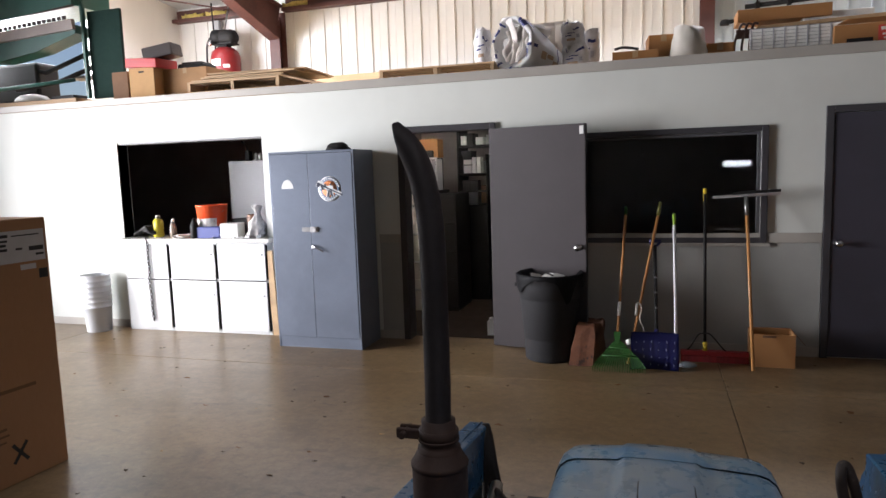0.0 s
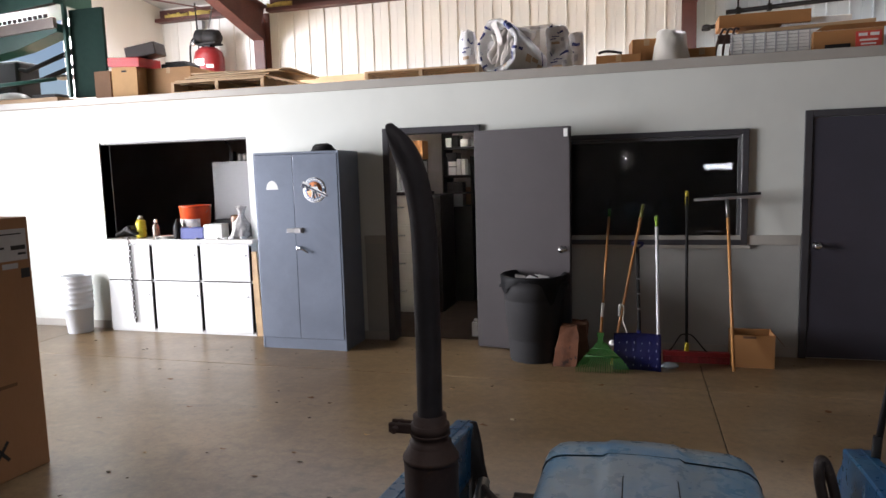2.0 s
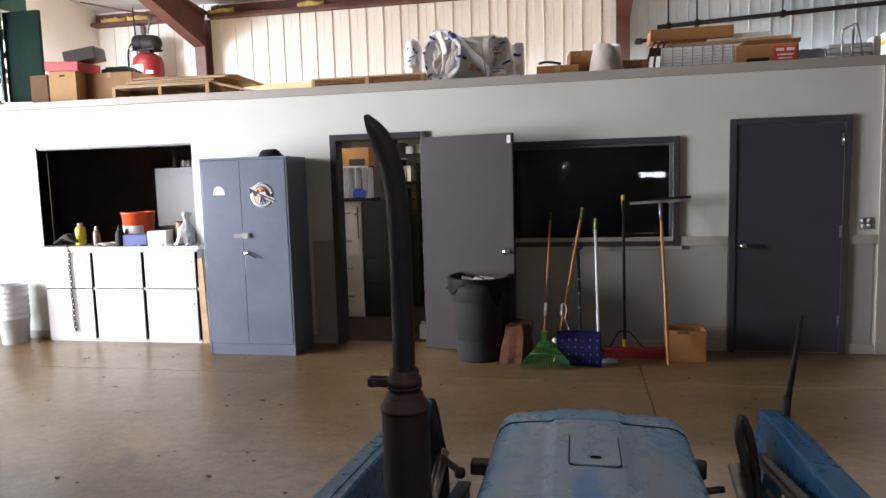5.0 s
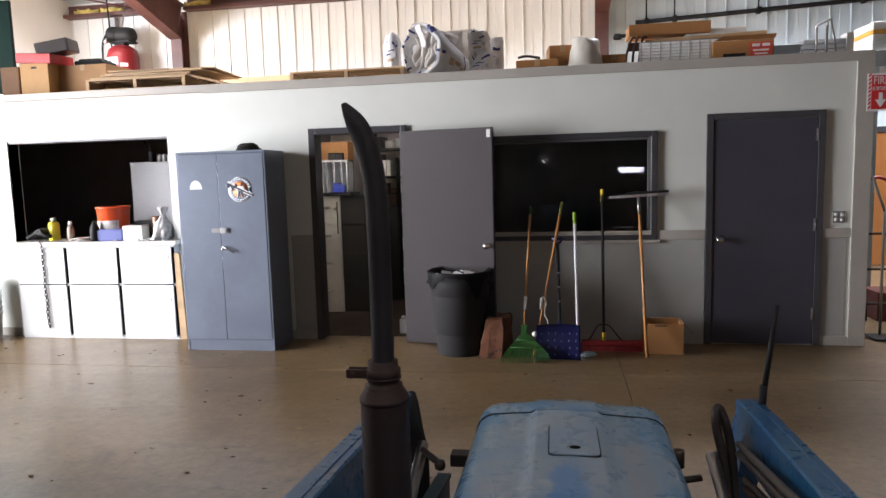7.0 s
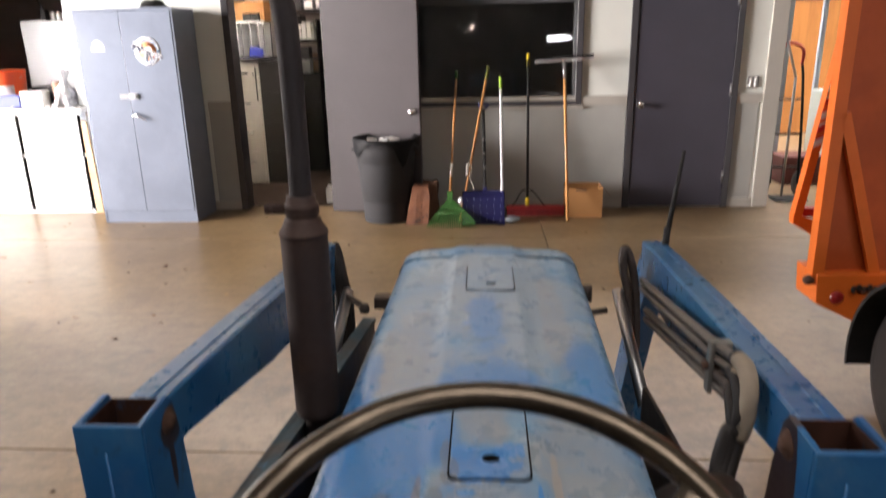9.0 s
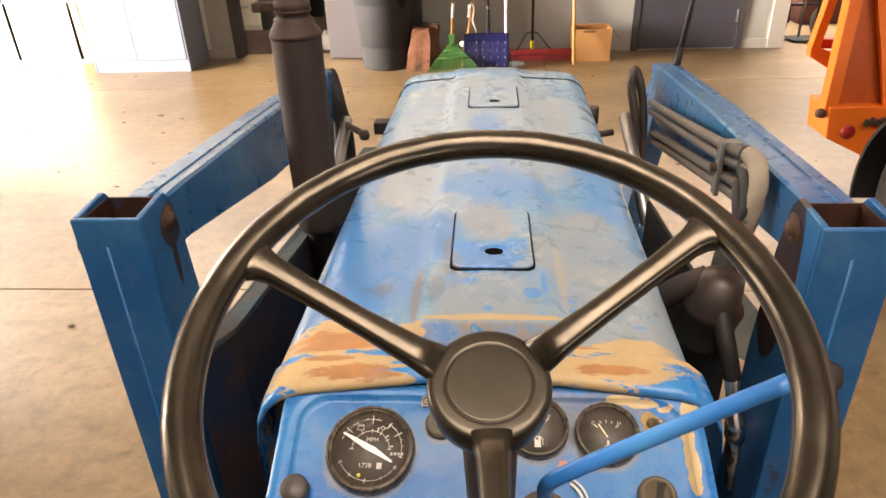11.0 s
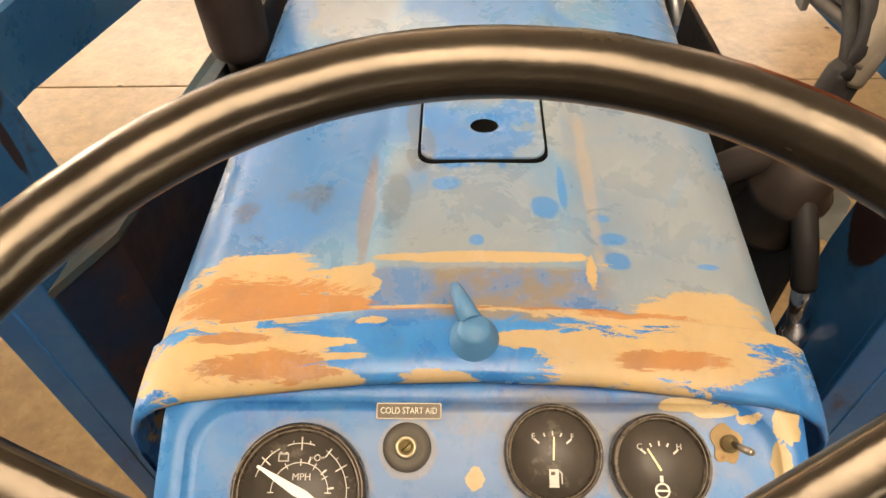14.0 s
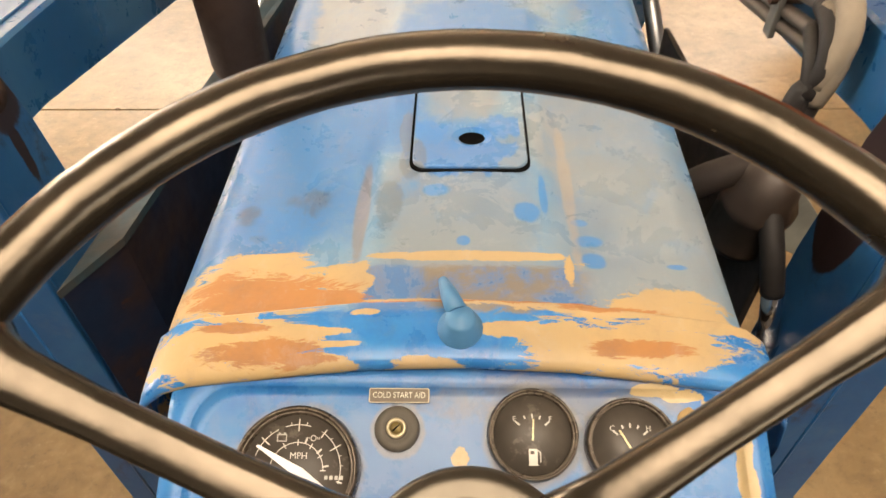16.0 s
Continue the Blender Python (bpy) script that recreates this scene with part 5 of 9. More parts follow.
def loader_arm(x0, x1, w, label, ry=0.0, rz=0.0):
    """Box-section arm, deeper towards the knee, then bending down to the front."""
    line = [(0.240 + ry, 1.1255 + rz, 0.077), (0.30 + ry, 1.122 + rz, 0.08), (0.75, 1.082 + 0.6 * rz, 0.125), (1.25, 1.025, 0.14), (1.42, 1.002, 0.13)]
    bm = B()
    loops = []
    for y, z, h in line:
        s = (y - 0.195) / 1.225
        x = x0 + (x1 - x0) * s
        loops.append([Vector(p) for p in ((x, y, z - h), (x + w, y, z - h), (x + w, y, z - 0.004), (x + w - 0.004, y, z), (x + 0.004, y, z), (x, y, z - 0.004))])
    rings(bm, loops, smooth=False)
    a = part("loader_arm", bm, ARM, tractor, label)
    # knee, going down
    bm = B()
    loops = []
    for y, z in ((1.40, 0.99), (1.46, 0.93), (1.72, 0.42), (1.86, 0.20)):
        loops.append([Vector(p) for p in ((x1 + 0.003, y - 0.10, z - 0.06), (x1 + w - 0.003, y - 0.10, z - 0.06), (x1 + w - 0.003, y, z), (x1 + 0.003, y, z))])
    rings(bm, loops, smooth=False)
    part("arm_knee", bm, ARM, a)
    # weld bead along the top
    bm = B()
    tube(bm, [(x0 + (x1 - x0) * (y - 0.195) / 1.225 + w * 0.62, y, z + 0.0005) for y, z, h in line], 0.0022, 6)
    part("weld_bead", bm, ARM, a)
    bm = B()
    xe = x0 + (x1 - x0) * 0.037
    box(bm, xe + 0.005, xe + w - 0.005, 0.237 + ry, 0.2405 + ry, 1.054 + rz, 1.1205 + rz)
    part("arm_end", bm, RUSTIN, a)
    return a


loader_arm(-0.013, -0.012, 0.058, "blue box-section loader arm", 0.052, -0.014)
arm_r = loader_arm(0.859, 0.936, 0.062, "blue box-section loader arm", 0.010, -0.009)
bm = B()
box(bm, -0.10, 1.08, 1.80, 1.84, 0.02, 0.30, 0.01)
box(bm, -0.10, 1.08, 1.84, 2.35, 0.02, 0.06, 0.01)
part("loader_bucket", bm, ARM, tractor, "blue loader bucket on the floor")

# loader side rails beside the hood, engine block and running gear below
def skew_beam(name, near, far, drop_n, drop_f, material, label=""):
    """A beam between two slanted ends, each given by its left and right top corner."""
    bm = B()
    loops = [[Vector(l), Vector(r), Vector(r) - Vector((0, 0, d)), Vector(l) - Vector((0, 0, d))] for (l, r), d in ((near, drop_n), (far, drop_f))]
    rings(bm, loops, smooth=False)
    part(name, bm, material, tractor, label)


skew_beam("side_rail", ((0.0905, 0.172, 0.936), (0.129, 0.246, 0.936)), ((0.130, 1.30, 0.810), (0.166, 1.30, 0.810)), 0.010, 0.010, TEALDUST, "dusty teal loader side rail")
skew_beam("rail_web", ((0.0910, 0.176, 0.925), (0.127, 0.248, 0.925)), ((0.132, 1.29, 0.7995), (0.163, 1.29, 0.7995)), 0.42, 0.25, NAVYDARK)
# frame plates between the loader posts and the engine
for xa, xb, y, z in ((0.129, 0.262, 0.262, 0.74), (0.715, 0.828, 0.335, 0.80)):
    part("frame_plate", prism(B(), [(xa, y, 0.25), (xb, y, 0.25), (xb, y, z - 0.03), (xa, y, z)], (0, 0.010, 0), 0.002), POST, tractor)
# made-up dark sheets keep the shop floor from showing beside the engine
for xa, xb, ya, za, zb in ((0.800, 0.81, 0.80, 0.93, 0.87),):
    part("side_plate", prism(B(), [(xa, 0.255, 0.35), (xb, ya, 0.35), (xb, ya, zb), (xa, 0.255, za)], (0.008, 0, 0), 0.002), IRON, tractor)
for xa, xb in ((0.133, 0.285), (0.665, 0.80)):
    part("frame_floor", box(B(), xa, xb, 0.256, 0.82, 0.40, 0.412), IRON, tractor)
bm = B()
box(bm, 0.285, 0.665, 0.10, 1.22, 0.42, 0.80, 0.03)
box(bm, 0.24, 0.30, 0.35, 0.95, 0.55, 0.74, 0.015)
box(bm, 0.66, 0.73, 0.30, 0.90, 0.50, 0.72, 0.015)
part("engine", bm, IRON, tractor, "dark greasy engine block")
bm = B()
box(bm, 0.31, 0.65, -0.95, 0.12, 0.35, 0.72, 0.04)
part("gearbox", bm, IRON, tractor)
bm = B()
box(bm, 0.02, 0.28, -0.45, 0.13, 0.50, 0.53, 0.006)
box(bm, 0.68, 0.92, -0.45, 0.13, 0.50, 0.53, 0.006)
box(bm, 0.08, 0.86, 0.17, 0.29, 0.42, 0.52, 0.01)
part("foot_step", bm, IRON, tractor)
# front axle and wheels on the floor, hidden under the hood for the most part


def tractor_tyre(x, y, r, w, name):
    bm = B()
    lathe(bm, (x - w / 2, y, r), (1, 0, 0), ((r * 0.55, 0.0), (r * 0.8, -0.005), (r * 0.96, 0.02), (r, 0.05), (r, w - 0.05), (r * 0.96, w - 0.02), (r * 0.8, w + 0.005), (r * 0.55, w)), 32)
    ty = part(name, bm, HOSE, tractor)
    bm = B()
    lathe(bm, (x - w / 2 + 0.03, y, r), (1, 0, 0), ((r * 0.56, 0), (r * 0.56, w - 0.06), (r * 0.2, w - 0.08), (r * 0.2, 0.02)), 24)
    part("rim", bm, ARM, ty)


for x in (0.10, 0.87):
    tractor_tyre(x, 1.02, 0.27, 0.14, "front_tyre")
for x in (-0.19, 1.15):
    tractor_tyre(x, -0.95, 0.58, 0.30, "rear_tyre")
bm = B()
tube(bm, ((0.10, 1.02, 0.27), (0.87, 1.02, 0.27)), 0.035, 10)
part("front_axle", bm, IRON, tractor)
bm = B()
tube(bm, ((-0.19, -0.95, 0.58), (1.15, -0.95, 0.58)), 0.05, 10)
part("rear_axle", bm, IRON, tractor)
bm = B()
box(bm, 0.26, 0.70, -1.05, -0.66, 0.78, 0.88, 0.03)
box(bm, 0.26, 0.70, -1.13, -1.05, 0.82, 1.15, 0.03)
box(bm, 0.42, 0.54, -0.95, -0.75, 0.70, 0.78)
part("seat", bm, BLACK, tractor, "black tractor seat")

# hydraulic lines on the right arm: two pairs of steel tubes, a clamp bar, then wrapped hoses turning down
LINES = (((0.898, 1.235, 0.948), (0.857, 0.575, 1.080), (0.846, 0.42, 1.118)), ((0.897, 1.225, 0.928), (0.856, 0.565, 1.062), (0.846, 0.42, 1.098)),
         ((0.893, 1.150, 0.896), (0.853, 0.530, 1.042), (0.846, 0.41, 1.070)), ((0.892, 1.140, 0.878), (0.852, 0.520, 1.026), (0.846, 0.41, 1.052)))
for a, b, c in LINES:
    part("hydraulic_tube", tube(B(), curve_pts((a, b, c), 5), 0.0085, 8), TUBEGREY, arm_r)
bm = B()
box(bm, 0.838, 0.846, 0.503, 0.523, 1.014, 1.104, 0.002)
box(bm, 0.846, 0.872, 0.503, 0.523, 1.092, 1.104, 0.002)
part("tube_clamp", bm, DUSTY, arm_r, "grey tube clamp")
part("clamp_bolt", tube(B(), ((0.830, 0.513, 1.060), (0.868, 0.513, 1.060)), 0.007, 6), RUSTBOLT, arm_r)
for k, (dx, z) in enumerate(((0.004, 1.118), (-0.006, 1.096), (-0.012, 1.068))):
    bm = B()
    tube(bm, curve_pts(((0.846, 0.425, z), (0.846 + dx, 0.385, z - 0.004), (0.845 + dx, 0.365, z - 0.035), (0.838 + dx, 0.368, 1.03), (0.824 + dx, 0.355, 0.985), (0.806 + dx * 0.5, 0.325, 0.945)), 5), 0.0115, 10)
    part("hydraulic_hose", bm, HOSE, arm_r)
for k, z in enumerate((1.120, 1.098)):
    bm = B()
    tube(bm, curve_pts(((0.846, 0.412, z), (0.848, 0.384, z - 0.004), (0.847, 0.364, z - 0.034), (0.840, 0.365, 1.04 - 0.02 * k)), 5), 0.0128, 10)
    part("hose_wrap", bm, WRAP, arm_r, "tan wrapping on the hose bend")
bm = B()
lathe(bm, (0.788, 0.312, 0.872), (0.10, -0.10, 1), ((0.0, 0), (0.034, 0.0), (0.038, 0.01), (0.038, 0.055), (0.041, 0.058), (0.041, 0.068), (0.034, 0.080), (0.028, 0.115), (0.0, 0.118)), 20)
part("filter_bowl", bm, surf("brown_filter_bowl", (0.042, 0.026, 0.018), 0.5, vary=0.5, big=15, fine=50), tractor, "dark brown filter bowl")
part("fuel_pipe", tube(B(), curve_pts(((0.715, 0.35, 0.90), (0.745, 0.33, 0.945), (0.785, 0.318, 0.975)), 5), 0.018, 10), IRON, tractor)
part("guard_plate", prism(B(), [(0.850, 0.42, 0.850), (0.878, 0.42, 0.890), (0.952, 0.42, 0.80), (0.962, 0.42, 0.72), (0.898, 0.42, 0.755)], (0, 0.006, 0), 0.001), surf("pale_dusty_plate", (0.20, 0.205, 0.18), 0.6, vary=0.35, big=14, fine=50), tractor, "pale dusty guard plate")
bm = B()
tube(bm, ((0.845, 0.236, 0.66), (0.834, 0.236, 0.755)), 0.0125, 12)
tube(bm, ((0.834, 0.236, 0.755), (0.831, 0.236, 0.785)), 0.0165, 6)
tube(bm, ((0.831, 0.236, 0.785), (0.811, 0.237, 0.866)), 0.0115, 12)
part("chrome_fitting", bm, CHROME, tractor, "bright hose fitting")
part("hydraulic_hose", tube(B(), curve_pts(((0.811, 0.237, 0.864), (0.800, 0.25, 0.91), (0.796, 0.29, 0.95)), 5), 0.0125, 10), HOSE, tractor)
# hose loop at the front of the right arm
WORNHOSE = surf("worn_brown_hose", (0.040, 0.026, 0.020), 0.55, vary=0.4, big=14, fine=60, bump=0.3, spots=(0.13, 0.095, 0.07), spot_amount=0.64)
bm = B()
tube(bm, curve_pts(((0.898, 1.25, 0.74), (0.897, 1.28, 0.87), (0.893, 1.30, 0.93), (0.884, 1.31, 0.975), (0.874, 1.32, 1.004), (0.865, 1.32, 1.008), (0.860, 1.31, 0.990), (0.862, 1.30, 0.955), (0.872, 1.28, 0.90), (0.878, 1.26, 0.83), (0.876, 1.25, 0.74)), 6), 0.0118, 12)
part("hydraulic_hose", bm, WORNHOSE, arm_r, "worn brown hose bent into a loop")
bm = B()
tube(bm, ((0.985, 1.36, 1.0), (1.0, 1.36, 1.13), (1.015, 1.35, 1.275)), (0.008, 0.0075, 0.0045), 8)
tube(bm, ((0.985, 1.36, 0.97), (0.989, 1.36, 1.06)), 0.010, 8)
part("level_rod", bm, BLACK, arm_r, "thin black level rod")
# dark hose bundle by the left arm knee
for k in range(5):
    q = k / 4
    bm = B()
    tube(bm, curve_pts(((0.040 + 0.010 * q, 1.40 - 0.02 * q, 1.000 - 0.012 * q), (0.046 + 0.014 * q, 1.365, 0.978 - 0.02 * q), (0.050 + 0.020 * q, 1.35, 0.915), (0.052 + 0.030 * q, 1.345, 0.85), (0.050 + 0.036 * q, 1.34, 0.755), (0.046 + 0.038 * q, 1.33, 0.60)), 5), 0.0125, 8)
    part("hydraulic_hose", bm, HOSE, tractor)
part("hose_guard", prism(B(), [(0.036, 1.38, 1.000), (0.056, 1.38, 0.985), (0.070, 1.38, 0.90), (0.082, 1.38, 0.74), (0.040, 1.38, 0.70)], (0, 0.012, 0), 0.002), IRON, tractor)
bm = B()
tube(bm, ((0.075, 1.30, 0.885), (0.160, 1.17, 0.893)), 0.009, 10)
lathe(bm, (0.158, 1.172, 0.880), (0.05, 0, 1), ((0.0, 0.0), (0.012, 0.0), (0.015, 0.010), (0.012, 0.022), (0.0, 0.024)), 12)
part("cross_fitting", bm, IRON, tractor)
part("cross_fitting", tube(B(), ((0.735, 1.12, 0.90), (0.790, 1.13, 0.905)), 0.008, 10), IRON, tractor)
part("hood_catch", box(B(), 0.192, 0.248, 1.13, 1.17, 0.905, 0.936, 0.003), IRON, tractor)
part("hood_catch", tube(B(), ((0.738, 1.13, 0.93), (0.738, 1.13, 0.97)), 0.014, 6), IRON, tractor)
for x, y0, y1, z0, z1 in ((0.85, 0.6, 1.2, 0.62, 0.80), (0.09, 0.6, 1.2, 0.60, 0.78)):
    bm = B()
    tube(bm, ((x, 0.32, 0.52), (x, 0.9, 0.74)), 0.034, 16)
    cyl = part("lift_cylinder", bm, ARM, tractor, "blue hydraulic lift cylinder")
    bm = B()
    tube(bm, ((x, 0.9, 0.74), (x, 1.3, 0.89)), 0.016, 12)
    part("piston_rod", bm, STEEL, cyl)

# ---------------------------------------------------------------- things along the office wall
# wainscot grey is part paint, part shade put into the colour
bm = B()
for x0, x1 in ((-2.15, -1.925), (-0.94, 1.795), (2.785, 2.99)):
    box(bm, x0, x1, WY - 0.006, WY - 0.001, 0.085, 0.975)
structure("wall_wainscot", bm, surf("grey_shaded_wainscot_paint", (0.36, 0.36, 0.335), 0.6, vary=0.12, big=1.2, fine=40, bump=0.1, spots=(0.30, 0.28, 0.24), spot_amount=0.70), "grey painted wainscot below the chair rail, with shade put into its colour", "wall panel")

# tall steel cabinet
cx0, cx1, cy0, cy1, cz = -3.065, -2.178, 5.508, 5.965, 1.895
cab = thing("steel_cabinet", ((cx0 + cx1) / 2, (cy0 + cy1) / 2, 0), "tall steel-blue double-door storage cabinet with stickers", "cabinet")
bm = B()
box(bm, cx0, cx0 + 0.018, cy0, cy1, 0.0, cz, 0.003)
box(bm, cx1 - 0.018, cx1, cy0, cy1, 0.0, cz, 0.003)
box(bm, cx0 + 0.018, cx1 - 0.018, cy0, cy1, cz - 0.022, cz, 0.003)
box(bm, cx0 + 0.018, cx1 - 0.018, cy1 - 0.01, cy1, 0.0, cz - 0.022)
box(bm, cx0 + 0.018, cx1 - 0.018, cy0 + 0.004, cy0 + 0.012, 0.0, 0.105)
box(bm, cx0 + 0.018, cx1 - 0.018, cy0 + 0.012, cy1 - 0.01, 0.09, 0.105)
part("body", bm, CABBLUE, cab)
mid = -2.652
for x0, x1 in ((cx0 + 0.020, mid - 0.002), (mid + 0.002, cx1 - 0.020)):
    bm = B()
    box(bm, x0, x1, cy0 - 0.004, cy0 + 0.016, 0.108, cz - 0.025, 0.0015)
    d = part("door", bm, CABBLUE, cab)
    if x0 > mid:
        bm = B()
        lathe(bm, (-2.433, cy0 - 0.004, 1.535), (0, -1, 0), ((0.0, 0.0), (0.118, 0.0), (0.118, 0.0012), (0.0, 0.0012)), 36)
        part("sticker", bm, plain("white_sticker", (0.72, 0.72, 0.72)), d, "round white sticker with an orange middle")
        bm = B()
        lathe(bm, (-2.433, cy0 - 0.0055, 1.535), (0, -1, 0), ((0.0, 0.0), (0.078, 0.0), (0.078, 0.0008), (0.0, 0.0008)), 30)
        part("sticker_middle", bm, surf("orange_sticker", (0.75, 0.27, 0.10), 0.5, vary=0.15, big=20, fine=60), d)
        bm = B()
        lathe(bm, (-2.433, cy0 - 0.0050, 1.535), (0, -1, 0), ((0.080, 0.0), (0.110, 0.0), (0.110, 0.0010), (0.080, 0.0010)), 36)
        part("sticker_ring", bm, plain("blue_grey_ring", (0.16, 0.22, 0.33)), d)
        for a in range(0, 360, 15):
            if a not in (0, 180):
                u = radians(a)
                part("lettering_bar", box(B(), -2.433 + 0.097 * math.cos(u) - 0.009, -2.433 + 0.097 * math.cos(u) + 0.009, cy0 - 0.0068, cy0 - 0.0054, 1.535 + 0.097 * math.sin(u) - 0.007, 1.535 + 0.097 * math.sin(u) + 0.007), bpy.data.materials["white_sticker"], d)
        bm = B()
        box(bm, -2.555, -2.305, cy0 - 0.0078, cy0 - 0.0064, 1.518, 1.552, 0.0, about(-2.433, cy0, 1.535, 0, 24, 0))
        for dx, dz, w, h, tilt in ((-0.085, 0.036, 0.046, 0.030, 28), (0.004, 0.004, 0.034, 0.026, 0), (-0.014, -0.044, 0.016, 0.034, 14), (0.022, -0.042, 0.016, 0.032, -16)):
            box(bm, -2.433 + dx - w, -2.433 + dx + w, cy0 - 0.0082, cy0 - 0.0066, 1.535 + dz - h, 1.535 + dz + h, 0.0, about(-2.433 + dx, cy0, 1.535 + dz, 0, tilt, 0))
        part("white_backing", bm, bpy.data.materials["white_sticker"], d)
        bm = B()
        box(bm, -2.57, -2.29, cy0 - 0.0095, cy0 - 0.0079, 1.528, 1.542, 0.0, about(-2.433, cy0, 1.535, 0, 24, 0))
        for dx, dz, w, h, tilt in ((-0.110, 0.040, 0.016, 0.020, 30), (-0.075, 0.020, 0.010, 0.030, -20), (-0.045, 0.030, 0.008, 0.018, 10), (-0.012, -0.045, 0.007, 0.030, 14), (0.020, -0.045, 0.007, 0.028, -16), (0.012, 0.042, 0.010, 0.008, 0)):
            box(bm, -2.433 + dx - w, -2.433 + dx + w, cy0 - 0.0110, cy0 - 0.0096, 1.535 + dz - h, 1.535 + dz + h, 0.0, about(-2.433 + dx, cy0, 1.535 + dz, 0, tilt, 0))
        part("sticker_print", bm, plain("navy_print", (0.03, 0.035, 0.06)), d)
        bm = B()
        box(bm, mid + 0.004, mid + 0.03, cy0 - 0.014, cy0 - 0.004, 0.968, 1.004, 0.003)
        tube(bm, ((mid + 0.018, cy0 - 0.020, 1.0), (mid + 0.06, cy0 - 0.028, 0.985), (mid + 0.13, cy0 - 0.026, 0.945)), (0.011, 0.009, 0.007), 10)
        part("handle", bm, CHROME, d, "chrome lever handle")
    else:
        bm = B()
        pts = [(-2.875 + 0.062 * math.cos(radians(a)), cy0 - 0.004, 1.545 + 0.085 * math.sin(radians(a))) for a in range(0, 181, 15)]
        prism(bm, pts, (0, -0.0012, 0))
        part("sticker", bm, plain("white_sticker_half", (0.75, 0.75, 0.74)), d, "white half-round sticker")
part("gap", box(B(), mid - 0.0019, mid + 0.0019, cy0 - 0.0025, cy0 + 0.010, 0.11, cz - 0.027), SHADOWGAP, cab)
bm = B()
box(bm, -2.74, -2.655, cy0 - 0.014, cy0 - 0.004, 1.135, 1.175, 0.002)
box(bm, -2.652, -2.57, cy0 - 0.016, cy0 - 0.004, 1.130, 1.180, 0.002)
box(bm, -2.61, -2.585, cy0 - 0.026, cy0 - 0.016, 1.138, 1.172, 0.003)
part("lock_hasp", bm, STEEL, cab, "bright steel hasp")
bm = B()
loops = []
for k, (r, z) in enumerate(((0.112, 0.0), (0.114, 0.008), (0.098, 0.020), (0.088, 0.042), (0.066, 0.058), (0.030, 0.060), (0.008, 0.058))):
    loops.append([Vector((-2.40 + r * (1.15 if math.cos(a) > 0 else 1.0) * math.cos(a) * (1 + 0.06 * math.sin(3 * a + k)), 5.64 + 0.85 * r * math.sin(a), cz + 0.001 + z * (1 + 0.22 * math.sin(2 * a + 0.6 * k)))) for a in (2 * math.pi * j / 24 for j in range(24))])
rings(bm, loops)
solid("baseball_hat", bm, BLACK, "dark hat lying on the steel cabinet", "hat")

# locker cabinets under the counter opening
LX = (-5.205, -4.603, -3.998, -3.380)
for i in range(3):
    x0, x1 = LX[i], LX[i + 1]
    lk = thing("locker_cabinet", ((x0 + x1) / 2, 5.93, 0), "off-white steel locker unit with two doors", "locker", "lockers under the counter")
    bm = B()
    box(bm, x0 + 0.002, x1 - 0.002, 5.905, WY - 0.002, 0.0, 0.985, 0.002)
    part("body", bm, LOCKER, lk)
    for z0, z1 in ((0.03, 0.570), (0.582, 0.968)):
        d = part("door", box(B(), x0 + 0.012, x1 - 0.030, 5.888, 5.904, z0, z1, 0.003), LOCKER, lk)
        bm = B()
        lathe(bm, (x1 - 0.065, 5.888, z0 + (z1 - z0) * 0.72), (0, -1, 0), ((0.010, 0), (0.010, 0.004), (0.004, 0.008), (0.0, 0.009)), 12)
        part("lock", bm, STEEL, d)
        bm = B()
        box(bm, x1 - 0.028, x1 - 0.004, 5.9000, 5.9045, z0 + 0.01, z1 - 0.01)
        part("gap", bm, SHADOWGAP, lk)
    part("gap", box(B(), x0 + 0.014, x1 - 0.032, 5.9000, 5.9045, 0.5705, 0.5815), SHADOWGAP, lk)
bm = B()
box(bm, -5.25, -3.34, 5.865, WY + 0.30, 0.987, 1.028, 0.004)
solid("counter_top", bm, surf("worn_white_counter", (0.62, 0.60, 0.56), 0.45, vary=0.15, big=3, fine=30, spots=(0.2, 0.13, 0.08), spot_amount=0.66), "worn white counter top across the lockers", "counter")
bm = B()
box(bm, -3.372, -3.30, 5.90, 5.925, 0.0, 0.90, 0.003, about(-3.34, 5.91, 0, 0, -2.0, 0))
solid("plywood_offcut", bm, PINE, "narrow yellowish plywood offcut standing beside the lockers", "board")

# chain
ch = thing("hanging_chain", (-4.868, 5.872, 0.12), "dark steel chain hanging from the counter edge", "chain")
for i in range(30):
    bm = B()
    z = 1.03 - i * 0.031
    sx = 0.004 * math.sin(i * 0.7) + (0.012 * (i - 18) / 12 if i > 18 else 0)
    n = 10
    loops = []
    for k in range(n):
        a = 2 * math.pi * k / n
        c = Vector((0.014 * math.cos(a), 0, 0.021 * math.sin(a)))
        o = c.normalized()
        loops.append([c + o * 0.0055 * math.cos(b) + Vector((0, 1, 0)) * 0.0055 * math.sin(b) for b in (0, 1.57, 3.14, 4.71)])
    rings(bm, loops, closed=True)
    bmesh.ops.transform(bm, matrix=Matrix.Translation((-4.868 + sx, 5.870, z)) @ pose(0, 0, 0, 0, 0, 90 * (i % 2) + 20), verts=bm.verts)
    part("link", bm, IRON, ch)

# things on the counter
CT = 1.029


def turned(name, at, profile, material, label, category, n=24):
    t = thing(name, at, label, category)
    bm = B()
    lathe(bm, at, (0, 0, 1), profile, n)
    part("body", bm, material, t)
    return t


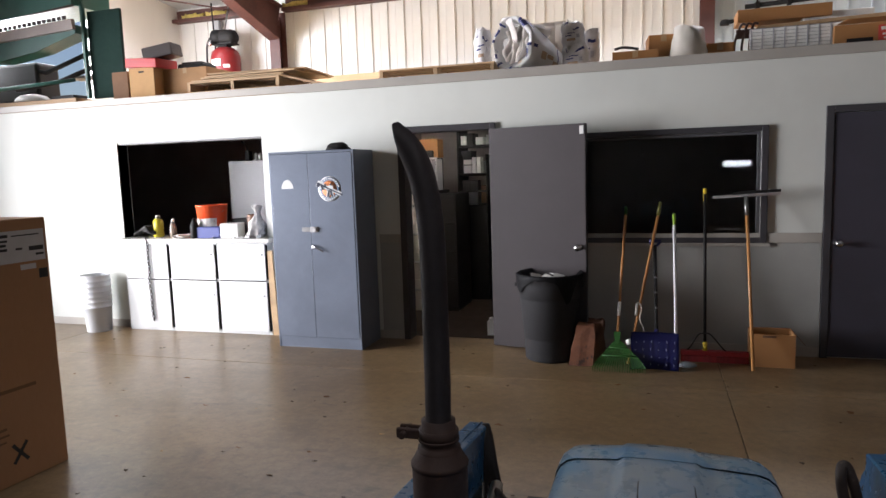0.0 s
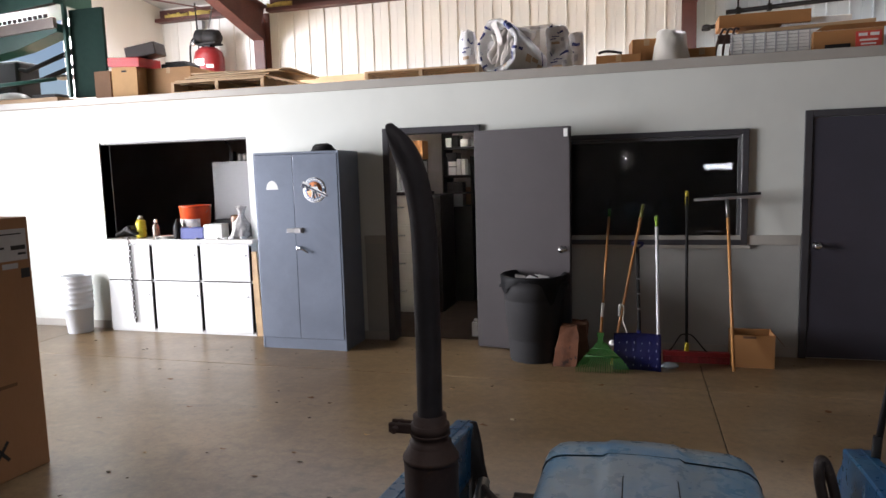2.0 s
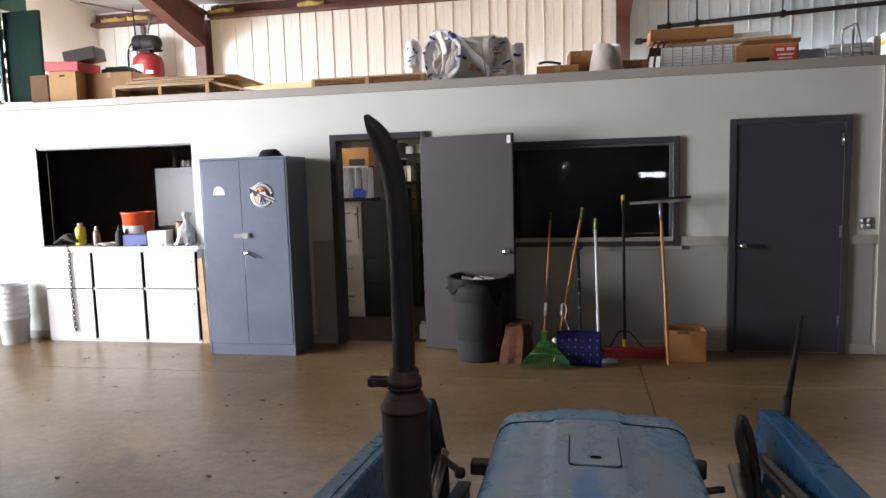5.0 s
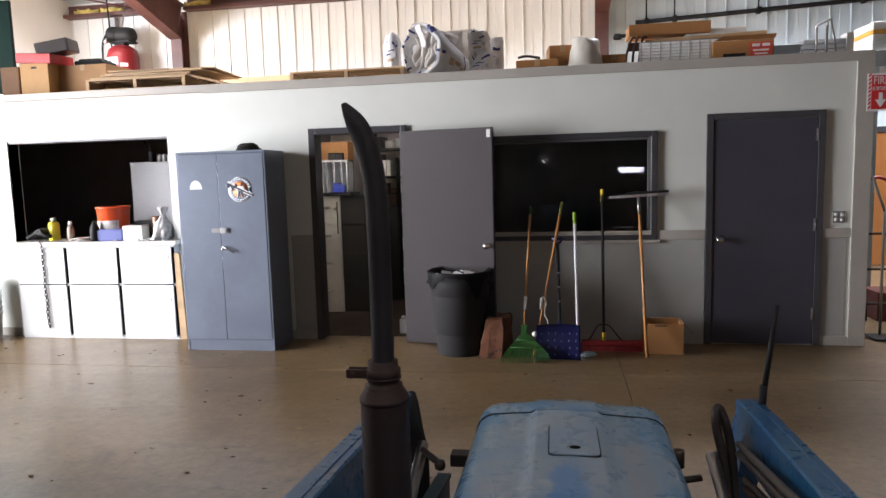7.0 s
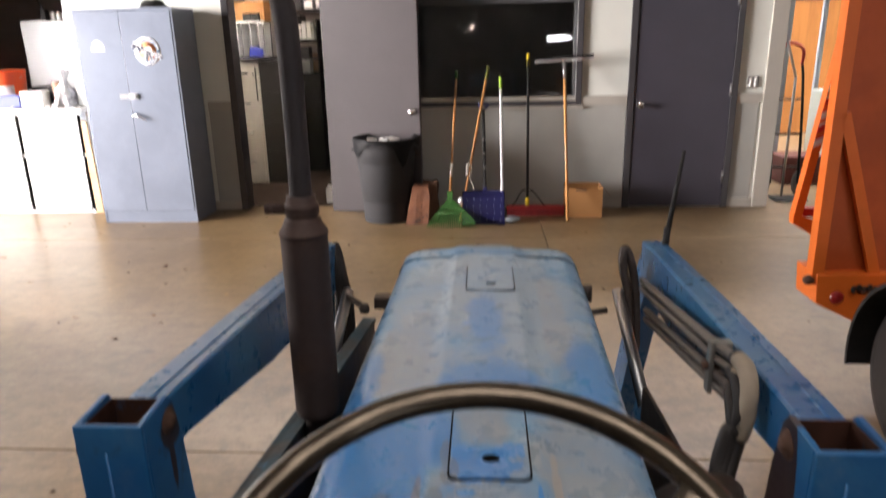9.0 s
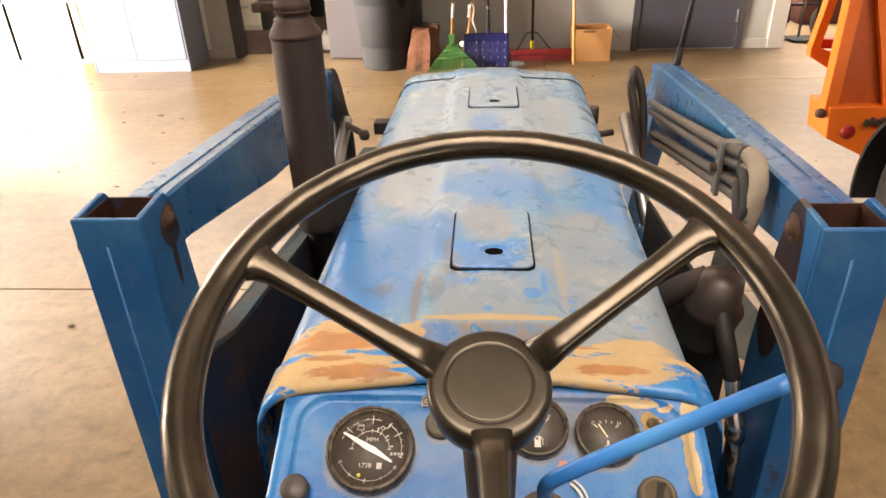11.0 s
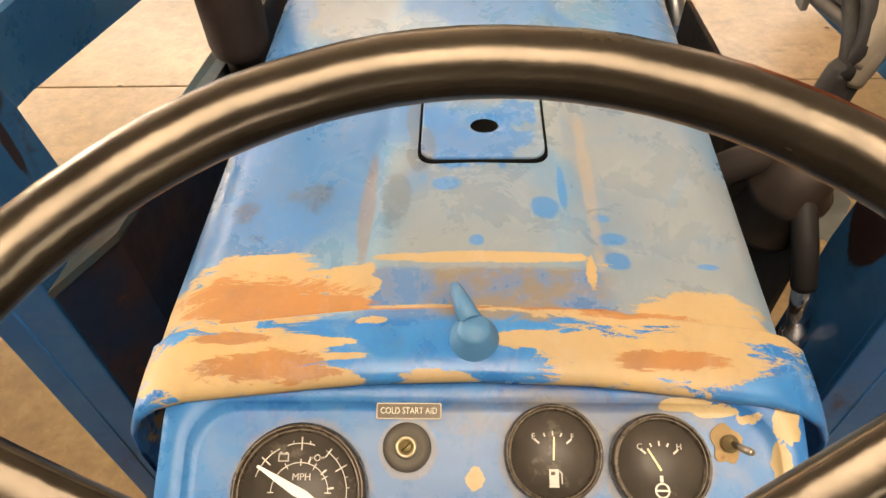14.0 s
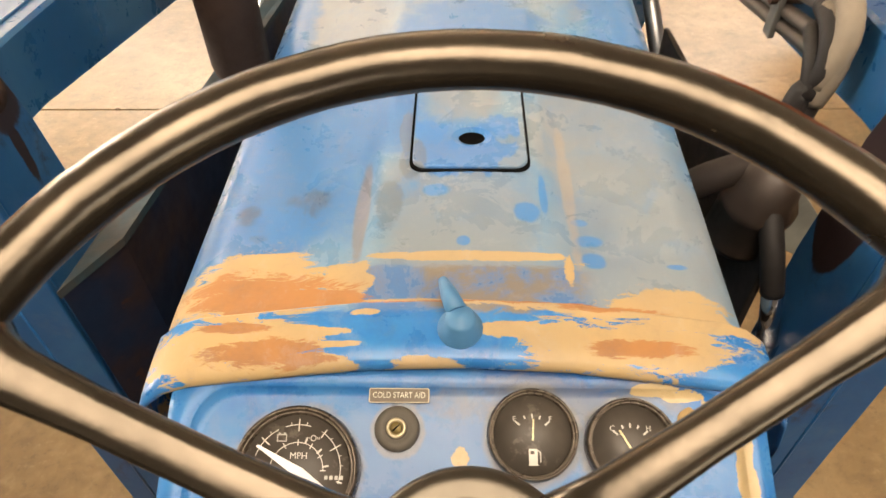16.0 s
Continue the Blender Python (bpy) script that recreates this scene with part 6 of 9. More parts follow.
bk = turned("paint_bucket", (-4.18, 6.12, CT), ((0.135, 0.0), (0.14, 0.004), (0.165, 0.33), (0.172, 0.335), (0.172, 0.35), (0.166, 0.352), (0.166, 0.345), (0.158, 0.335), (0.132, 0.01), (0.0, 0.008)), surf("orange_bucket_plastic", (0.72, 0.085, 0.018), 0.4, vary=0.15), "orange plastic bucket on the counter", "bucket", 32)
bm = B()
for k in range(12):
    a0, a1 = radians(225 + k * 8), radians(233 + k * 8)
    bm.faces.new([bm.verts.new(p) for p in ((-4.18 + 0.151 * math.cos(a0), 6.12 + 0.151 * math.sin(a0), CT + 0.07), (-4.18 + 0.151 * math.cos(a1), 6.12 + 0.151 * math.sin(a1), CT + 0.07), (-4.18 + 0.162 * math.cos(a1), 6.12 + 0.162 * math.sin(a1), CT + 0.21), (-4.18 + 0.162 * math.cos(a0), 6.12 + 0.162 * math.sin(a0), CT + 0.21))])
part("label_band", bm, surf("white_bucket_label", (0.72, 0.68, 0.64), 0.5, vary=0.3, big=18, fine=50, spots=(0.4, 0.12, 0.06), spot_amount=0.6), bk)
bm = B()
tube(bm, [(-4.18 + 0.175 * math.cos(radians(a)), 6.12 + 0.10 * math.sin(radians(a)) * 0.2 - 0.03, CT + 0.30 - 0.06 * abs(math.sin(radians(a)))) for a in range(180, 361, 15)], 0.003, 6)
part("bail", bm, STEEL, bk)
yb = turned("squeeze_bottle", (-4.87, 6.08, CT), ((0.052, 0.0), (0.056, 0.005), (0.056, 0.17), (0.045, 0.195), (0.025, 0.205), (0.0, 0.205)), surf("yellow_bottle_plastic", (0.72, 0.62, 0.04), 0.35), "yellow plastic oil bottle", "bottle")
bm = B()
lathe(bm, (-4.87, 6.08, CT + 0.205), (0, 0, 1), ((0.027, 0), (0.027, 0.035), (0.024, 0.04), (0.0, 0.04)), 16)
part("cap", bm, plain("grey_cap", (0.45, 0.45, 0.4)), yb)
wb = turned("small_bottle", (-4.65, 6.05, CT), ((0.036, 0), (0.038, 0.004), (0.038, 0.11), (0.028, 0.145), (0.014, 0.165), (0.0, 0.165)), surf("clear_brown_bottle", (0.32, 0.26, 0.20), 0.25, vary=0.4, big=20), "small bottle with a white cap", "bottle")
bm = B()
lathe(bm, (-4.65, 6.05, CT + 0.165), (0, 0, 1), ((0.018, 0), (0.018, 0.04), (0.0, 0.042)), 14)
part("cap", bm, WHITE, wb)
turned("oil_bottle", (-4.28, 5.93, CT), ((0.042, 0), (0.046, 0.006), (0.046, 0.13), (0.030, 0.17), (0.016, 0.19), (0.016, 0.215), (0.0, 0.217)), BLACK, "black plastic oil bottle standing upright", "bottle")
bm = B()
box(bm, -4.245, -3.955, 5.91, 6.06, CT, CT + 0.115, 0.006)
box(bm, -4.235, -3.965, 5.92, 6.05, CT + 0.115, CT + 0.122, 0.002)
solid("blue_box", bm, surf("blue_carton", (0.05, 0.07, 0.28), 0.55, vary=0.2), "blue carton of small parts", "box")
bm = B()
box(bm, -3.955, -3.75, 5.92, 6.08, CT, CT + 0.155, 0.004, about(-3.85, 6, 0, 0, 0, 6))
solid("white_box", bm, WHITE, "plain white carton on the counter", "box")
bm = B()
lathe(bm, (-3.70, 6.18, CT), (0, 0, 1), ((0.07, 0), (0.072, 0.004), (0.072, 0.225), (0.066, 0.235), (0.066, 0.228), (0.0, 0.228)), 20)
solid("brown_jar", bm, surf("brown_jar_glaze", (0.20, 0.10, 0.05), 0.4), "brown jar on the counter", "jar")
bm = B()
loops = []
for k in range(15):
    q = k / 14
    r = 0.098 * (1 - 0.15 * (1 - min(1, q / 0.1)) ** 2) * (1 - 0.75 * max(0.0, min(1.0, (q - 0.25) / 0.5)) ** 1.3) + 0.030 * max(0.0, (q - 0.78) / 0.22)
    loops.append([Vector((-3.555 + 0.02 * q + r * (1 + 0.55 * noise.noise(Vector((1.7 * math.cos(a), 1.7 * math.sin(a), 5 * q))) + 0.25 * noise.noise(Vector((4 * math.cos(a), 4 * math.sin(a), 11 * q)))) * math.cos(a),
                          6.0 + r * (1 + 0.4 * noise.noise(Vector((2 * math.cos(a), 2 * math.sin(a), 5 * q + 9)))) * math.sin(a), CT + 0.335 * q + 0.03 * q * noise.noise(Vector((3 * a, 2, 1))))) for a in (2 * math.pi * j / 32 for j in range(32))])
rings(bm, loops)
solid("plastic_bag", bm, surf("clear_white_plastic", (0.62, 0.60, 0.58), 0.3, vary=0.35, big=14, fine=40, bump=0.6, bump_d=0.01), "tied whitish plastic bag of parts", "bag")
bm = B()
lathe(bm, (-4.44, 5.97, CT), (0, 0, 1), ((0.07, 0), (0.10, 0.03), (0.105, 0.034), (0.098, 0.034), (0.068, 0.008), (0.0, 0.006)), 20)
solid("paper_plate", bm, WHITE, "white bowl on the counter", "bowl")
bm = B()
for k in range(5):
    tube(bm, curve_pts([(-5.14 + 0.30 * j / 4 + 0.02 * math.sin(k + j), 6.0 + 0.03 * k + 0.03 * math.sin(j * 1.7 + k), CT + 0.03 + 0.018 * ((k + j) % 3) + 0.05 * math.sin(math.pi * j / 4)) for j in range(5)], 4), 0.020, 8)
solid("work_rag", bm, surf("dark_work_cloth", (0.028, 0.026, 0.025), 0.85, vary=0.4, bump=0.5), "crumpled dark work rag", "rag")
bm = B()
box(bm, -3.99, -3.74, 6.14, 6.30, CT, CT + 0.03, 0.004)
box(bm, -3.97, -3.76, 6.15, 6.29, CT + 0.03, CT + 0.19, 0.006)
solid("dark_case", bm, BLACK, "dark tool case on the counter", "case")
for k, (x, y, s) in enumerate(((-3.60, 5.90, 0.03), (-3.68, 5.90, 0.022), (-3.48, 5.91, 0.026), (-3.76, 5.885, 0.018), (-4.02, 5.885, 0.016), (-4.52, 5.90, 0.03))):
    bm = B()
    box(bm, x - s, x + s, y - s * 0.7, y + s * 0.7, CT, CT + s * 1.1, s * 0.25, about(x, y, CT, 0, 0, 25 * k))
    solid("small_part", bm, WHITE if k % 2 else STEEL, "small loose part on the counter", "hardware", group="loose parts on the counter")

# stacked pails by the wall
ps = thing("pail_stack", (-5.53, 5.78, 0), "stack of nested white plastic pails", "pail stack")
for k in range(6):
    bm = B()
    z = 0.0 if k == 0 else 0.20 + 0.075 * (k - 1) + 0.08
    h = 0.36
    z = 0.0 + k * 0.058
    lathe(bm, (-5.53, 5.78, z), (0, 0, 1), ((0.128, 0.0), (0.130, 0.004), (0.148, 0.27), (0.158, 0.272), (0.158, 0.285), (0.150, 0.288), (0.152, 0.335), (0.160, 0.337), (0.160, 0.348), (0.152, 0.349), (0.145, 0.30), (0.126, 0.012), (0.0, 0.01)), 32)
    part("pail", bm, surf("white_pail_plastic", (0.66, 0.68, 0.70), 0.4, vary=0.08) if k == 0 else bpy.data.materials["white_pail_plastic"], ps)

# trash can with a black liner
tc = thing("trash_can", (-0.405, 5.60, 0), "grey plastic trash can with a black liner, half full", "trash can")
bm = B()
lathe(bm, (-0.405, 5.60, 0.0), (0, 0, 1), ((0.212, 0.0), (0.218, 0.012), (0.240, 0.44), (0.246, 0.50), (0.262, 0.51), (0.270, 0.62), (0.272, 0.66), (0.284, 0.665), (0.284, 0.69), (0.274, 0.695), (0.268, 0.69), (0.262, 0.52), (0.210, 0.02), (0.0, 0.02)), 40)
part("bin", bm, surf("grey_bin_plastic", (0.029, 0.0285, 0.030), 0.75, spec=0.2, vary=0.15, big=4, fine=60), tc)
for s in (-1, 1):
    bm = B()
    box(bm, -0.405 + s * 0.27 - 0.03, -0.405 + s * 0.27 + 0.03, 5.53, 5.67, 0.60, 0.625, 0.008)
    part("grip", bm, bpy.data.materials["grey_bin_plastic"], tc)
bm = B()
loops = []
for k, (r, z, w) in enumerate(((0.20, 0.60, 0.1), (0.25, 0.68, 0.05), (0.278, 0.712, 0.03), (0.292, 0.70, 0.05), (0.290, 0.655, 0.12), (0.287, 0.61, 0.35), (0.284, 0.575, 0.7))):
    ring = []
    for j in range(48):
        a = 2 * math.pi * j / 48
        dz = w * 0.06 * (math.sin(3 * a + 0.8) + 0.6 * math.sin(7 * a) + 0.5 * math.sin(13 * a + k))
        rr = r * (1 + 0.012 * math.sin(17 * a + k * 0.9) + 0.010 * math.sin(29 * a))
        hang = 0.32 + 1.35 * math.exp(-((a - 5.42) / 0.22) ** 2) + 0.75 * math.exp(-((a - 3.75) / 0.30) ** 2) + 0.5 * math.exp(-((a - 1.6) / 0.9) ** 2)
        zz = z + 0.35 * dz if k < 3 else 0.705 - (0.705 - z - 0.3 * dz) * hang
        ring.append(Vector((-0.405 + rr * math.cos(a), 5.60 + rr * math.sin(a), zz)))
    loops.append(ring)
rings(bm, loops, close_ends=False)
part("liner", bm, surf("shiny_black_liner", (0.007, 0.007, 0.008), 0.6, spec=0.15, vary=0.3, big=10, fine=30, bump=0.5, bump_d=0.006), tc, "black plastic liner folded over the rim")
bm = B()
lathe(bm, (-0.405, 5.60, 0.60), (0, 0, 1), ((0.0, 0.0), (0.24, 0.0), (0.24, 0.012), (0.0, 0.02)), 24)
part("rubbish", bm, BLACK, tc)
for k, (dx, dy, rx, rz) in enumerate(((-0.10, -0.12, 40, 20), (0.0, -0.14, 20, -30), (0.10, -0.12, 35, 5), (0.05, 0.0, 15, 70))):
    bm = B()
    box(bm, -0.405 + dx - 0.045, -0.405 + dx + 0.045, 5.60 + dy - 0.03, 5.60 + dy + 0.03, 0.688, 0.694, 0.001, about(-0.405 + dx, 5.60 + dy, 0.69, rx, 12, rz))
    part("paper", bm, WHITE, tc)

tc.matrix_basis = tc.matrix_basis @ Matrix.Diagonal((1, 1, 1.07, 1))
# brown paper bag
bm = B()
loops = []
for k, (w, d, z, y) in enumerate(((0.100, 0.075, 0.0, 5.44), (0.095, 0.072, 0.12, 5.45), (0.084, 0.06, 0.24, 5.47), (0.072, 0.045, 0.322, 5.485), (0.066, 0.03, 0.338, 5.49))):
    loops.append([Vector((-0.115 + (0.10 * z) + sx * w + (0.006 * ((k * 7 + i) % 3 - 1)), y + sy * d, z + 0.008 * ((i + k) % 2))) for i, (sx, sy) in enumerate(((-1, -1), (-0.3, -1.05), (0.4, -0.98), (1, -1), (0.95, 0), (1, 1), (0, 0.95), (-1, 1), (-1.04, 0)))])
rings(bm, loops, smooth=False)
pb = thing("paper_bag", (-0.095, 5.45, 0), "creased brown paper bag with dark marks", "bag")
part("bag_body", bm, surf("brown_kraft_paper", (0.165, 0.060, 0.026), 0.85, spots=(0.030, 0.013, 0.008), spot_amount=0.56, vary=0.45, big=9, fine=30, bump=0.5, bump_d=0.006), pb)
pb2 = thing("paper_bag", (0.03, 5.50, 0), "dark brown crumpled paper bag", "bag")
bm = B()
loops = []
for k, (w, d, z, y) in enumerate(((0.075, 0.06, 0.0, 5.52), (0.078, 0.062, 0.11, 5.525), (0.066, 0.05, 0.23, 5.535), (0.070, 0.04, 0.33, 5.545), (0.060, 0.03, 0.362, 5.55))):
    loops.append([Vector((-0.005 + sx * w + (0.007 * ((k * 5 + i) % 3 - 1)), y + sy * d, z + 0.010 * ((i + k) % 2))) for i, (sx, sy) in enumerate(((-1, -1), (-0.3, -1.05), (0.4, -0.92), (1, -1), (0.92, 0), (1, 1), (0, 0.95), (-1, 1), (-1.04, 0)))])
rings(bm, loops, smooth=False)
part("bag_body", bm, surf("dark_kraft_paper", (0.10, 0.042, 0.020), 0.85, vary=0.4, big=9, fine=30, bump=0.5, bump_d=0.006), pb2)


# ---------------------------------------------------------------- tools leaning on the wall
WOODH = surf("varnished_handle_wood", (0.46, 0.22, 0.075), 0.45, vary=0.25, big=4, fine=40, stretch=(3, 3, 0.4))
GREENP = surf("green_plastic", (0.026, 0.100, 0.018), 0.5, spec=0.3, vary=0.2)
LIME = plain("lime_plastic", (0.30, 0.50, 0.05), 0.45)
NAVY = surf("navy_blue_plastic", (0.012, 0.013, 0.085), 0.35, vary=0.25)

rk = thing("leaf_rake", (0.19, 5.3, 0), "green plastic leaf rake with a wooden handle", "rake", "tools leaning on the wall")
part("handle", tube(B(), ((0.173, 5.46, 0.20), (0.227, 5.92, 1.23)), 0.0115, 10), WOODH, rk)
part("grip_end", tube(B(), ((0.226, 5.915, 1.20), (0.2295, 5.945, 1.30)), 0.0135, 10), GREENP, rk, "green grip end")
part("sleeve", tube(B(), ((0.183, 5.55, 0.40), (0.189, 5.60, 0.51)), 0.0145, 10), WHITE, rk)
neck = Vector((0.175, 5.47, 0.23))
for k in range(22):
    s = k / 21
    tip = Vector((-0.012 + 0.414 * s, 5.225 + 0.02 * s, 0.006))
    midp = neck.lerp(Vector((0.03 + 0.34 * s, 5.29, 0.085)), 0.9)
    bm = B()
    pts = [neck.lerp(midp, q) for q in (0.0, 0.5, 1.0)] + [tip + Vector((0, 0.02, 0.03)), tip]
    loops = []
    for p, w in zip(pts, (0.0028, 0.0032, 0.0036, 0.0032, 0.002)):
        loops.append([p + Vector((sx * w, 0, sz * 0.0022)) for sx, sz in ((-1, -1), (1, -1), (1, 1), (-1, 1))])
    rings(bm, loops, smooth=False)
    part("tine", bm, GREENP, rk)
bm = B()
for q, wid in ((0.45, 0.005), (0.8, 0.006)):
    a, b = neck.lerp(Vector((0.03, 5.29, 0.085)), q), neck.lerp(Vector((0.37, 5.29, 0.085)), q)
    tube(bm, (a, b), wid, 6)
prism(bm, [neck + Vector((-0.03, 0.01, 0.05)), neck + Vector((0.03, 0.01, 0.05)), neck.lerp(Vector((0.23, 5.29, 0.085)), 0.25), neck.lerp(Vector((0.12, 5.29, 0.085)), 0.25)], (0, -0.008, -0.006))
part("rake_head", bm, GREENP, rk)

hh = thing("garden_hoe", (0.28, 5.5, 0), "wooden-handled garden tool with a wire loop", "garden tool", "tools leaning on the wall")
part("handle", tube(B(), ((0.262, 5.46, 0.012), (0.512, 5.92, 1.28)), 0.0125, 10), WOODH, hh)
part("grip_end", tube(B(), ((0.500, 5.90, 1.22), (0.521, 5.94, 1.335)), 0.0145, 10), surf("olive_grip", (0.16, 0.16, 0.03), 0.5), hh)
part("wire_loop", tube(B(), curve_pts(((0.325, 5.60, 0.41), (0.325, 5.60, 0.48), (0.345, 5.60, 0.505), (0.37, 5.59, 0.46), (0.355, 5.58, 0.37), (0.385, 5.56, 0.29), (0.375, 5.55, 0.22)), 5), 0.006, 8), plain("pale_wire", (0.6, 0.55, 0.48)), hh, "pale wire loop")
part("white_sleeve", tube(B(), ((0.323, 5.595, 0.40), (0.330, 5.605, 0.50)), 0.0125, 8), WHITE, hh)
bm = B()
lathe(bm, (0.272, 5.45, 0.20), (0, -1, 0.5), ((0.0, 0), (0.022, 0.0), (0.027, 0.012), (0.022, 0.03), (0.0, 0.034)), 14)
part("ferrule", bm, WHITE, hh)

SLOT = plain("pale_slot_edge", (0.22, 0.235, 0.34), 0.5)
sh = thing("snow_shovel", (0.53, 5.38, 0), "navy blue plastic snow shovel, blade down", "shovel", "tools leaning on the wall")
bm = B()
cols, rws = 19, 12
grid = []
for r in range(rws):
    row = []
    for c in range(cols):
        u, w = c / (cols - 1), r / (rws - 1)
        x = 0.285 + (0.662 - 0.285) * u
        rib = 0.009 * (math.sin(u * math.pi * 9) ** 8) * (1 if 0.12 < w < 0.88 else 0)
        row.append(bm.verts.new((x, 5.335 + 0.125 * w ** 1.5 + 0.03 * (1 - (2 * u - 1) ** 2) - rib, 0.004 + 0.282 * w)))
    grid.append(row)
for r in range(rws - 1):
    for c in range(cols - 1):
        bm.faces.new((grid[r][c], grid[r][c + 1], grid[r + 1][c + 1], grid[r + 1][c])).smooth = True
bmesh.ops.solidify(bm, geom=bm.faces[:], thickness=0.006)
part("blade", bm, NAVY, sh, "ribbed navy blue blade")
for i, (u, w) in enumerate([(0.10 + 0.16 * c + 0.02 * (r % 2), 0.16 + 0.20 * r) for r in range(4) for c in range(6)]):
    x, y = 0.285 + 0.377 * u, 5.335 + 0.125 * w ** 1.5 + 0.03 * (1 - (2 * u - 1) ** 2)
    part("slot", box(B(), x - 0.0032, x + 0.0032, y - 0.014, y - 0.002, 0.282 * w - 0.006, 0.282 * w + (0.010 if i % 3 else 0.001), 0.001), SLOT, sh)
part("handle", tube(B(), ((0.492, 5.455, 0.16), (0.474, 5.82, 0.97)), 0.0145, 10), BLACK, sh)
bm = B()
tube(bm, curve_pts(((0.43, 5.83, 1.005), (0.44, 5.83, 0.985), (0.474, 5.825, 0.962), (0.508, 5.83, 0.985), (0.52, 5.83, 1.005)), 5), 0.011, 8)
tube(bm, ((0.425, 5.83, 1.008), (0.525, 5.83, 1.008)), 0.013, 10)
part("grip", bm, NAVY, sh, "navy D-shaped grip")
part("socket", tube(B(), ((0.495, 5.43, 0.10), (0.489, 5.52, 0.30)), 0.019, 10), NAVY, sh)
for z in (0.46, 0.58, 0.70):
    y = 5.455 + (z - 0.16) * 0.4506
    part("band", tube(B(), ((0.492 - (z - 0.16) * 0.022, y, z), (0.492 - (z + 0.012 - 0.16) * 0.022, y + 0.006, z + 0.014)), 0.0145, 10), STEEL, sh)

wp = thing("white_pole", (0.65, 5.45, 0), "white metal pole with a lime tip", "pole", "tools leaning on the wall")
part("pole", tube(B(), ((0.645, 5.40, 0.003), (0.633, 5.885, 1.15)), 0.0135, 12), plain("white_enamel", (0.72, 0.73, 0.75), 0.3), wp)
part("tip", tube(B(), ((0.6335, 5.88, 1.14), (0.632, 5.92, 1.235)), 0.0145, 12), LIME, wp, "lime green tip")

pbm = thing("push_broom", (0.95, 5.68, 0), "push broom with a red bristle head and black handle", "broom", "tools leaning on the wall")
bm = B()
box(bm, 0.685, 1.222, 5.665, 5.725, 0.055, 0.095, 0.006)
part("broom_block", bm, surf("red_broom_block", (0.30, 0.018, 0.020), 0.5, vary=0.2), pbm)
bm = B()
box(bm, 0.690, 1.218, 5.660, 5.730, 0.0, 0.055, 0.004)
part("bristles", bm, surf("red_bristles", (0.26, 0.02, 0.022), 0.85, vary=0.4, big=30, fine=150, bump=0.8, bump_d=0.004, stretch=(1, 1, 0.1)), pbm, kind="stuff")
part("handle", tube(B(), ((0.880, 5.70, 0.09), (0.882, 5.925, 1.40)), 0.0125, 10), BLACK, pbm)
part("socket", tube(B(), ((0.880, 5.698, 0.09), (0.8805, 5.712, 0.165)), 0.019, 10), surf("yellow_socket", (0.65, 0.50, 0.03), 0.45), pbm, "yellow socket")
part("tip", tube(B(), ((0.882, 5.92, 1.335), (0.8825, 5.945, 1.445)), 0.0155, 10), bpy.data.materials["yellow_socket"], pbm, "yellow hanging tip")
for s, xe in ((-1, 0.735), (1, 1.045)):
    part("brace", tube(B(), curve_pts(((0.878, 5.715, 0.235), (0.878 + s * 0.05, 5.71, 0.225), (xe - s * 0.03, 5.70, 0.12), (xe, 5.695, 0.092)), 4), 0.006, 8), BLACK, pbm)

sq = thing("floor_squeegee", (1.22, 5.43, 0), "floor squeegee standing head-up with a wooden handle", "squeegee", "tools leaning on the wall")
part("handle", tube(B(), ((1.222, 5.432, 0.012), (1.200, 5.82, 1.25)), 0.0135, 10), WOODH, sq)
part("ferrule", tube(B(), ((1.2005, 5.812, 1.22), (1.196, 5.865, 1.375)), 0.0155, 10), STEEL, sq)
sqt = about(1.197, 5.87, 1.385, 0, -2.6, 0)
part("channel", box(B(), 0.938, 1.458, 5.862, 5.885, 1.372, 1.396, 0.003, sqt), plain("aluminium_channel", (0.62, 0.62, 0.62), 0.3, 0.9), sq)
part("rubber_blade", box(B(), 1.10, 1.462, 5.868, 5.880, 1.396, 1.420, 0.001, sqt), BLACK, sq)

cb = thing("open_carton", (1.39, 5.72, 0), "open empty cardboard carton on the floor", "carton")
for x0, x1, y0, y1 in ((1.228, 1.552, 5.60, 5.604), (1.228, 1.552, 5.846, 5.85), (1.228, 1.232, 5.604, 5.846), (1.548, 1.552, 5.604, 5.846)):
    part("side", box(B(), x0, x1, y0, y1, 0.0, 0.272), CARD, cb)
part("bottom", box(B(), 1.232, 1.548, 5.604, 5.846, 0.0, 0.004), CARD, cb)
part("flap", prism(B(), [(1.552, 5.604, 0.272), (1.552, 5.846, 0.272), (1.625, 5.83, 0.185), (1.625, 5.62, 0.185)], (0.003, 0, 0.003)), CARD_DARK, cb)
part("flap", prism(B(), [(1.232, 5.846, 0.272), (1.548, 5.846, 0.272), (1.54, 5.90, 0.21), (1.24, 5.90, 0.21)], (0, 0.003, 0.003)), CARD_DARK, cb)
bm = B()
box(bm, 1.31, 1.41, 5.5985, 5.5995, 0.245, 0.265)
part("tape", bm, plain("dark_tape", (0.12, 0.06, 0.03)), cb)
bm = B()
loops = [[Vector((0.73 + r * (1 + 0.3 * math.sin(3 * a + k)) * math.cos(a), 5.50 + 0.6 * r * math.sin(a), z)) for a in (2 * math.pi * j / 12 for j in range(12))] for k, (r, z) in enumerate(((0.06, 0.0), (0.065, 0.015), (0.045, 0.035), (0.01, 0.045)))]
rings(bm, loops)
solid("shop_rag", bm, surf("pale_blue_rag", (0.42, 0.50, 0.55), 0.85, vary=0.25, bump=0.5), "crumpled pale blue shop rag", "rag")

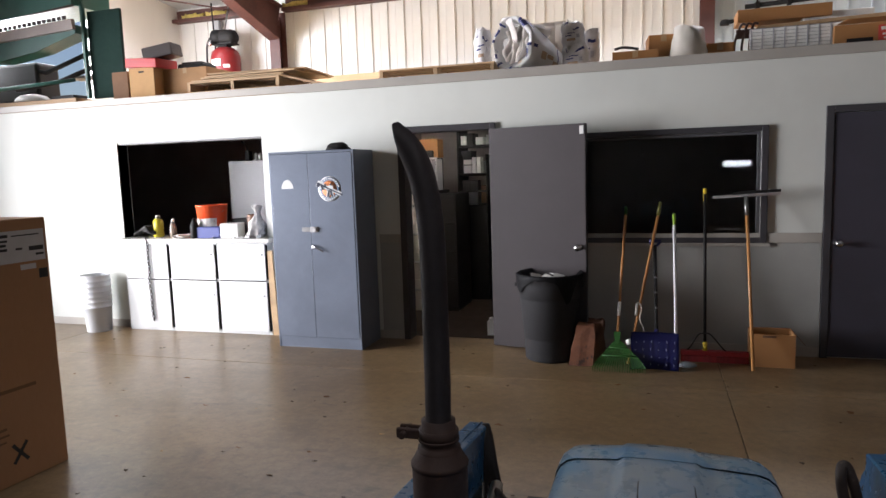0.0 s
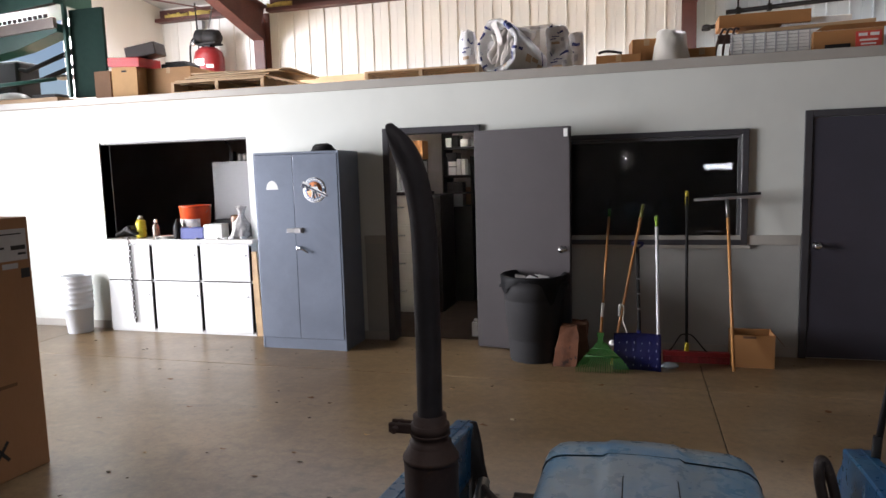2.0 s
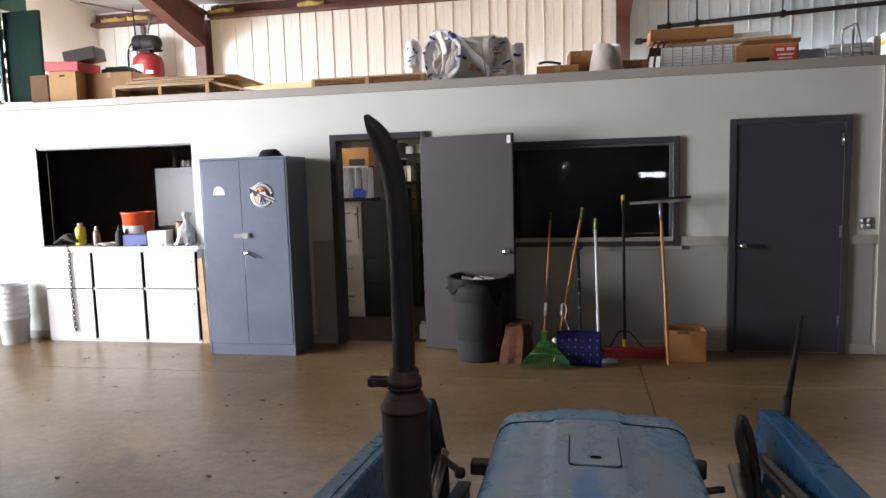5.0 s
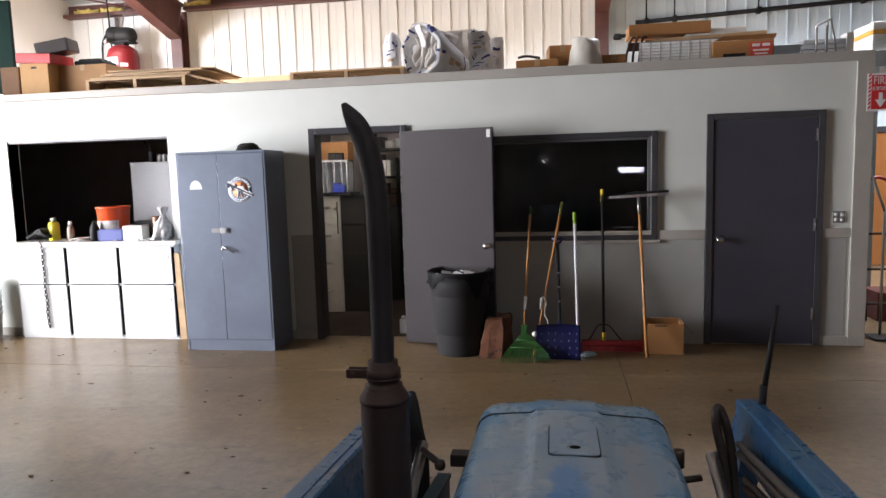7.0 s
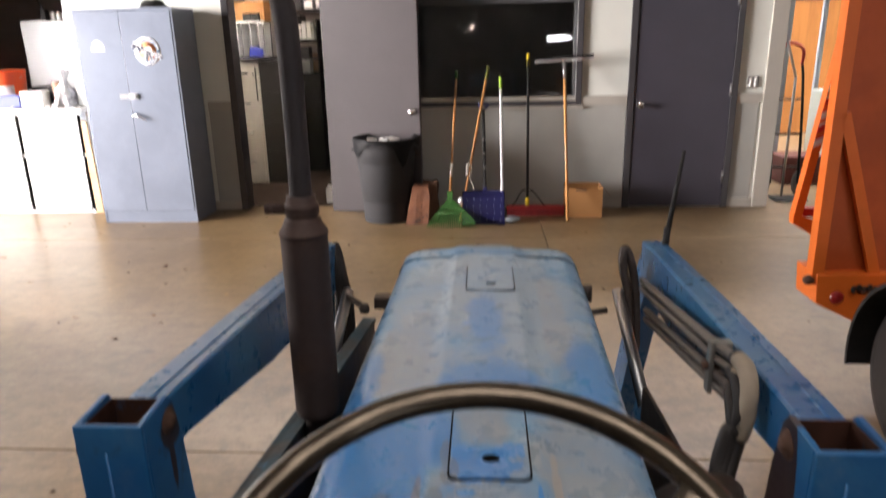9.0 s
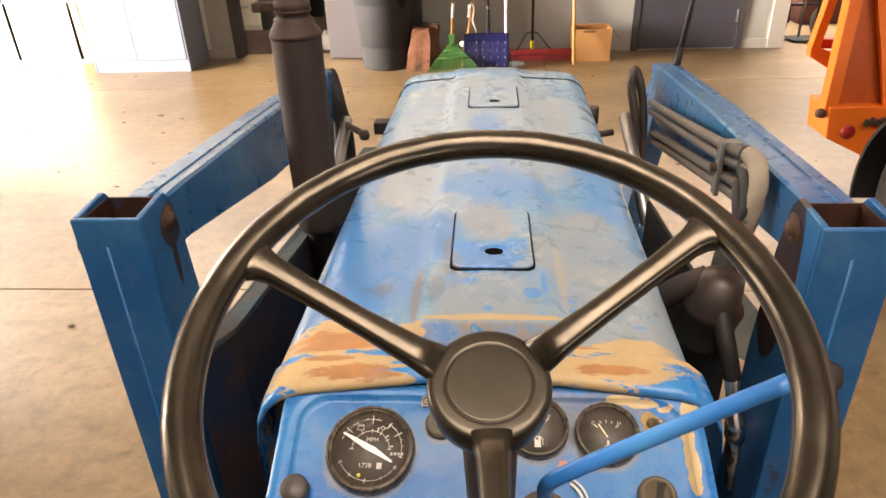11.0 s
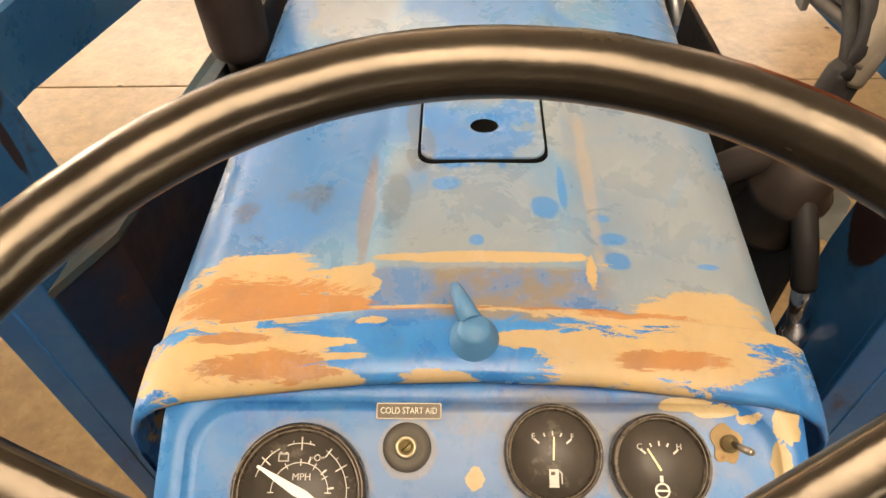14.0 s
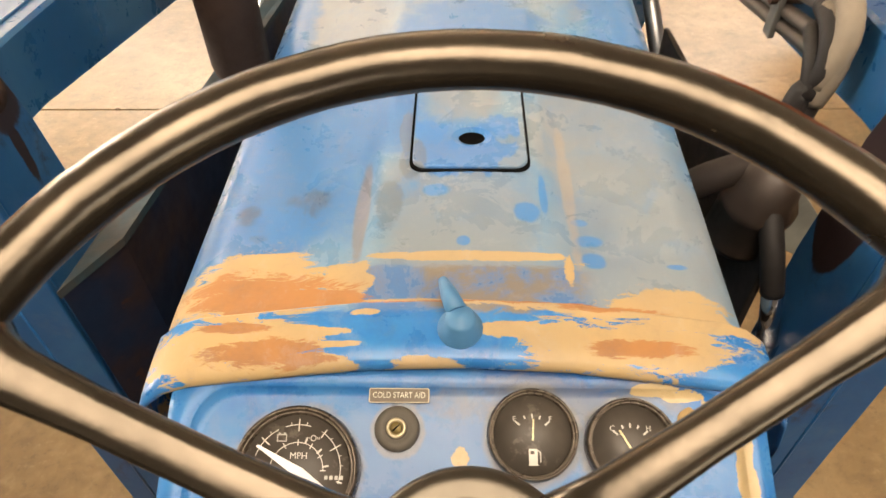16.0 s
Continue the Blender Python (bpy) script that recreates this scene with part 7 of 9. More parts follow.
# electrical outlet
ou = thing("wall_outlet", (2.918, WY, 1.155), "grey double outlet box with white receptacles", "outlet")
part("plate", box(B(), 2.868, 2.968, WY - 0.012, WY - 0.001, 1.103, 1.207, 0.003), surf("grey_outlet_plate", (0.20, 0.20, 0.20), 0.4), ou)
for dx in (-0.024, 0.024):
    for dz in (-0.022, 0.022):
        bm = B()
        lathe(bm, (2.918 + dx, WY - 0.012, 1.155 + dz), (0, -1, 0), ((0.0165, 0), (0.0165, 0.003), (0.0, 0.0035)), 16)
        part("receptacle", bm, WHITE, ou)

# tall carton near the camera's left
bx = thing("tall_carton", (-3.33, 2.55, 0), "tall closed cardboard carton with shipping label", "carton")
bt = about(-2.94, 2.82, 0, 0, 0, -4)
part("box_body", box(B(), -3.62, -2.94, 2.12, 2.82, 0.0, 1.485, 0.006, bt), surf("brown_cardboard_big", (0.40, 0.21, 0.100), 0.8, vary=0.12, big=2.2, fine=55, bump=0.1, stretch=(1, 1, 0.3)), bx)
fx = -2.94
part("shipping_label", box(B(), fx, fx + 0.0015, 2.50, 2.80, 1.24, 1.42, 0, bt), plain("white_label_paper", (0.62, 0.61, 0.60)), bx, "white shipping label")
for y0, y1, z0, z1 in ((2.52, 2.58, 1.385, 1.402), (2.52, 2.575, 1.36, 1.372), (2.52, 2.565, 1.335, 1.35), (2.52, 2.57, 1.31, 1.325), (2.60, 2.77, 1.388, 1.395), (2.62, 2.66, 1.31, 1.322), (2.70, 2.79, 1.30, 1.325), (2.74, 2.79, 1.27, 1.283)):
    part("print_bar", box(B(), fx + 0.0016, fx + 0.0026, y0, y1, z0, z1, 0, bt), plain("black_print", (0.03, 0.03, 0.03)) if "black_print" not in bpy.data.materials else bpy.data.materials["black_print"], bx)
part("small_label", box(B(), fx, fx + 0.0015, 2.64, 2.735, 1.195, 1.225, 0, bt), bpy.data.materials["white_label_paper"], bx)
part("edge_mark", box(B(), fx, fx + 0.0015, 2.75, 2.805, 1.135, 1.19, 0, bt), bpy.data.materials["black_print"], bx)
part("tape_patch", box(B(), fx, fx + 0.0015, 2.38, 2.44, 1.28, 1.42, 0, bt), plain("pale_tape", (0.5, 0.4, 0.33)), bx)
for y0, y1, z0, z1 in ((2.42, 2.66, 0.525, 0.545), (2.30, 2.46, 0.32, 0.335), (2.30, 2.47, 0.285, 0.297), (2.30, 2.45, 0.25, 0.26)):
    part("print_bar", box(B(), fx, fx + 0.001, y0, y1, z0, z1, 0, bt), CARD_DARK, bx)
bm = B()
for a in (38, -38):
    box(bm, fx, fx + 0.001, 2.515, 2.535, 0.10, 0.24, 0, bt @ about(fx, 2.525, 0.17, a, 0, 0))
part("crossed_mark", bm, bpy.data.materials["black_print"], bx, "black crossed mark")

# leaves and scraps on the floor
rng = random.Random(5)
scraps = [(-2.70, 3.83), (-2.29, 3.85), (-1.53, 3.24), (-2.05, 3.69), (-0.9, 4.6), (-3.3, 4.4), (-1.9, 4.2), (-2.6, 4.9), (-1.2, 3.6), (0.4, 4.4), (-3.9, 4.9), (-0.5, 3.9), (-1.6, 2.9), (-2.2, 2.4), (-0.8, 2.8), (0.2, 4.9), (1.7, 4.6), (2.3, 4.9), (-4.4, 4.3), (-3.2, 3.5), (-0.4, 3.2), (1.5, 3.4), (-1.1, 1.9), (-1.7, 1.6), (2.0, 3.9), (-2.9, 5.1), (-1.4, 5.0), (-2.0, 3.2), (-2.45, 3.05), (-3.6, 4.0)]
for x, y in scraps:
    bm = B()
    s = rng.uniform(0.012, 0.034)
    n = 7
    ring = []
    for k in range(n):
        a = 2 * math.pi * k / n
        r = s * rng.uniform(0.5, 1.15)
        ring.append(bm.verts.new((x + r * math.cos(a), y + 0.6 * r * math.sin(a), 0.003 + rng.uniform(0, 0.35) * s)))
    top = bm.verts.new((x, y, 0.002 + 0.25 * s))
    for k in range(n):
        bm.faces.new((ring[k], ring[(k + 1) % n], top))
    bmesh.ops.solidify(bm, geom=bm.faces[:], thickness=0.001)
    solid("dry_leaf", bm, CARD_DARK if rng.random() < 0.7 else PINE, "dry brown leaf scrap on the concrete floor", "leaf", group="leaf scraps on the floor")

# ---------------------------------------------------------------- storage deck over the office
DZ = TOP + 0.056


def carton(name, x0, x1, y0, y1, z0, z1, label, material=None, turn=0, tape=True):
    t = thing(name, ((x0 + x1) / 2, (y0 + y1) / 2, z0), label, "box")
    tm = about((x0 + x1) / 2, (y0 + y1) / 2, z0, 0, 0, turn)
    part("box_body", box(B(), x0, x1, y0, y1, z0, z1, 0.004, tm), material or CARD, t)
    if tape:
        part("tape", box(B(), (x0 + x1) / 2 - 0.025, (x0 + x1) / 2 + 0.025, y0 - 0.0015, y1 + 0.0015, z1 - 0.06, z1 + 0.0015, 0, tm), surf("packing_tape_" + name, (0.40, 0.26, 0.13), 0.35), t)
    return t


def pallet(x0, x1, y0, z0, label, decks=1, w=0.8):
    """Wooden pallet: bottom boards, three bearers, top boards."""
    t = thing("wooden_pallet", ((x0 + x1) / 2, y0 + w / 2, z0), label, "pallet", "pallets on the deck")
    for k in range(3):
        x = x0 + (x1 - x0 - 0.04) * k / 2
        part("bearer", box(B(), x, x + 0.04, y0, y0 + w, z0 + 0.018, z0 + 0.105, 0.003), PINE, t)
    for k in range(3):
        y = y0 + (w - 0.09) * k / 2
        part("bottom_board", box(B(), x0, x1, y, y + 0.09, z0, z0 + 0.0175, 0.002), PINE, t)
    for k in range(6):
        y = y0 + (w - 0.09) * k / 5
        part("top_board", box(B(), x0, x1, y, y + 0.09, z0 + 0.1055, z0 + 0.123, 0.002), PINE, t)
    return t


# bankers box with a red lid, and the long box behind it
t = carton("archive_box", -5.29, -4.95, 6.30, 6.62, DZ, 2.945, "tan cardboard archive box under a red lid", surf("tan_cardboard", (0.50, 0.29, 0.115), 0.75, vary=0.12, big=3, fine=40), tape=False)
part("hand_hole", box(B(), -5.155, -5.085, 6.298, 6.3015, 2.885, 2.905), BLACK, t)
bm = B()
box(bm, -5.31, -4.90, 6.27, 6.66, 2.946, 3.05, 0.008, about(-5.1, 6.45, 2.95, 2, 3, 2))
solid("red_tray", bm, surf("red_plastic", (0.52, 0.018, 0.020), 0.42, vary=0.15), "red plastic tray upturned on the archive box", "tray")
carton("long_carton", -4.94, -4.36, 6.45, 6.95, DZ, 2.925, "brown cardboard carton beside the archive box", surf("brown_cardboard_deck", (0.36, 0.20, 0.085), 0.8, vary=0.15, big=3, fine=40))
bm = B()
box(bm, -5.13, -4.76, 6.36, 6.60, 3.052, 3.19, 0.012, about(-4.95, 6.48, 3.05, 0, -9, 8))
t = solid("black_case", bm, surf("dark_brown_case", (0.045, 0.032, 0.028), 0.45, vary=0.3), "dark tool case tilted on the red lid", "case")
bm = B()
box(bm, -4.80, -4.46, 6.52, 6.80, 2.926, 2.985, 0.02)
box(bm, -4.76, -4.50, 6.55, 6.77, 2.985, 3.005, 0.006)
solid("black_tray", bm, BLACK, "black plastic tool tray on the carton", "tray")
bm = B()
box(bm, -5.55, -5.33, 6.32, 6.52, DZ, 2.92, 0.004)
solid("dark_carton", bm, CARD_DARK, "dark brown carton on the deck", "box")
# pallets and boards
pallet(-4.44, -3.30, 6.20, DZ + 0.040, "wooden pallet with plywood sheets on it")
bm = B()
for x in (-4.4, -3.9, -3.4):
    box(bm, x, x + 0.09, 6.22, 6.98, DZ + 0.001, DZ + 0.039)
solid("timber_blocking", bm, PINE, "timber strips under the pallet", "timber")
for k, (x0, x1, dz, rot) in enumerate(((-4.40, -3.30, 0.0, 1), (-4.28, -3.28, 0.016, 3), (-4.22, -3.10, 0.032, -2), (-4.20, -3.05, 0.048, 4))):
    bm = B()
    box(bm, x0, x1, 6.22, 7.02, DZ + 0.166 + dz * 1.3, DZ + 0.180 + dz * 1.3, 0.001, about(-3.8, 6.6, 0, 0, 0, rot))
    solid("plywood_sheet", bm, PINE, "loose plywood sheet stacked on the pallet", "board", group="plywood sheets")
for k in range(4):
    bm = B()
    box(bm, -3.32, -2.80, 6.24 + 0.16 * k, 6.34 + 0.16 * k, DZ + 0.165, DZ + 0.185, 0.002, about(-3.32, 6.3, DZ + 0.185, 0, 15 - k, 0))
    solid("loose_board", bm, PINE, "loose pine board sloping off the pallet", "board", group="loose boards")
pallet(-2.15, -0.98, 6.16, DZ + 0.001, "wooden pallet on the deck edge")
bm = B()
box(bm, -5.9, -1.0, Y1 - 0.45, Y1 - 0.40, 3.12, 3.36, 0.004)
box(bm, -5.9, -5.84, Y1 - 0.40, Y1 - 0.34, DZ, 3.36)
box(bm, -1.06, -1.0, Y1 - 0.40, Y1 - 0.34, DZ, 3.36)
solid("plywood_partition", bm, PINE, "low plywood partition along the back wall", "partition")

# big rolled bag and small bags
BAGW = surf("white_woven_bag", (0.80, 0.79, 0.78), 0.55, vary=0.2, big=6, fine=40, bump=0.5, bump_d=0.008, spots=(0.60, 0.60, 0.64), spot_amount=0.62)
BAGB = plain("blue_bag_print", (0.035, 0.045, 0.17), 0.5)

BAGT = plain("tan_bag_print", (0.50, 0.36, 0.24), 0.5)


def rolled_sack(c, yaw, label):
    """A big woven sack rolled up loosely: a tapering bundle with a turned-in mouth and folded sheets inside."""
    t = thing("rolled_sack", c, label, "bag")
    m = Matrix.Translation(c) @ pose(0, 0, 0, 0, 0, yaw)
    mouth, tip, length = 0.258, 0.092, 0.70

    def skin(a, u, off=0.0):
        """Point on the bundle: u below 0 is the turned-in lip, 0 to 1 runs along the outside."""
        s = max(u, 0.0)
        r = mouth + (tip - mouth) * s ** 1.15
        r *= 1 + 0.030 * math.sin(3 * a + 2.0 + 2 * s) + 0.018 * math.sin(7 * a + 6 * s) + 0.05 * noise.noise(Vector((1.8 * math.cos(a), 1.8 * math.sin(a), 5 * s)))
        y = length * s + 0.035 * noise.noise(Vector((2 * math.cos(a), 2 * math.sin(a), 7.0))) * (1 - s)
        base = mouth + (tip - mouth) * s ** 1.15
        if u < 0:
            q = -u
            wide = 0.36 + 0.12 * math.cos(a + 0.5) + 0.10 * noise.noise(Vector((2.5 * math.cos(a), 2.5 * math.sin(a), 3.0)))
            r *= 1 - wide * q
            y += 0.10 * q * q - 0.018 * math.sin(math.pi * min(1.0, q * 1.5)) + 0.02 * math.sin(6 * a) * q - off
        else:
            r += off
        flat = 0.97 + 0.05 * s
        z = base * 0.99 + r * math.sin(a) * flat
        return m @ Vector((r * (1.0 + 0.10 * s) * math.cos(a), y, max(z, 0.004)))

    bm = B()
    us = [-1, -0.8, -0.6, -0.42, -0.26, -0.13, -0.05, 0, 0.03, 0.08] + [0.08 + 0.92 * k / 13 for k in range(1, 14)]
    rings(bm, [[skin(2 * math.pi * j / 72, u) for j in range(72)] for u in us], close_ends=False)
    bmesh.ops.solidify(bm, geom=bm.faces[:], thickness=0.006)
    part("sack", bm, BAGP, t)
    # folded sheets standing inside the mouth, toned darker for the shade there
    for k, (x0, tilt, deep) in enumerate(((-0.125, 14, 0.05), (-0.078, 20, 0.075), (-0.030, 17, 0.055), (0.022, 24, 0.09), (0.068, 15, 0.06), (0.108, 19, 0.10))):
        bm = B()
        rows = []
        for i in range(15):
            q = i / 14 * 2 - 1
            rad = 0.85 * math.sqrt(max(0.0, 0.185 ** 2 - x0 ** 2)) + 0.02
            zz = q * rad
            xx = x0 + zz * math.tan(radians(tilt)) + 0.010 * math.sin(5 * q + k) + 0.012 * noise.noise(Vector((k * 3.1, 3 * q, 0)))
            yy = deep + 0.022 * math.sin(4 * q + 2 * k)
            rows.append([m @ Vector((xx + dx, yy + dy, mouth + zz)) for dx, dy in ((-0.006, 0.26), (-0.013, 0.10), (-0.014, 0.02), (-0.004, -0.004), (0.008, 0.0), (0.015, 0.03), (0.012, 0.12), (0.004, 0.26))])
        rings(bm, rows)
        part("folded_sheet", bm, BAGIN, t)
    bm = B()
    rings(bm, [[m @ Vector((-0.02 + 0.055 * q + (0.036 - 0.006 * q) * math.cos(b) * (1 + 0.12 * math.sin(3 * b + 5 * q)), -0.015 + 0.05 * q, mouth + 0.20 - 0.19 * q + 0.030 * math.sin(b) + 0.02 * math.sin(4 * q))) for b in (2 * math.pi * j / 16 for j in range(16))] for q in (0.0, 0.12, 0.3, 0.5, 0.7, 0.85)])
    part("loose_corner", bm, BAGIN, t)
    # printed bars and panels on the lip and along the outside
    for a0, u0, da, du, mat in ((-12, -0.62, 5, 0.60, BAGB), (8, -0.75, 22, 0.30, BAGG), (-36, -0.66, 16, 0.10, BAGB), (-36, -0.48, 15, 0.10, BAGB), (-38, -0.30, 15, 0.10, BAGB), (-64, -0.5, 10, 0.25, BAGT),
                                (38, -0.34, 13, 0.30, BAGB), (55, -0.72, 5, 0.60, BAGB), (30, 0.02, 17, 0.06, BAGB), (52, 0.02, 4, 0.10, BAGB), (136, -0.40, 15, 0.36, BAGB), (120, -0.72, 5, 0.5, BAGB), (162, -0.5, 5, 0.45, BAGB),
                                (196, -0.45, 9, 0.12, BAGB), (222, -0.6, 6, 0.5, BAGB), (262, -0.5, 7, 0.4, BAGB), (250, -0.30, 8, 0.2, BAGT),
                                (-30, 0.22, 14, 0.10, BAGT), (-24, 0.36, 8, 0.12, BAGT), (-28, 0.62, 40, 0.022, BAGB), (-36, 0.52, 10, 0.10, BAGT), (34, 0.30, 4, 0.10, BAGB), (16, 0.80, 16, 0.03, BAGB), (44, 0.5, 6, 0.03, BAGB)):
        bm = B()
        g = [[bm.verts.new(skin(radians(a0 + 1.25 * da * j / 5), u0 + 1.2 * du * i / 5, 0.008)) for j in range(6)] for i in range(6)]
        for i in range(5):
            for j in range(5):
                bm.faces.new((g[i][j], g[i][j + 1], g[i + 1][j + 1], g[i + 1][j])).smooth = True
        part("print", bm, mat, t)
    bm = B()
    rings(bm, [[m @ (m.inverted() @ skin(2 * math.pi * j / 36, 1.0) ).lerp(Vector((0, length + 0.03, tip)), q) for j in range(36)] for q in (0.02, 0.35, 0.8)])
    part("sack_end", bm, BAGW, t)
    return t


BAGP = surf("white_printed_bag", (0.82, 0.81, 0.80), 0.5, vary=0.12, big=6, fine=26, bump=0.5, bump_d=0.008, spots=(0.45, 0.46, 0.55), spot_amount=0.62)
# fold colour is the bag's white, greyed for shade in the mouth
BAGIN = surf("shaded_bag_fold_white", (0.60, 0.555, 0.51), 0.6, vary=0.15, big=9, fine=40, bump=0.4, bump_d=0.006)
BAGG = plain("grey_bag_print", (0.50, 0.50, 0.52), 0.5)
rolled_sack((-0.80, 6.13, DZ + 0.006), -33, "large white woven sack rolled up, with blue print")


def small_sack(x, y, z, w, h, label, seed=0.0, lean=0.0):
    """A slack printed sack: dented sides, flattened, a ragged gathered top."""
    t = thing("small_sack", (x, y, z), label, "bag", "small sacks")

    def skin(a, q, off=0.0):
        wide = (1 - 0.16 * (1 - min(1.0, q / 0.12)) ** 2) * (1 - 0.22 * max(0.0, q - 0.72) / 0.28)
        f = 1 + 0.20 * noise.noise(Vector((1.6 * math.cos(a) + seed, 1.6 * math.sin(a), 3.2 * q))) + 0.13 * noise.noise(Vector((4 * math.cos(a), 4 * math.sin(a) + seed, 8 * q)))
        thin = 0.085 * (1 - 0.45 * q)
        top = 0.07 * noise.noise(Vector((3 * math.cos(a) + seed, 3 * math.sin(a), 9))) * max(0.0, q - 0.5) * 2
        return Vector((x + lean * q + (w / 2 * wide * f + off) * math.cos(a), y + (thin * f + off) * math.sin(a), z + h * q + top))

    bm = B()
    rings(bm, [[skin(2 * math.pi * j / 40, q) for j in range(40)] for q in (0.0, 0.04, 0.1, 0.18, 0.26, 0.34, 0.42, 0.5, 0.58, 0.66, 0.74, 0.82, 0.89, 0.95, 1.0)])
    part("sack", bm, BAGW, t)
    for a0, da, q0, dq, mat, name in ((232, 34, 0.40, 0.045, BAGB, "blue_print"), (246, 40, 0.52, 0.035, BAGB, "blue_print"), (275, 34, 0.70, 0.075, BAGB, "blue_print"), (226, 22, 0.83, 0.055, BAGB, "blue_print"),
                                      (240, 44, 0.20, 0.10, BAGT, "tan_print"), (290, 16, 0.33, 0.16, BAGG, "grey_print")):
        bm = B()
        g = [[bm.verts.new(skin(radians(a0 + da * j / 5), q0 + dq * i / 3 + 0.02 * j / 5, 0.006)) for j in range(6)] for i in range(4)]
        for i in range(3):
            for j in range(5):
                bm.faces.new((g[i][j], g[i][j + 1], g[i + 1][j + 1], g[i + 1][j])).smooth = True
        part(name, bm, mat, t)


small_sack(-1.14, 6.40, DZ + 0.125, 0.17, 0.33, "white printed sack standing on the pallet", 1.0)
small_sack(-0.24, 6.30, DZ, 0.24, 0.23, "white printed sack on the deck edge", 4.0)
small_sack(-0.25, 6.33, DZ + 0.22, 0.20, 0.215, "white printed sack stacked on another", 7.0, -0.02)
small_sack(-0.17, 6.52, DZ, 0.24, 0.38, "white printed sack leaning behind", 11.0, 0.03)


def pail(x, y, z, r, h, label, material, upside=False):
    t = thing("plastic_pail", (x, y, z), label, "pail", "pails on the deck")
    bm = B()
    pr = [(r * 0.85, 0.0), (r * 0.87, 0.006), (r * 0.97, h * 0.86), (r * 1.03, h * 0.88), (r * 1.03, h * 0.92), (r * 0.98, h * 0.93), (r, h), (r * 0.95, h), (r * 0.82, 0.012), (0, 0.012)]
    if upside:
        pr = [(r * 1.0, 0.0), (r * 1.02, 0.01), (r * 0.98, 0.05), (r * 0.75, h * 0.93), (r * 0.68, h * 0.985), (r * 0.55, h), (0, h)]
    if upside:
        pr = [(pr[i][0] + (pr[i + 1][0] - pr[i][0]) * k / 5, pr[i][1] + (pr[i + 1][1] - pr[i][1]) * k / 5) for i in range(len(pr) - 1) for k in range(5)] + [pr[-1]]
    lathe(bm, (x, y, z), (0, 0, 1), pr, 56 if upside else 28)
    if upside:
        for v in bm.verts:
            a, q = math.atan2(v.co.y - y, v.co.x - x), (v.co.z - z) / h
            f = 1 + q * (0.05 * math.sin(5 * a + 9 * q) + 0.035 * math.sin(11 * a - 14 * q + 1) + 0.02 * math.sin(23 * a + 31 * q))
            v.co = Vector((x + (v.co.x - x) * f, y + (v.co.y - y) * f, v.co.z + (0.02 * math.sin(2 * a) * q if q > 0.3 else 0)))
    part("body", bm, material, t)


CREAM = surf("cream_plastic", (0.66, 0.60, 0.52), 0.45, vary=0.12)
pail(-0.58, 6.75, DZ + 0.16, 0.15, 0.36, "cream plastic pail behind the sacks", CREAM)
pail(-0.42, 6.80, DZ + 0.16, 0.16, 0.37, "cream plastic pail behind the sacks", CREAM)
bm = B()
box(bm, -0.85, -0.15, 6.62, 6.98, DZ, DZ + 0.158, 0.004)
solid("flat_carton", bm, CARD, "flat cardboard carton under the pails", "box")
pail(0.755, 6.30, DZ, 0.165, 0.30, "whitish translucent tub standing upside down", surf("milky_plastic", (0.52, 0.49, 0.43), 0.4, vary=0.1), True)
carton("flat_box", 0.10, 0.50, 6.25, 6.60, DZ, DZ + 0.13, "open brown cardboard tray")
bm = B()
tube(bm, curve_pts(((0.12, 6.24, DZ + 0.15), (0.20, 6.24, DZ + 0.165), (0.33, 6.24, DZ + 0.14)), 4), 0.012, 8)
solid("black_strap", bm, BLACK, "black strap over the cardboard tray", "strap")
carton("deck_carton", 0.40, 0.66, 6.36, 6.66, DZ, DZ + 0.27, "brown carton with a torn flap", turn=6)
carton("deck_carton", 0.90, 1.13, 6.28, 6.55, DZ, DZ + 0.145, "small brown carton on the deck")
# dark chair frame folded on the deck
fc = thing("folded_chair", (1.2, 6.4, DZ), "dark folded metal chair lying on the deck", "chair")
for k in range(3):
    bm = B()
    tube(bm, curve_pts(((1.13 + 0.06 * k, 6.32, DZ + 0.012), (1.14 + 0.06 * k, 6.33, DZ + 0.15), (1.19 + 0.05 * k, 6.36, DZ + 0.29), (1.23 + 0.05 * k, 6.40, DZ + 0.30)), 5), 0.011, 8)
    part("frame_tube", bm, surf("dark_brown_tube", (0.06, 0.028, 0.022), 0.4) if k == 0 else bpy.data.materials["dark_brown_tube"], fc)
bm = B()
box(bm, 1.15, 1.30, 6.335, 6.35, DZ + 0.17, DZ + 0.25, 0.004)
part("seat", bm, bpy.data.materials["dark_brown_tube"], fc)
# white slatted panel
wg = thing("slatted_panel", (1.68, 6.30, DZ), "white slatted plastic panel standing on edge", "panel")
for k in range(8):
    z = DZ + 0.012 + k * 0.0285
    part("slat", box(B(), 1.255, 2.155, 6.300, 6.314, z, z + 0.024, 0.002), WHITE, wg)
part("backing", box(B(), 1.250, 2.160, 6.315, 6.325, DZ, DZ + 0.245, 0.002), plain("grey_backing", (0.25, 0.25, 0.26)), wg)
GREYRIB = plain("grey_rib", (0.40, 0.41, 0.43))
for k in range(11):
    x = 1.26 + 0.0878 * k
    part("rib", box(B(), x, x + 0.010, 6.296, 6.2995, DZ + 0.004, DZ + 0.24), GREYRIB, wg)
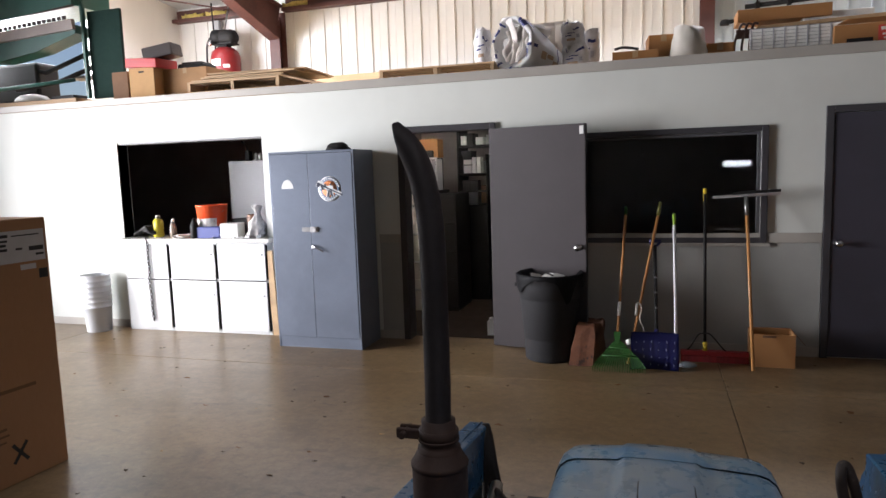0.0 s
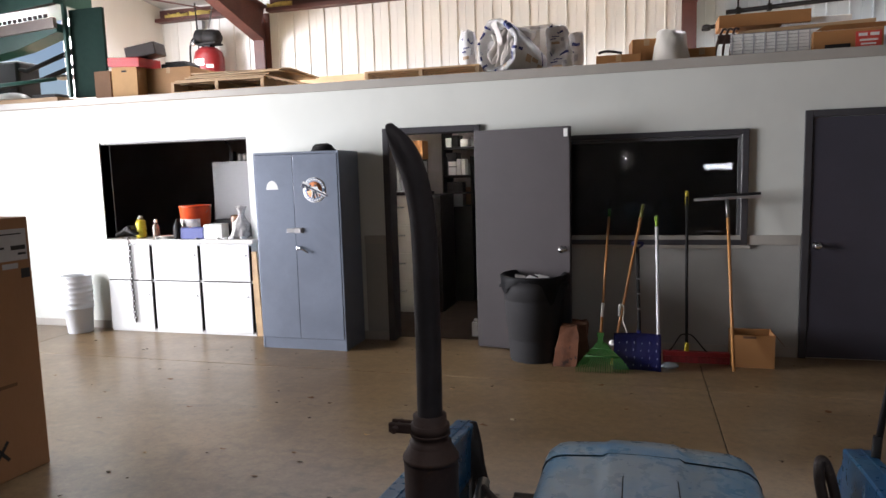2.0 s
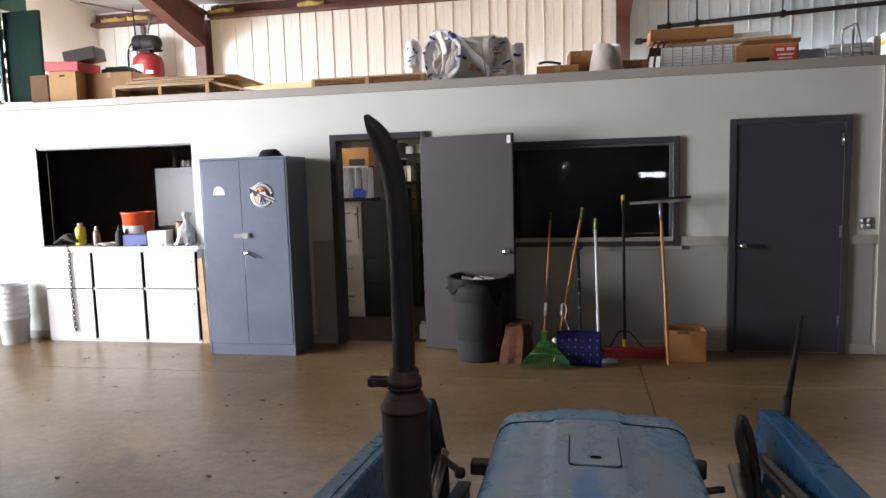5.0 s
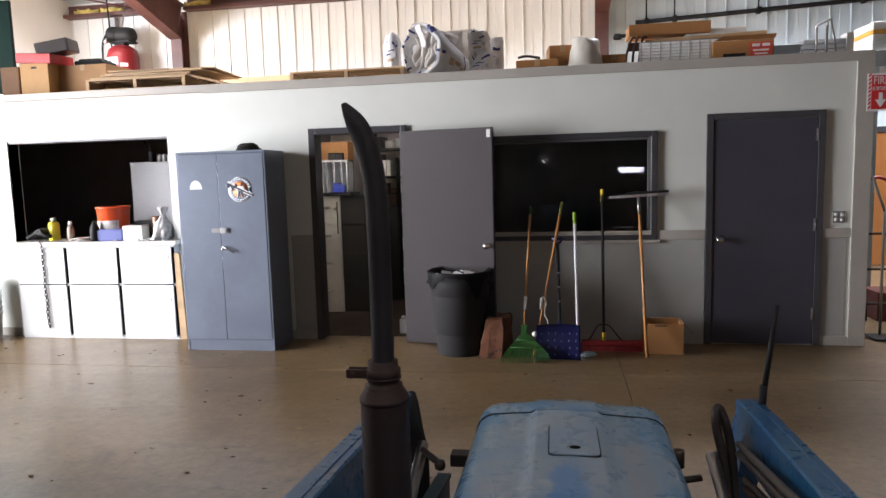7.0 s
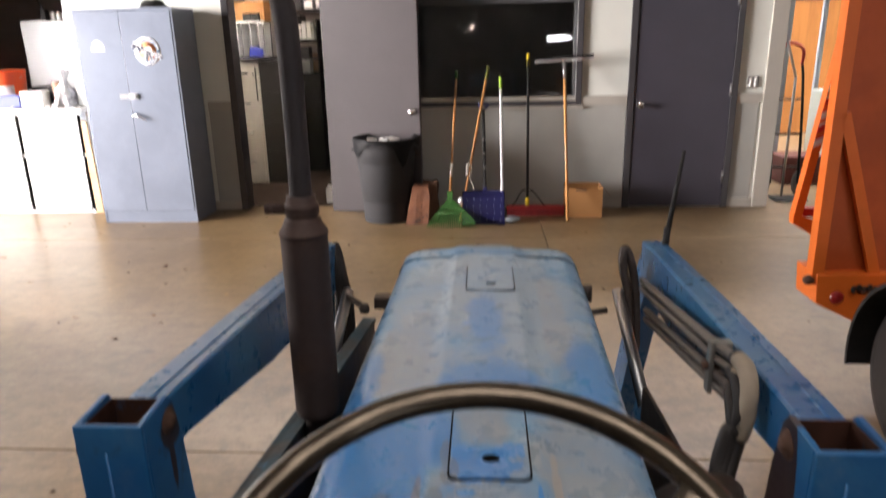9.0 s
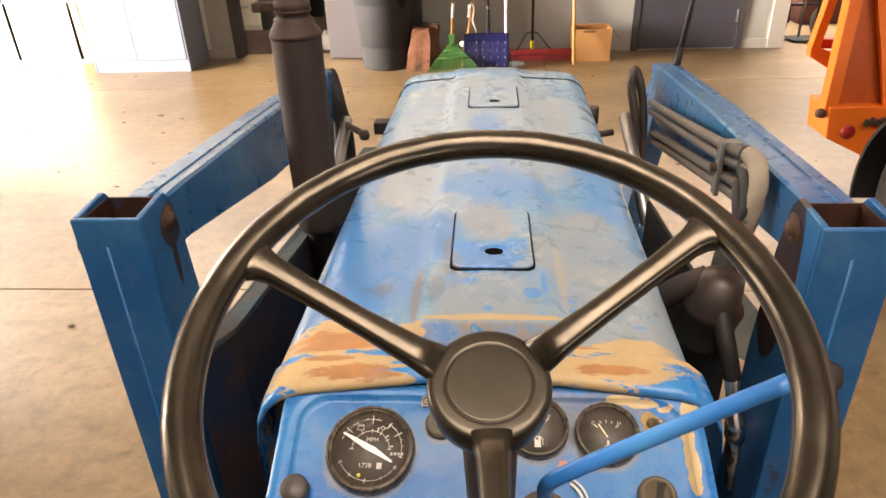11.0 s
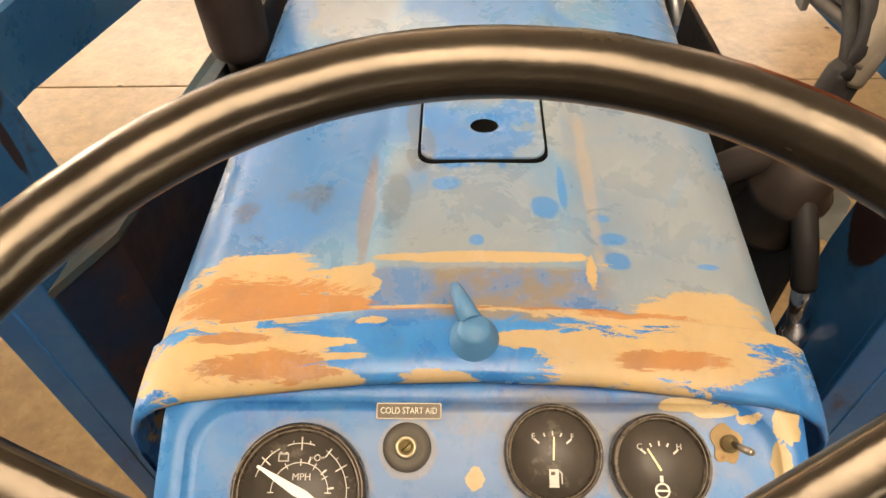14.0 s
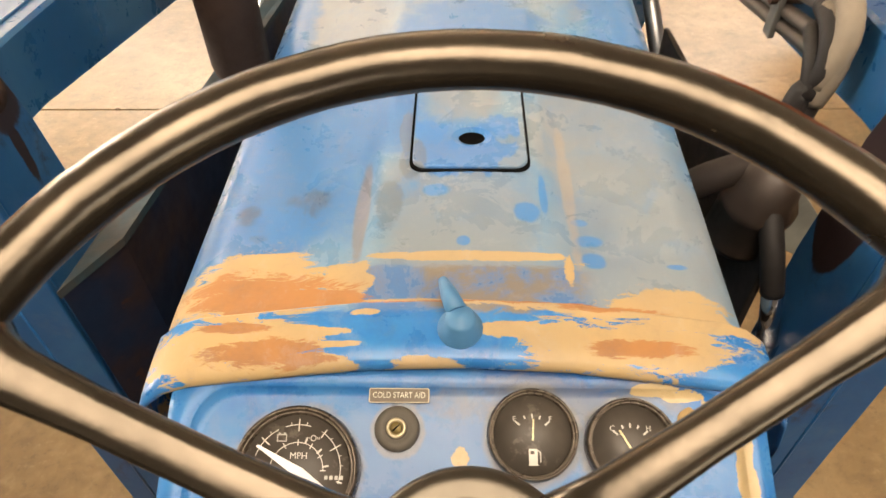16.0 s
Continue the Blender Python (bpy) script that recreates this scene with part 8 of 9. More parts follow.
# long cartons and boards lying across
carton("long_flat_box", 1.17, 1.92, 6.45, 6.75, 2.885, 2.995, "long printed cardboard box lying on a board", tape=False)
bm = B()
box(bm, 1.32, 2.40, 6.38, 6.80, 2.815, 2.845, 0.003, about(1.8, 6.5, 2.82, 0, -1.5, 0))
box(bm, 1.35, 1.42, 6.5, 6.7, DZ, 2.815)
box(bm, 2.30, 2.37, 6.5, 6.7, DZ, 2.84)
solid("trestle_board", bm, PINE, "tan board lying across the stored things", "board")
bm = B()
box(bm, 1.70, 2.25, 6.50, 6.70, 2.848, 2.93, 0.006)
solid("white_carton", bm, WHITE, "white carton on the board", "box")
t = carton("open_box", 1.90, 2.42, 6.22, 6.55, DZ, DZ + 0.20, "open brown cardboard box with a red label", turn=-3, tape=False)
ob_turn = about(2.16, 6.385, 0, 0, 0, -3)
part("red_label", box(B(), 2.215, 2.405, 6.2155, 6.2185, DZ + 0.025, DZ + 0.175, 0.0, ob_turn), surf("red_label", (0.55, 0.06, 0.04), 0.5), t, "red printed label")
for x0, x1, z0, z1 in ((2.235, 2.30, 0.135, 0.160), (2.32, 2.385, 0.135, 0.160), (2.245, 2.375, 0.095, 0.110), (2.255, 2.365, 0.065, 0.078), (2.275, 2.345, 0.035, 0.052)):
    part("print_bar", box(B(), x0, x1, 6.2135, 6.2153, DZ + z0, DZ + z1, 0.0, ob_turn), WHITE, t)
part("flap", prism(B(), [(1.90, 6.22, DZ + 0.20), (2.42, 6.21, DZ + 0.20), (2.40, 6.10, DZ + 0.22), (1.96, 6.10, DZ + 0.22)], (0, 0, 0.003)), CARD, t)
part("opening", box(B(), 1.99, 2.18, 6.2155, 6.2185, DZ + 0.010, DZ + 0.085, 0.0, ob_turn), BLACK, t)
# grey metal ductwork, shelf parts and a small step frame
bm = B()
box(bm, 2.40, 2.78, 6.30, 6.62, DZ, DZ + 0.15, 0.004)
box(bm, 2.42, 2.80, 6.45, 6.60, DZ + 0.15, DZ + 0.17, 0.003, about(2.6, 6.5, DZ + 0.16, 0, -8, 0))
solid("sheet_metal_part", bm, surf("galvanised_sheet", (0.40, 0.43, 0.46), 0.4, 0.7, vary=0.2), "folded galvanised sheet metal part", "sheet metal")
for k in range(4):
    bm = B()
    box(bm, 2.66, 3.03, 6.26, 6.62, DZ + 0.001 + 0.045 * k, DZ + 0.041 + 0.045 * k, 0.006, about(2.85, 6.45, 0, 0, 0, 2 * k - 3))
    solid("white_shelf", bm, plain("pale_grey_shelf", (0.55, 0.57, 0.58)) if k == 0 else bpy.data.materials["pale_grey_shelf"], "pale grey shelf board stacked flat", "shelf", group="stacked shelf boards")
sf = thing("step_frame", (2.85, 6.22, DZ), "small grey tubular step frame", "step frame")
for x0, x1 in ((2.755, 2.772), (2.835, 2.870)):
    part("leg", tube(B(), ((x0, 6.18, DZ + 0.01), (x0 + 0.002, 6.19, DZ + 0.28)), 0.009, 8), STEEL, sf)
part("leg", tube(B(), ((2.935, 6.20, DZ + 0.01), (2.872, 6.19, DZ + 0.33)), 0.009, 8), STEEL, sf)
part("rail", tube(B(), ((2.757, 6.19, DZ + 0.28), (2.874, 6.19, DZ + 0.335)), 0.009, 8), STEEL, sf)
part("rail", tube(B(), ((2.842, 6.185, DZ + 0.02), (2.848, 6.19, DZ + 0.31)), 0.007, 8), STEEL, sf)
bm = B()
box(bm, 3.03, 3.09, 6.25, 6.40, DZ, DZ + 0.22, 0.004)
solid("white_block", bm, WHITE, "white plastic block on the deck corner", "block")

# tall white stack of cartons beyond the deck end
for k, (z0, z1, mat_) in enumerate(((2.62, 2.72, WHITE), (2.722, 2.80, WHITE), (2.802, 2.85, surf("amber_carton", (0.62, 0.32, 0.05), 0.5)), (2.852, 2.93, WHITE))):
    bm = B()
    box(bm, 3.80, 4.45, 7.6, 8.1, z0 + 0.17, z1 + 0.17, 0.006)
    solid("stacked_tray", bm, mat_, "white flat carton in a tall stack on racking", "carton", group="stack of flat cartons")
bm = B()
box(bm, 3.78, 4.5, 7.5, 8.15, 2.62, 2.788, 0.004)
for x in (3.79, 4.44):
    for y in (7.51, 8.14):
        box(bm, x, x + 0.05, y, y + 0.05, 0.0, 2.62)
solid("storage_rack", bm, surf("pale_rack_paint", (0.42, 0.47, 0.50), 0.5), "pale steel storage rack beyond the office", "rack")

# compressor with a red tank against the back wall
ac = thing("air_compressor", (-7.0, 10.75, DZ), "upright air compressor with a red tank and black pump", "air compressor")
AX, AY = -7.0, 10.75
bm = B()
lathe(bm, (AX, AY, DZ + 0.05), (0, 0, 1), ((0.16, 0.0), (0.25, 0.06), (0.262, 0.14), (0.262, 1.22), (0.235, 1.32), (0.15, 1.39), (0.0, 1.41)), 32)
part("tank", bm, surf("red_tank_enamel", (0.24, 0.016, 0.018), 0.34, vary=0.2), ac, "glossy dark red tank")
bm = B()
lathe(bm, (AX - 0.24, AY - 0.03, DZ + 1.64), (1, 0.12, -0.05), ((0.0, 0.0), (0.09, 0.0), (0.13, 0.03), (0.142, 0.07), (0.142, 0.17), (0.134, 0.18), (0.134, 0.20), (0.142, 0.21), (0.142, 0.38), (0.125, 0.45), (0.07, 0.49), (0.0, 0.49)), 24)
part("pump", bm, BLACK, ac, "black pump and belt guard")
bm = B()
box(bm, AX - 0.20, AX + 0.22, AY - 0.13, AY + 0.13, DZ + 1.49, DZ + 1.52, 0.006)
box(bm, AX - 0.08, AX + 0.08, AY - 0.07, AY + 0.07, DZ + 1.43, DZ + 1.56)
part("platform", bm, BLACK, ac)
for x0, x1, z0, z1 in ((-0.20, 0.06, 1.10, 1.22), (0.10, 0.22, 1.06, 1.12)):
    bm = B()
    n = 6
    rows_ = [[Vector((AX + 0.2645 * math.sin((x0 + (x1 - x0) * k / n) / 0.262), AY - 0.2645 * math.cos((x0 + (x1 - x0) * k / n) / 0.262), DZ + z)) for k in range(n + 1)] for z in (z0, z1)]
    shell(bm, rows_)
    part("label_plate", bm, WHITE, ac)
part("pressure_gauge", lathe(B(), (AX - 0.17, AY - 0.20, DZ + 1.50), (-0.2, -1, 0), ((0.0, 0.0), (0.045, 0.0), (0.045, 0.03), (0.0, 0.032)), 16), CHROME, ac)
part("hose_drop", tube(B(), curve_pts(((AX - 0.24, AY - 0.1, DZ + 1.62), (AX - 0.30, AY - 0.12, DZ + 1.45), (AX - 0.31, AY - 0.12, DZ + 1.0)), 5), 0.018, 8), BLACK, ac)
for k in range(3):
    part("foot", box(B(), AX - 0.06 + 0.2 * math.cos(k * 2.1), AX + 0.06 + 0.2 * math.cos(k * 2.1), AY - 0.06 + 0.17 * math.sin(k * 2.1), AY + 0.06 + 0.17 * math.sin(k * 2.1), DZ, DZ + 0.07, 0.004), bpy.data.materials["red_tank_enamel"], ac)
part("air_pipe", tube(B(), ((AX + 0.03, AY - 0.05, DZ + 1.70), (AX + 0.03, AY + 0.03, 4.45), (AX + 0.02, AY + 0.2, 4.9)), 0.014, 8), STEEL, ac)
part("conduit", tube(B(), curve_pts(((AX - 0.34, AY + 0.15, 4.85), (AX - 0.31, AY + 0.15, 4.1), (AX - 0.29, AY + 0.1, 3.70)), 5), 0.014, 8), BLACK, ac)
bm = B()
box(bm, -7.46, -7.32, Y1 - 0.14, Y1 - 0.04, 4.40, 4.58, 0.006)
solid("switch_box", bm, surf("grey_switch_box", (0.4, 0.4, 0.4), 0.5), "grey electrical box on the wall", "electrical box")
for k, x in enumerate((-7.9, -7.4, -6.7, -5.7, -4.0, -2.2)):
    bm = B()
    loops = [[Vector((x + 0.22 * math.cos(a) * (1 + 0.3 * math.sin(3 * a + k)), Y1 - 0.12 + 0.07 * math.sin(a), 4.665 + dz + 0.02 * math.sin(5 * a + k))) for a in (2 * math.pi * j / 14 for j in range(14))] for dz in (0.0, 0.04, 0.075)]
    rings(bm, loops)
    solid("foam_tuft", bm, FOAM, "ragged yellow foam insulation on the eave beam", "insulation", group="foam tufts")
# roof brace rods
for x0, y0, x1, y1 in ((-8.0, 10.4, -6.8, 10.9), (-5.6, 9.6, -3.4, 10.9)):
    bm = B()
    tube(bm, ((x0, y0, slope_z(y0) - 0.08), (x1, y1, 4.66)), 0.014, 8)
    solid("brace_rod", bm, RED_STEEL, "thin steel brace rod under the roof", "rod", "structure", "brace rods")

# black pipe and conduit on the pale wall
bm = B()
tube(bm, ((1.75, Y1 - 0.12, 3.93), (5.4, Y1 - 0.12, 4.08), (8.8, Y1 - 0.12, 4.2)), 0.035, 10)
solid("wall_pipe", bm, BLACK, "black pipe running along the pale wall", "pipe", "structure")
for x in (1.92, 2.35, 3.6, 5.1):
    bm = B()
    z = 3.93 + (x - 1.75) * 0.041
    tube(bm, ((x, Y1 - 0.10, z), (x, Y1 - 0.10, 4.6)), 0.012, 8)
    box(bm, x - 0.03, x + 0.03, Y1 - 0.17, Y1 - 0.06, z - 0.05, z + 0.05, 0.004)
    solid("pipe_hanger", bm, BLACK, "black pipe hanger", "hanger", "structure", "pipe hangers")
bm = B()
tube(bm, ((1.45, Y1 - 0.5, 3.66), (2.0, Y1 - 0.5, 3.72)), 0.03, 10)
lathe(bm, (1.44, Y1 - 0.5, 3.62), (0, 0, 1), ((0.06, 0.0), (0.07, 0.03), (0.05, 0.08), (0.0, 0.085)), 14)
tube(bm, ((2.0, Y1 - 0.5, 3.72), (2.0, Y1 + 0.02, 3.72)), 0.02, 8)
solid("wall_lamp_arm", bm, BLACK, "dark bracket arm on the column", "bracket")

# green machine on the left end of the deck
GRN = surf("green_machine_paint", (0.026, 0.12, 0.095), 0.42, vary=0.25, big=3, fine=40, spots=(0.10, 0.08, 0.06), spot_amount=0.68)
DGR = surf("dark_green_panel", (0.012, 0.040, 0.031), 0.8, spec=0.2, vary=0.25)
gm = thing("green_machine", (-6.6, 6.5, DZ), "old green steel machine frame with a tall dark side panel", "machine")
part("side_panel", box(B(), -5.93, -5.46, 6.42, 6.46, DZ + 0.10, 3.66, 0.005), DGR, gm, "dark green side panel")
part("post", box(B(), -5.975, -5.935, 6.36, 6.41, DZ + 0.10, 3.80, 0.006), GRN, gm)
part("post", box(B(), -7.90, -7.84, 6.25, 6.40, DZ + 0.10, 3.80, 0.006), GRN, gm)
part("top_cover", prism(B(), [(-7.9, 6.28, 3.58), (-6.0, 6.28, 3.72), (-6.0, 6.28, 3.98), (-7.9, 6.28, 3.98)], (0, 0.6, 0), 0.006), GRN, gm)
part("belt_cover", prism(B(), [(-7.9, 6.30, 3.22), (-7.2, 6.30, 3.16), (-6.6, 6.30, 3.24), (-6.0, 6.30, 3.40), (-6.0, 6.30, 3.50), (-7.9, 6.30, 3.36)], (0, 0.25, 0), 0.006), GRN, gm)
part("rail", box(B(), -7.9, -6.0, 6.26, 6.31, 3.44, 3.56, 0.004, about(-6, 6.3, 3.5, 0, -3, 0)), surf("pale_worn_rail", (0.42, 0.36, 0.33), 0.5), gm)
for k in range(14):
    part("tooth", box(B(), -7.1 + 0.075 * k, -7.05 + 0.075 * k, 6.25, 6.262, 3.505 + 0.004 * k, 3.545 + 0.004 * k, 0.001), BLACK, gm)
part("cross_bar", tube(B(), ((-7.9, 6.30, 3.62), (-6.0, 6.30, 3.72)), 0.02, 8), DUSTY, gm)
part("lower_bar", tube(B(), ((-7.9, 6.24, 2.80), (-6.02, 6.24, 2.86)), 0.022, 8), GRN, gm)
for p in (((-7.5, 6.7, 3.2), (-6.9, 6.7, 3.06), (-6.1, 6.7, 3.28)), ((-7.3, 6.6, 2.86), (-6.6, 6.6, 2.92), (-6.1, 6.6, 3.05)), ((-6.3, 6.7, 3.2), (-6.1, 6.7, 3.3))):
    part("arm", tube(B(), p, 0.03, 8), BLACK, gm)
part("motor", box(B(), -7.75, -7.0, 6.65, 7.0, DZ + 0.12, 3.2, 0.04), BLACK, gm)
part("shelf_plate", box(B(), -6.6, -6.05, 6.7, 6.95, 2.96, 2.99, 0.004), DUSTY, gm)
part("base_plank", box(B(), -7.9, -5.9, 6.12, 6.22, DZ + 0.001, DZ + 0.085, 0.004), PINE, gm)
for x in (-7.8, -6.1):
    part("skid", box(B(), x, x + 0.1, 6.225, 7.0, DZ + 0.001, DZ + 0.10, 0.004), PINE, gm)
bm = B()
lathe(bm, (-6.68, 6.26, DZ + 0.09), (0, 0, 1), ((0.20, 0.0), (0.19, 0.03), (0.14, 0.07), (0.06, 0.09), (0.0, 0.095)), 24)
solid("white_dome", bm, WHITE, "white domed cover lying on the plank", "cover")
bm = B()
box(bm, -6.45, -6.10, 6.30, 6.50, DZ + 0.002, DZ + 0.15, 0.01)
solid("dark_tool_bag", bm, BLACK, "dark bag on the deck", "bag")

# ---------------------------------------------------------------- rooms seen through the openings
FILE = surf("beige_file_enamel", (0.56, 0.52, 0.45), 0.4, vary=0.1, spots=(0.2, 0.17, 0.14), spot_amount=0.70)
fcab = thing("filing_cabinet", (-2.24, 7.45, 0), "beige four-drawer filing cabinet with bright pulls", "filing cabinet")
part("body", box(B(), -2.42, -2.065, 7.32, 7.95, 0.0, 1.40, 0.004), FILE, fcab)
for k in range(4):
    d = part("drawer", box(B(), -2.405, -2.080, 7.302, 7.319, 0.06 + 0.333 * k, 0.38 + 0.333 * k, 0.004), FILE, fcab)
    bm = B()
    box(bm, -2.27, -2.17, 7.270, 7.284, 0.255 + 0.333 * k, 0.275 + 0.333 * k, 0.004)
    box(bm, -2.265, -2.25, 7.284, 7.301, 0.258 + 0.333 * k, 0.272 + 0.333 * k)
    box(bm, -2.19, -2.175, 7.284, 7.301, 0.258 + 0.333 * k, 0.272 + 0.333 * k)
    part("pull", bm, CHROME, d)
    part("card_holder", box(B(), -2.27, -2.17, 7.296, 7.301, 0.318 + 0.333 * k, 0.350 + 0.333 * k, 0.001), FILE, d)
part("lock", tube(B(), ((-2.115, 7.301, 1.25), (-2.115, 7.285, 1.25)), 0.014, 10), CHROME, fcab)
part("lock_strip", box(B(), -2.098, -2.085, 7.292, 7.301, 0.95, 1.33, 0.002), BLACK, fcab)
# near-black block with drawer fronts, right of the beige cabinet
bm = B()
box(bm, -2.060, -1.74, 7.34, 7.95, 0.0, 1.395, 0.004)
for k in range(4):
    box(bm, -2.045, -1.755, 7.328, 7.340, 0.06 + 0.333 * k, 0.375 + 0.333 * k, 0.004)
solid("dark_filing_cabinet", bm, surf("near_black_drawer_block", (0.018, 0.015, 0.014), 0.45, vary=0.2), "near-black block with drawer fronts beside the beige filing cabinet", "filing cabinet")
TRAY = plain("grey_tray", (0.62, 0.62, 0.62))
lt = thing("card_rack", (-2.2, 7.5, 1.40), "pale metal card rack with punched uprights on the filing cabinet", "rack")
for k, (x, w) in enumerate(((-2.385, 0.020), (-2.29, 0.030), (-2.225, 0.016), (-2.135, 0.022), (-2.04, 0.020), (-1.975, 0.018))):
    up = part("upright", box(B(), x, x + w, 7.34, 7.56, 1.44, 1.80, 0.002), TRAY, lt)
    bm = B()
    for q in range(11):
        box(bm, x + w * 0.25, x + w * 0.75, 7.336, 7.3396, 1.462 + 0.03 * q, 1.476 + 0.03 * q)
    part("slots", bm, SHADOWGAP, up)
# added black sheet stands in for the darkness behind the rack
part("back_panel", box(B(), -2.395, -1.950, 7.562, 7.572, 1.44, 1.82, 0.001), BLACK, lt)
part("top_rail", box(B(), -2.385, -1.957, 7.34, 7.36, 1.802, 1.822, 0.002), TRAY, lt)
part("base", box(B(), -2.40, -1.90, 7.25, 7.64, 1.402, 1.438, 0.002), BLACK, lt)
for k, (x, z, w, h, mat) in enumerate(((-1.86, 1.40, 0.20, 0.13, BLACK), (-1.84, 1.62, 0.10, 0.10, TRAY), (-1.73, 1.62, 0.05, 0.20, TRAY), (-1.67, 1.62, 0.05, 0.20, WHITE), (-1.84, 1.73, 0.10, 0.06, WHITE), (-1.78, 1.22, 0.12, 0.16, STEEL))):
    bm = B()
    box(bm, x, x + w, 8.10, 8.26, z, z + h, 0.004)
    solid("parts_box", bm, mat, "small parts box stacked in the office", "box", group="parts boxes in the office")
ps = thing("parts_stand", (-1.72, 8.18, 0), "dark stand holding small parts boxes", "stand")
part("stand_body", box(B(), -1.90, -1.55, 8.08, 8.28, 0.0, 1.219, 0.003), BLACK, ps)
for z in (1.381, 1.60):
    part("shelf_board", box(B(), -1.90, -1.55, 8.08, 8.28, z, z + 0.018, 0.002), BLACK, ps)
for x in (-1.915, -1.55):
    part("upright", box(B(), x, x + 0.015, 8.08, 8.28, 0.0, 1.85, 0.002), BLACK, ps)
bm = B()
box(bm, -2.13, -1.985, 7.25, 7.325, 1.44, 1.535, 0.012, about(-2.06, 7.29, 1.44, 0, 4, 8))
box(bm, -2.11, -2.02, 7.255, 7.32, 1.535, 1.555, 0.008)
solid("blue_binder", bm, surf("blue_binder", (0.03, 0.05, 0.42), 0.4), "bright blue folded cloth on the trays", "cloth")
bm = B()
box(bm, -2.33, -1.98, 7.47, 7.70, 1.824, 2.04, 0.004)
solid("brown_carton", bm, CARD, "brown carton on top of the trays", "box")
bm = B()
box(bm, -2.795, -0.755, WY + 0.141, 9.295, -0.004, 0.005)
structure("floor_office", bm, surf("dark_brown_carpet", (0.040, 0.028, 0.022), 0.95, spec=0.1, vary=0.3, big=4, fine=120, bump=0.4), "dark brown carpet of the office room", "floor")
bm = B()
box(bm, -2.20, -2.02, 7.365, 7.45, 1.824, 1.905, 0.01, about(-2.1, 7.4, 1.82, 0, 0, 6))
tube(bm, ((-2.13, 7.365, 1.87), (-2.13, 7.352, 1.87)), 0.028, 16)
solid("black_case", bm, BLACK, "small black case in front of the carton", "case")
rk2 = thing("office_shelf", (-1.45, 8.6, 0), "dark shelf unit full of binders and boxes", "shelf")
for z in (0.4, 0.8, 1.2, 1.58, 1.95):
    part("shelf_board", box(B(), -1.95, -0.85, 8.3, 8.75, z, z + 0.03, 0.003), BLACK, rk2)
for x in (-1.98, -0.85):
    part("upright", box(B(), x, x + 0.03, 8.3, 8.75, 0.0, 2.2, 0.003), BLACK, rk2)
r2 = random.Random(3)
for z in (0.43, 0.83, 1.23, 1.61, 1.98):
    x = -1.93
    while x < -0.98:
        w = r2.uniform(0.05, 0.16)
        h = r2.uniform(0.12, 0.30) if z < 1.9 else r2.uniform(0.08, 0.2)
        bm = B()
        box(bm, x, x + w - 0.012, 8.32, 8.6, z + 0.001, z + h, 0.003)
        solid("stored_box", bm, r2.choice((BLACK, CARD_DARK, WHITE, STEEL, BLACK)), "small stored box or binder on the office shelf", "box", group="boxes on the office shelf")
        x += w + r2.uniform(0.0, 0.06)
bm = B()
box(bm, -1.135, -1.065, 6.25, 6.33, 0.0, 0.15, 0.008)
lathe(bm, (-1.10, 6.29, 0.15), (0, 0, 1), ((0.025, 0), (0.02, 0.03), (0.0, 0.032)), 12)
solid("white_jug", bm, WHITE, "white plastic jug just inside the doorway", "jug")
gc = thing("grey_wardrobe", (-4.1, 7.1, 0), "tall grey steel cabinet in the storeroom", "cabinet")
part("body", box(B(), -4.48, -3.75, 6.92, 7.4, 0.0, 1.86, 0.004), surf("grey_cabinet_enamel", (0.40, 0.40, 0.40), 0.4, vary=0.1), gc)
bm = B()
for k in range(3):
    lathe(bm, (-4.14 + 0.06 * k, 7.0, 1.861), (0, 0, 1), ((0.025, 0), (0.025, 0.07), (0.01, 0.09), (0.0, 0.09)), 10)
solid("spray_cans", bm, WHITE, "white cans standing on the grey cabinet", "can")
bm = B()
box(bm, -4.28, -4.22, 6.98, 7.06, 1.861, 1.98, 0.01)
tube(bm, curve_pts(((-4.25, 7.0, 1.98), (-4.28, 7.0, 2.06), (-4.33, 7.0, 2.10)), 4), 0.012, 8)
solid("grease_gun", bm, BLACK, "dark grease gun on the grey cabinet", "tool")

# ceiling strip light in the office room, just inside the doorway
sl = thing("strip_light", (-1.9, 6.62, TOP - 0.06), "white fluorescent strip light on the office ceiling", "ceiling light")
part("housing", box(B(), -2.4, -1.4, 6.56, 6.68, TOP - 0.07, TOP - 0.002, 0.006), WHITE, sl)
part("tube", tube(B(), ((-2.37, 6.62, TOP - 0.085), (-1.43, 6.62, TOP - 0.085)), 0.013, 10), glow("dim_tube", (1.0, 0.93, 0.82), 215.0), sl)

# ---------------------------------------------------------------- right of the office: sign, door, hand truck, trailer
sg = thing("extinguisher_sign", (4.3, 8.2, 2.2), "red and white fire extinguisher sign with an arrow", "sign")
part("sign_board", box(B(), 4.0, 4.42, 8.190, 8.196, 2.20, 2.63), plain("white_sign", (0.75, 0.75, 0.74)), sg)
REDS = surf("sign_red", (0.60, 0.025, 0.025), 0.45, vary=0.1)
for k in range(9):
    for x0, x1 in ((4.015, 4.055), (4.365, 4.405)):
        z = 2.22 + 0.046 * k
        part("stripe", prism(B(), [(x0, 8.1895, z), (x1, 8.1895, z + 0.025), (x1, 8.1895, z + 0.048), (x0, 8.1895, z + 0.023)], (0, -0.002, 0)), REDS, sg)
part("red_field", box(B(), 4.065, 4.355, 8.1875, 8.1895, 2.22, 2.61), REDS, sg)
face = Matrix.Rotation(radians(90), 4, 'X')
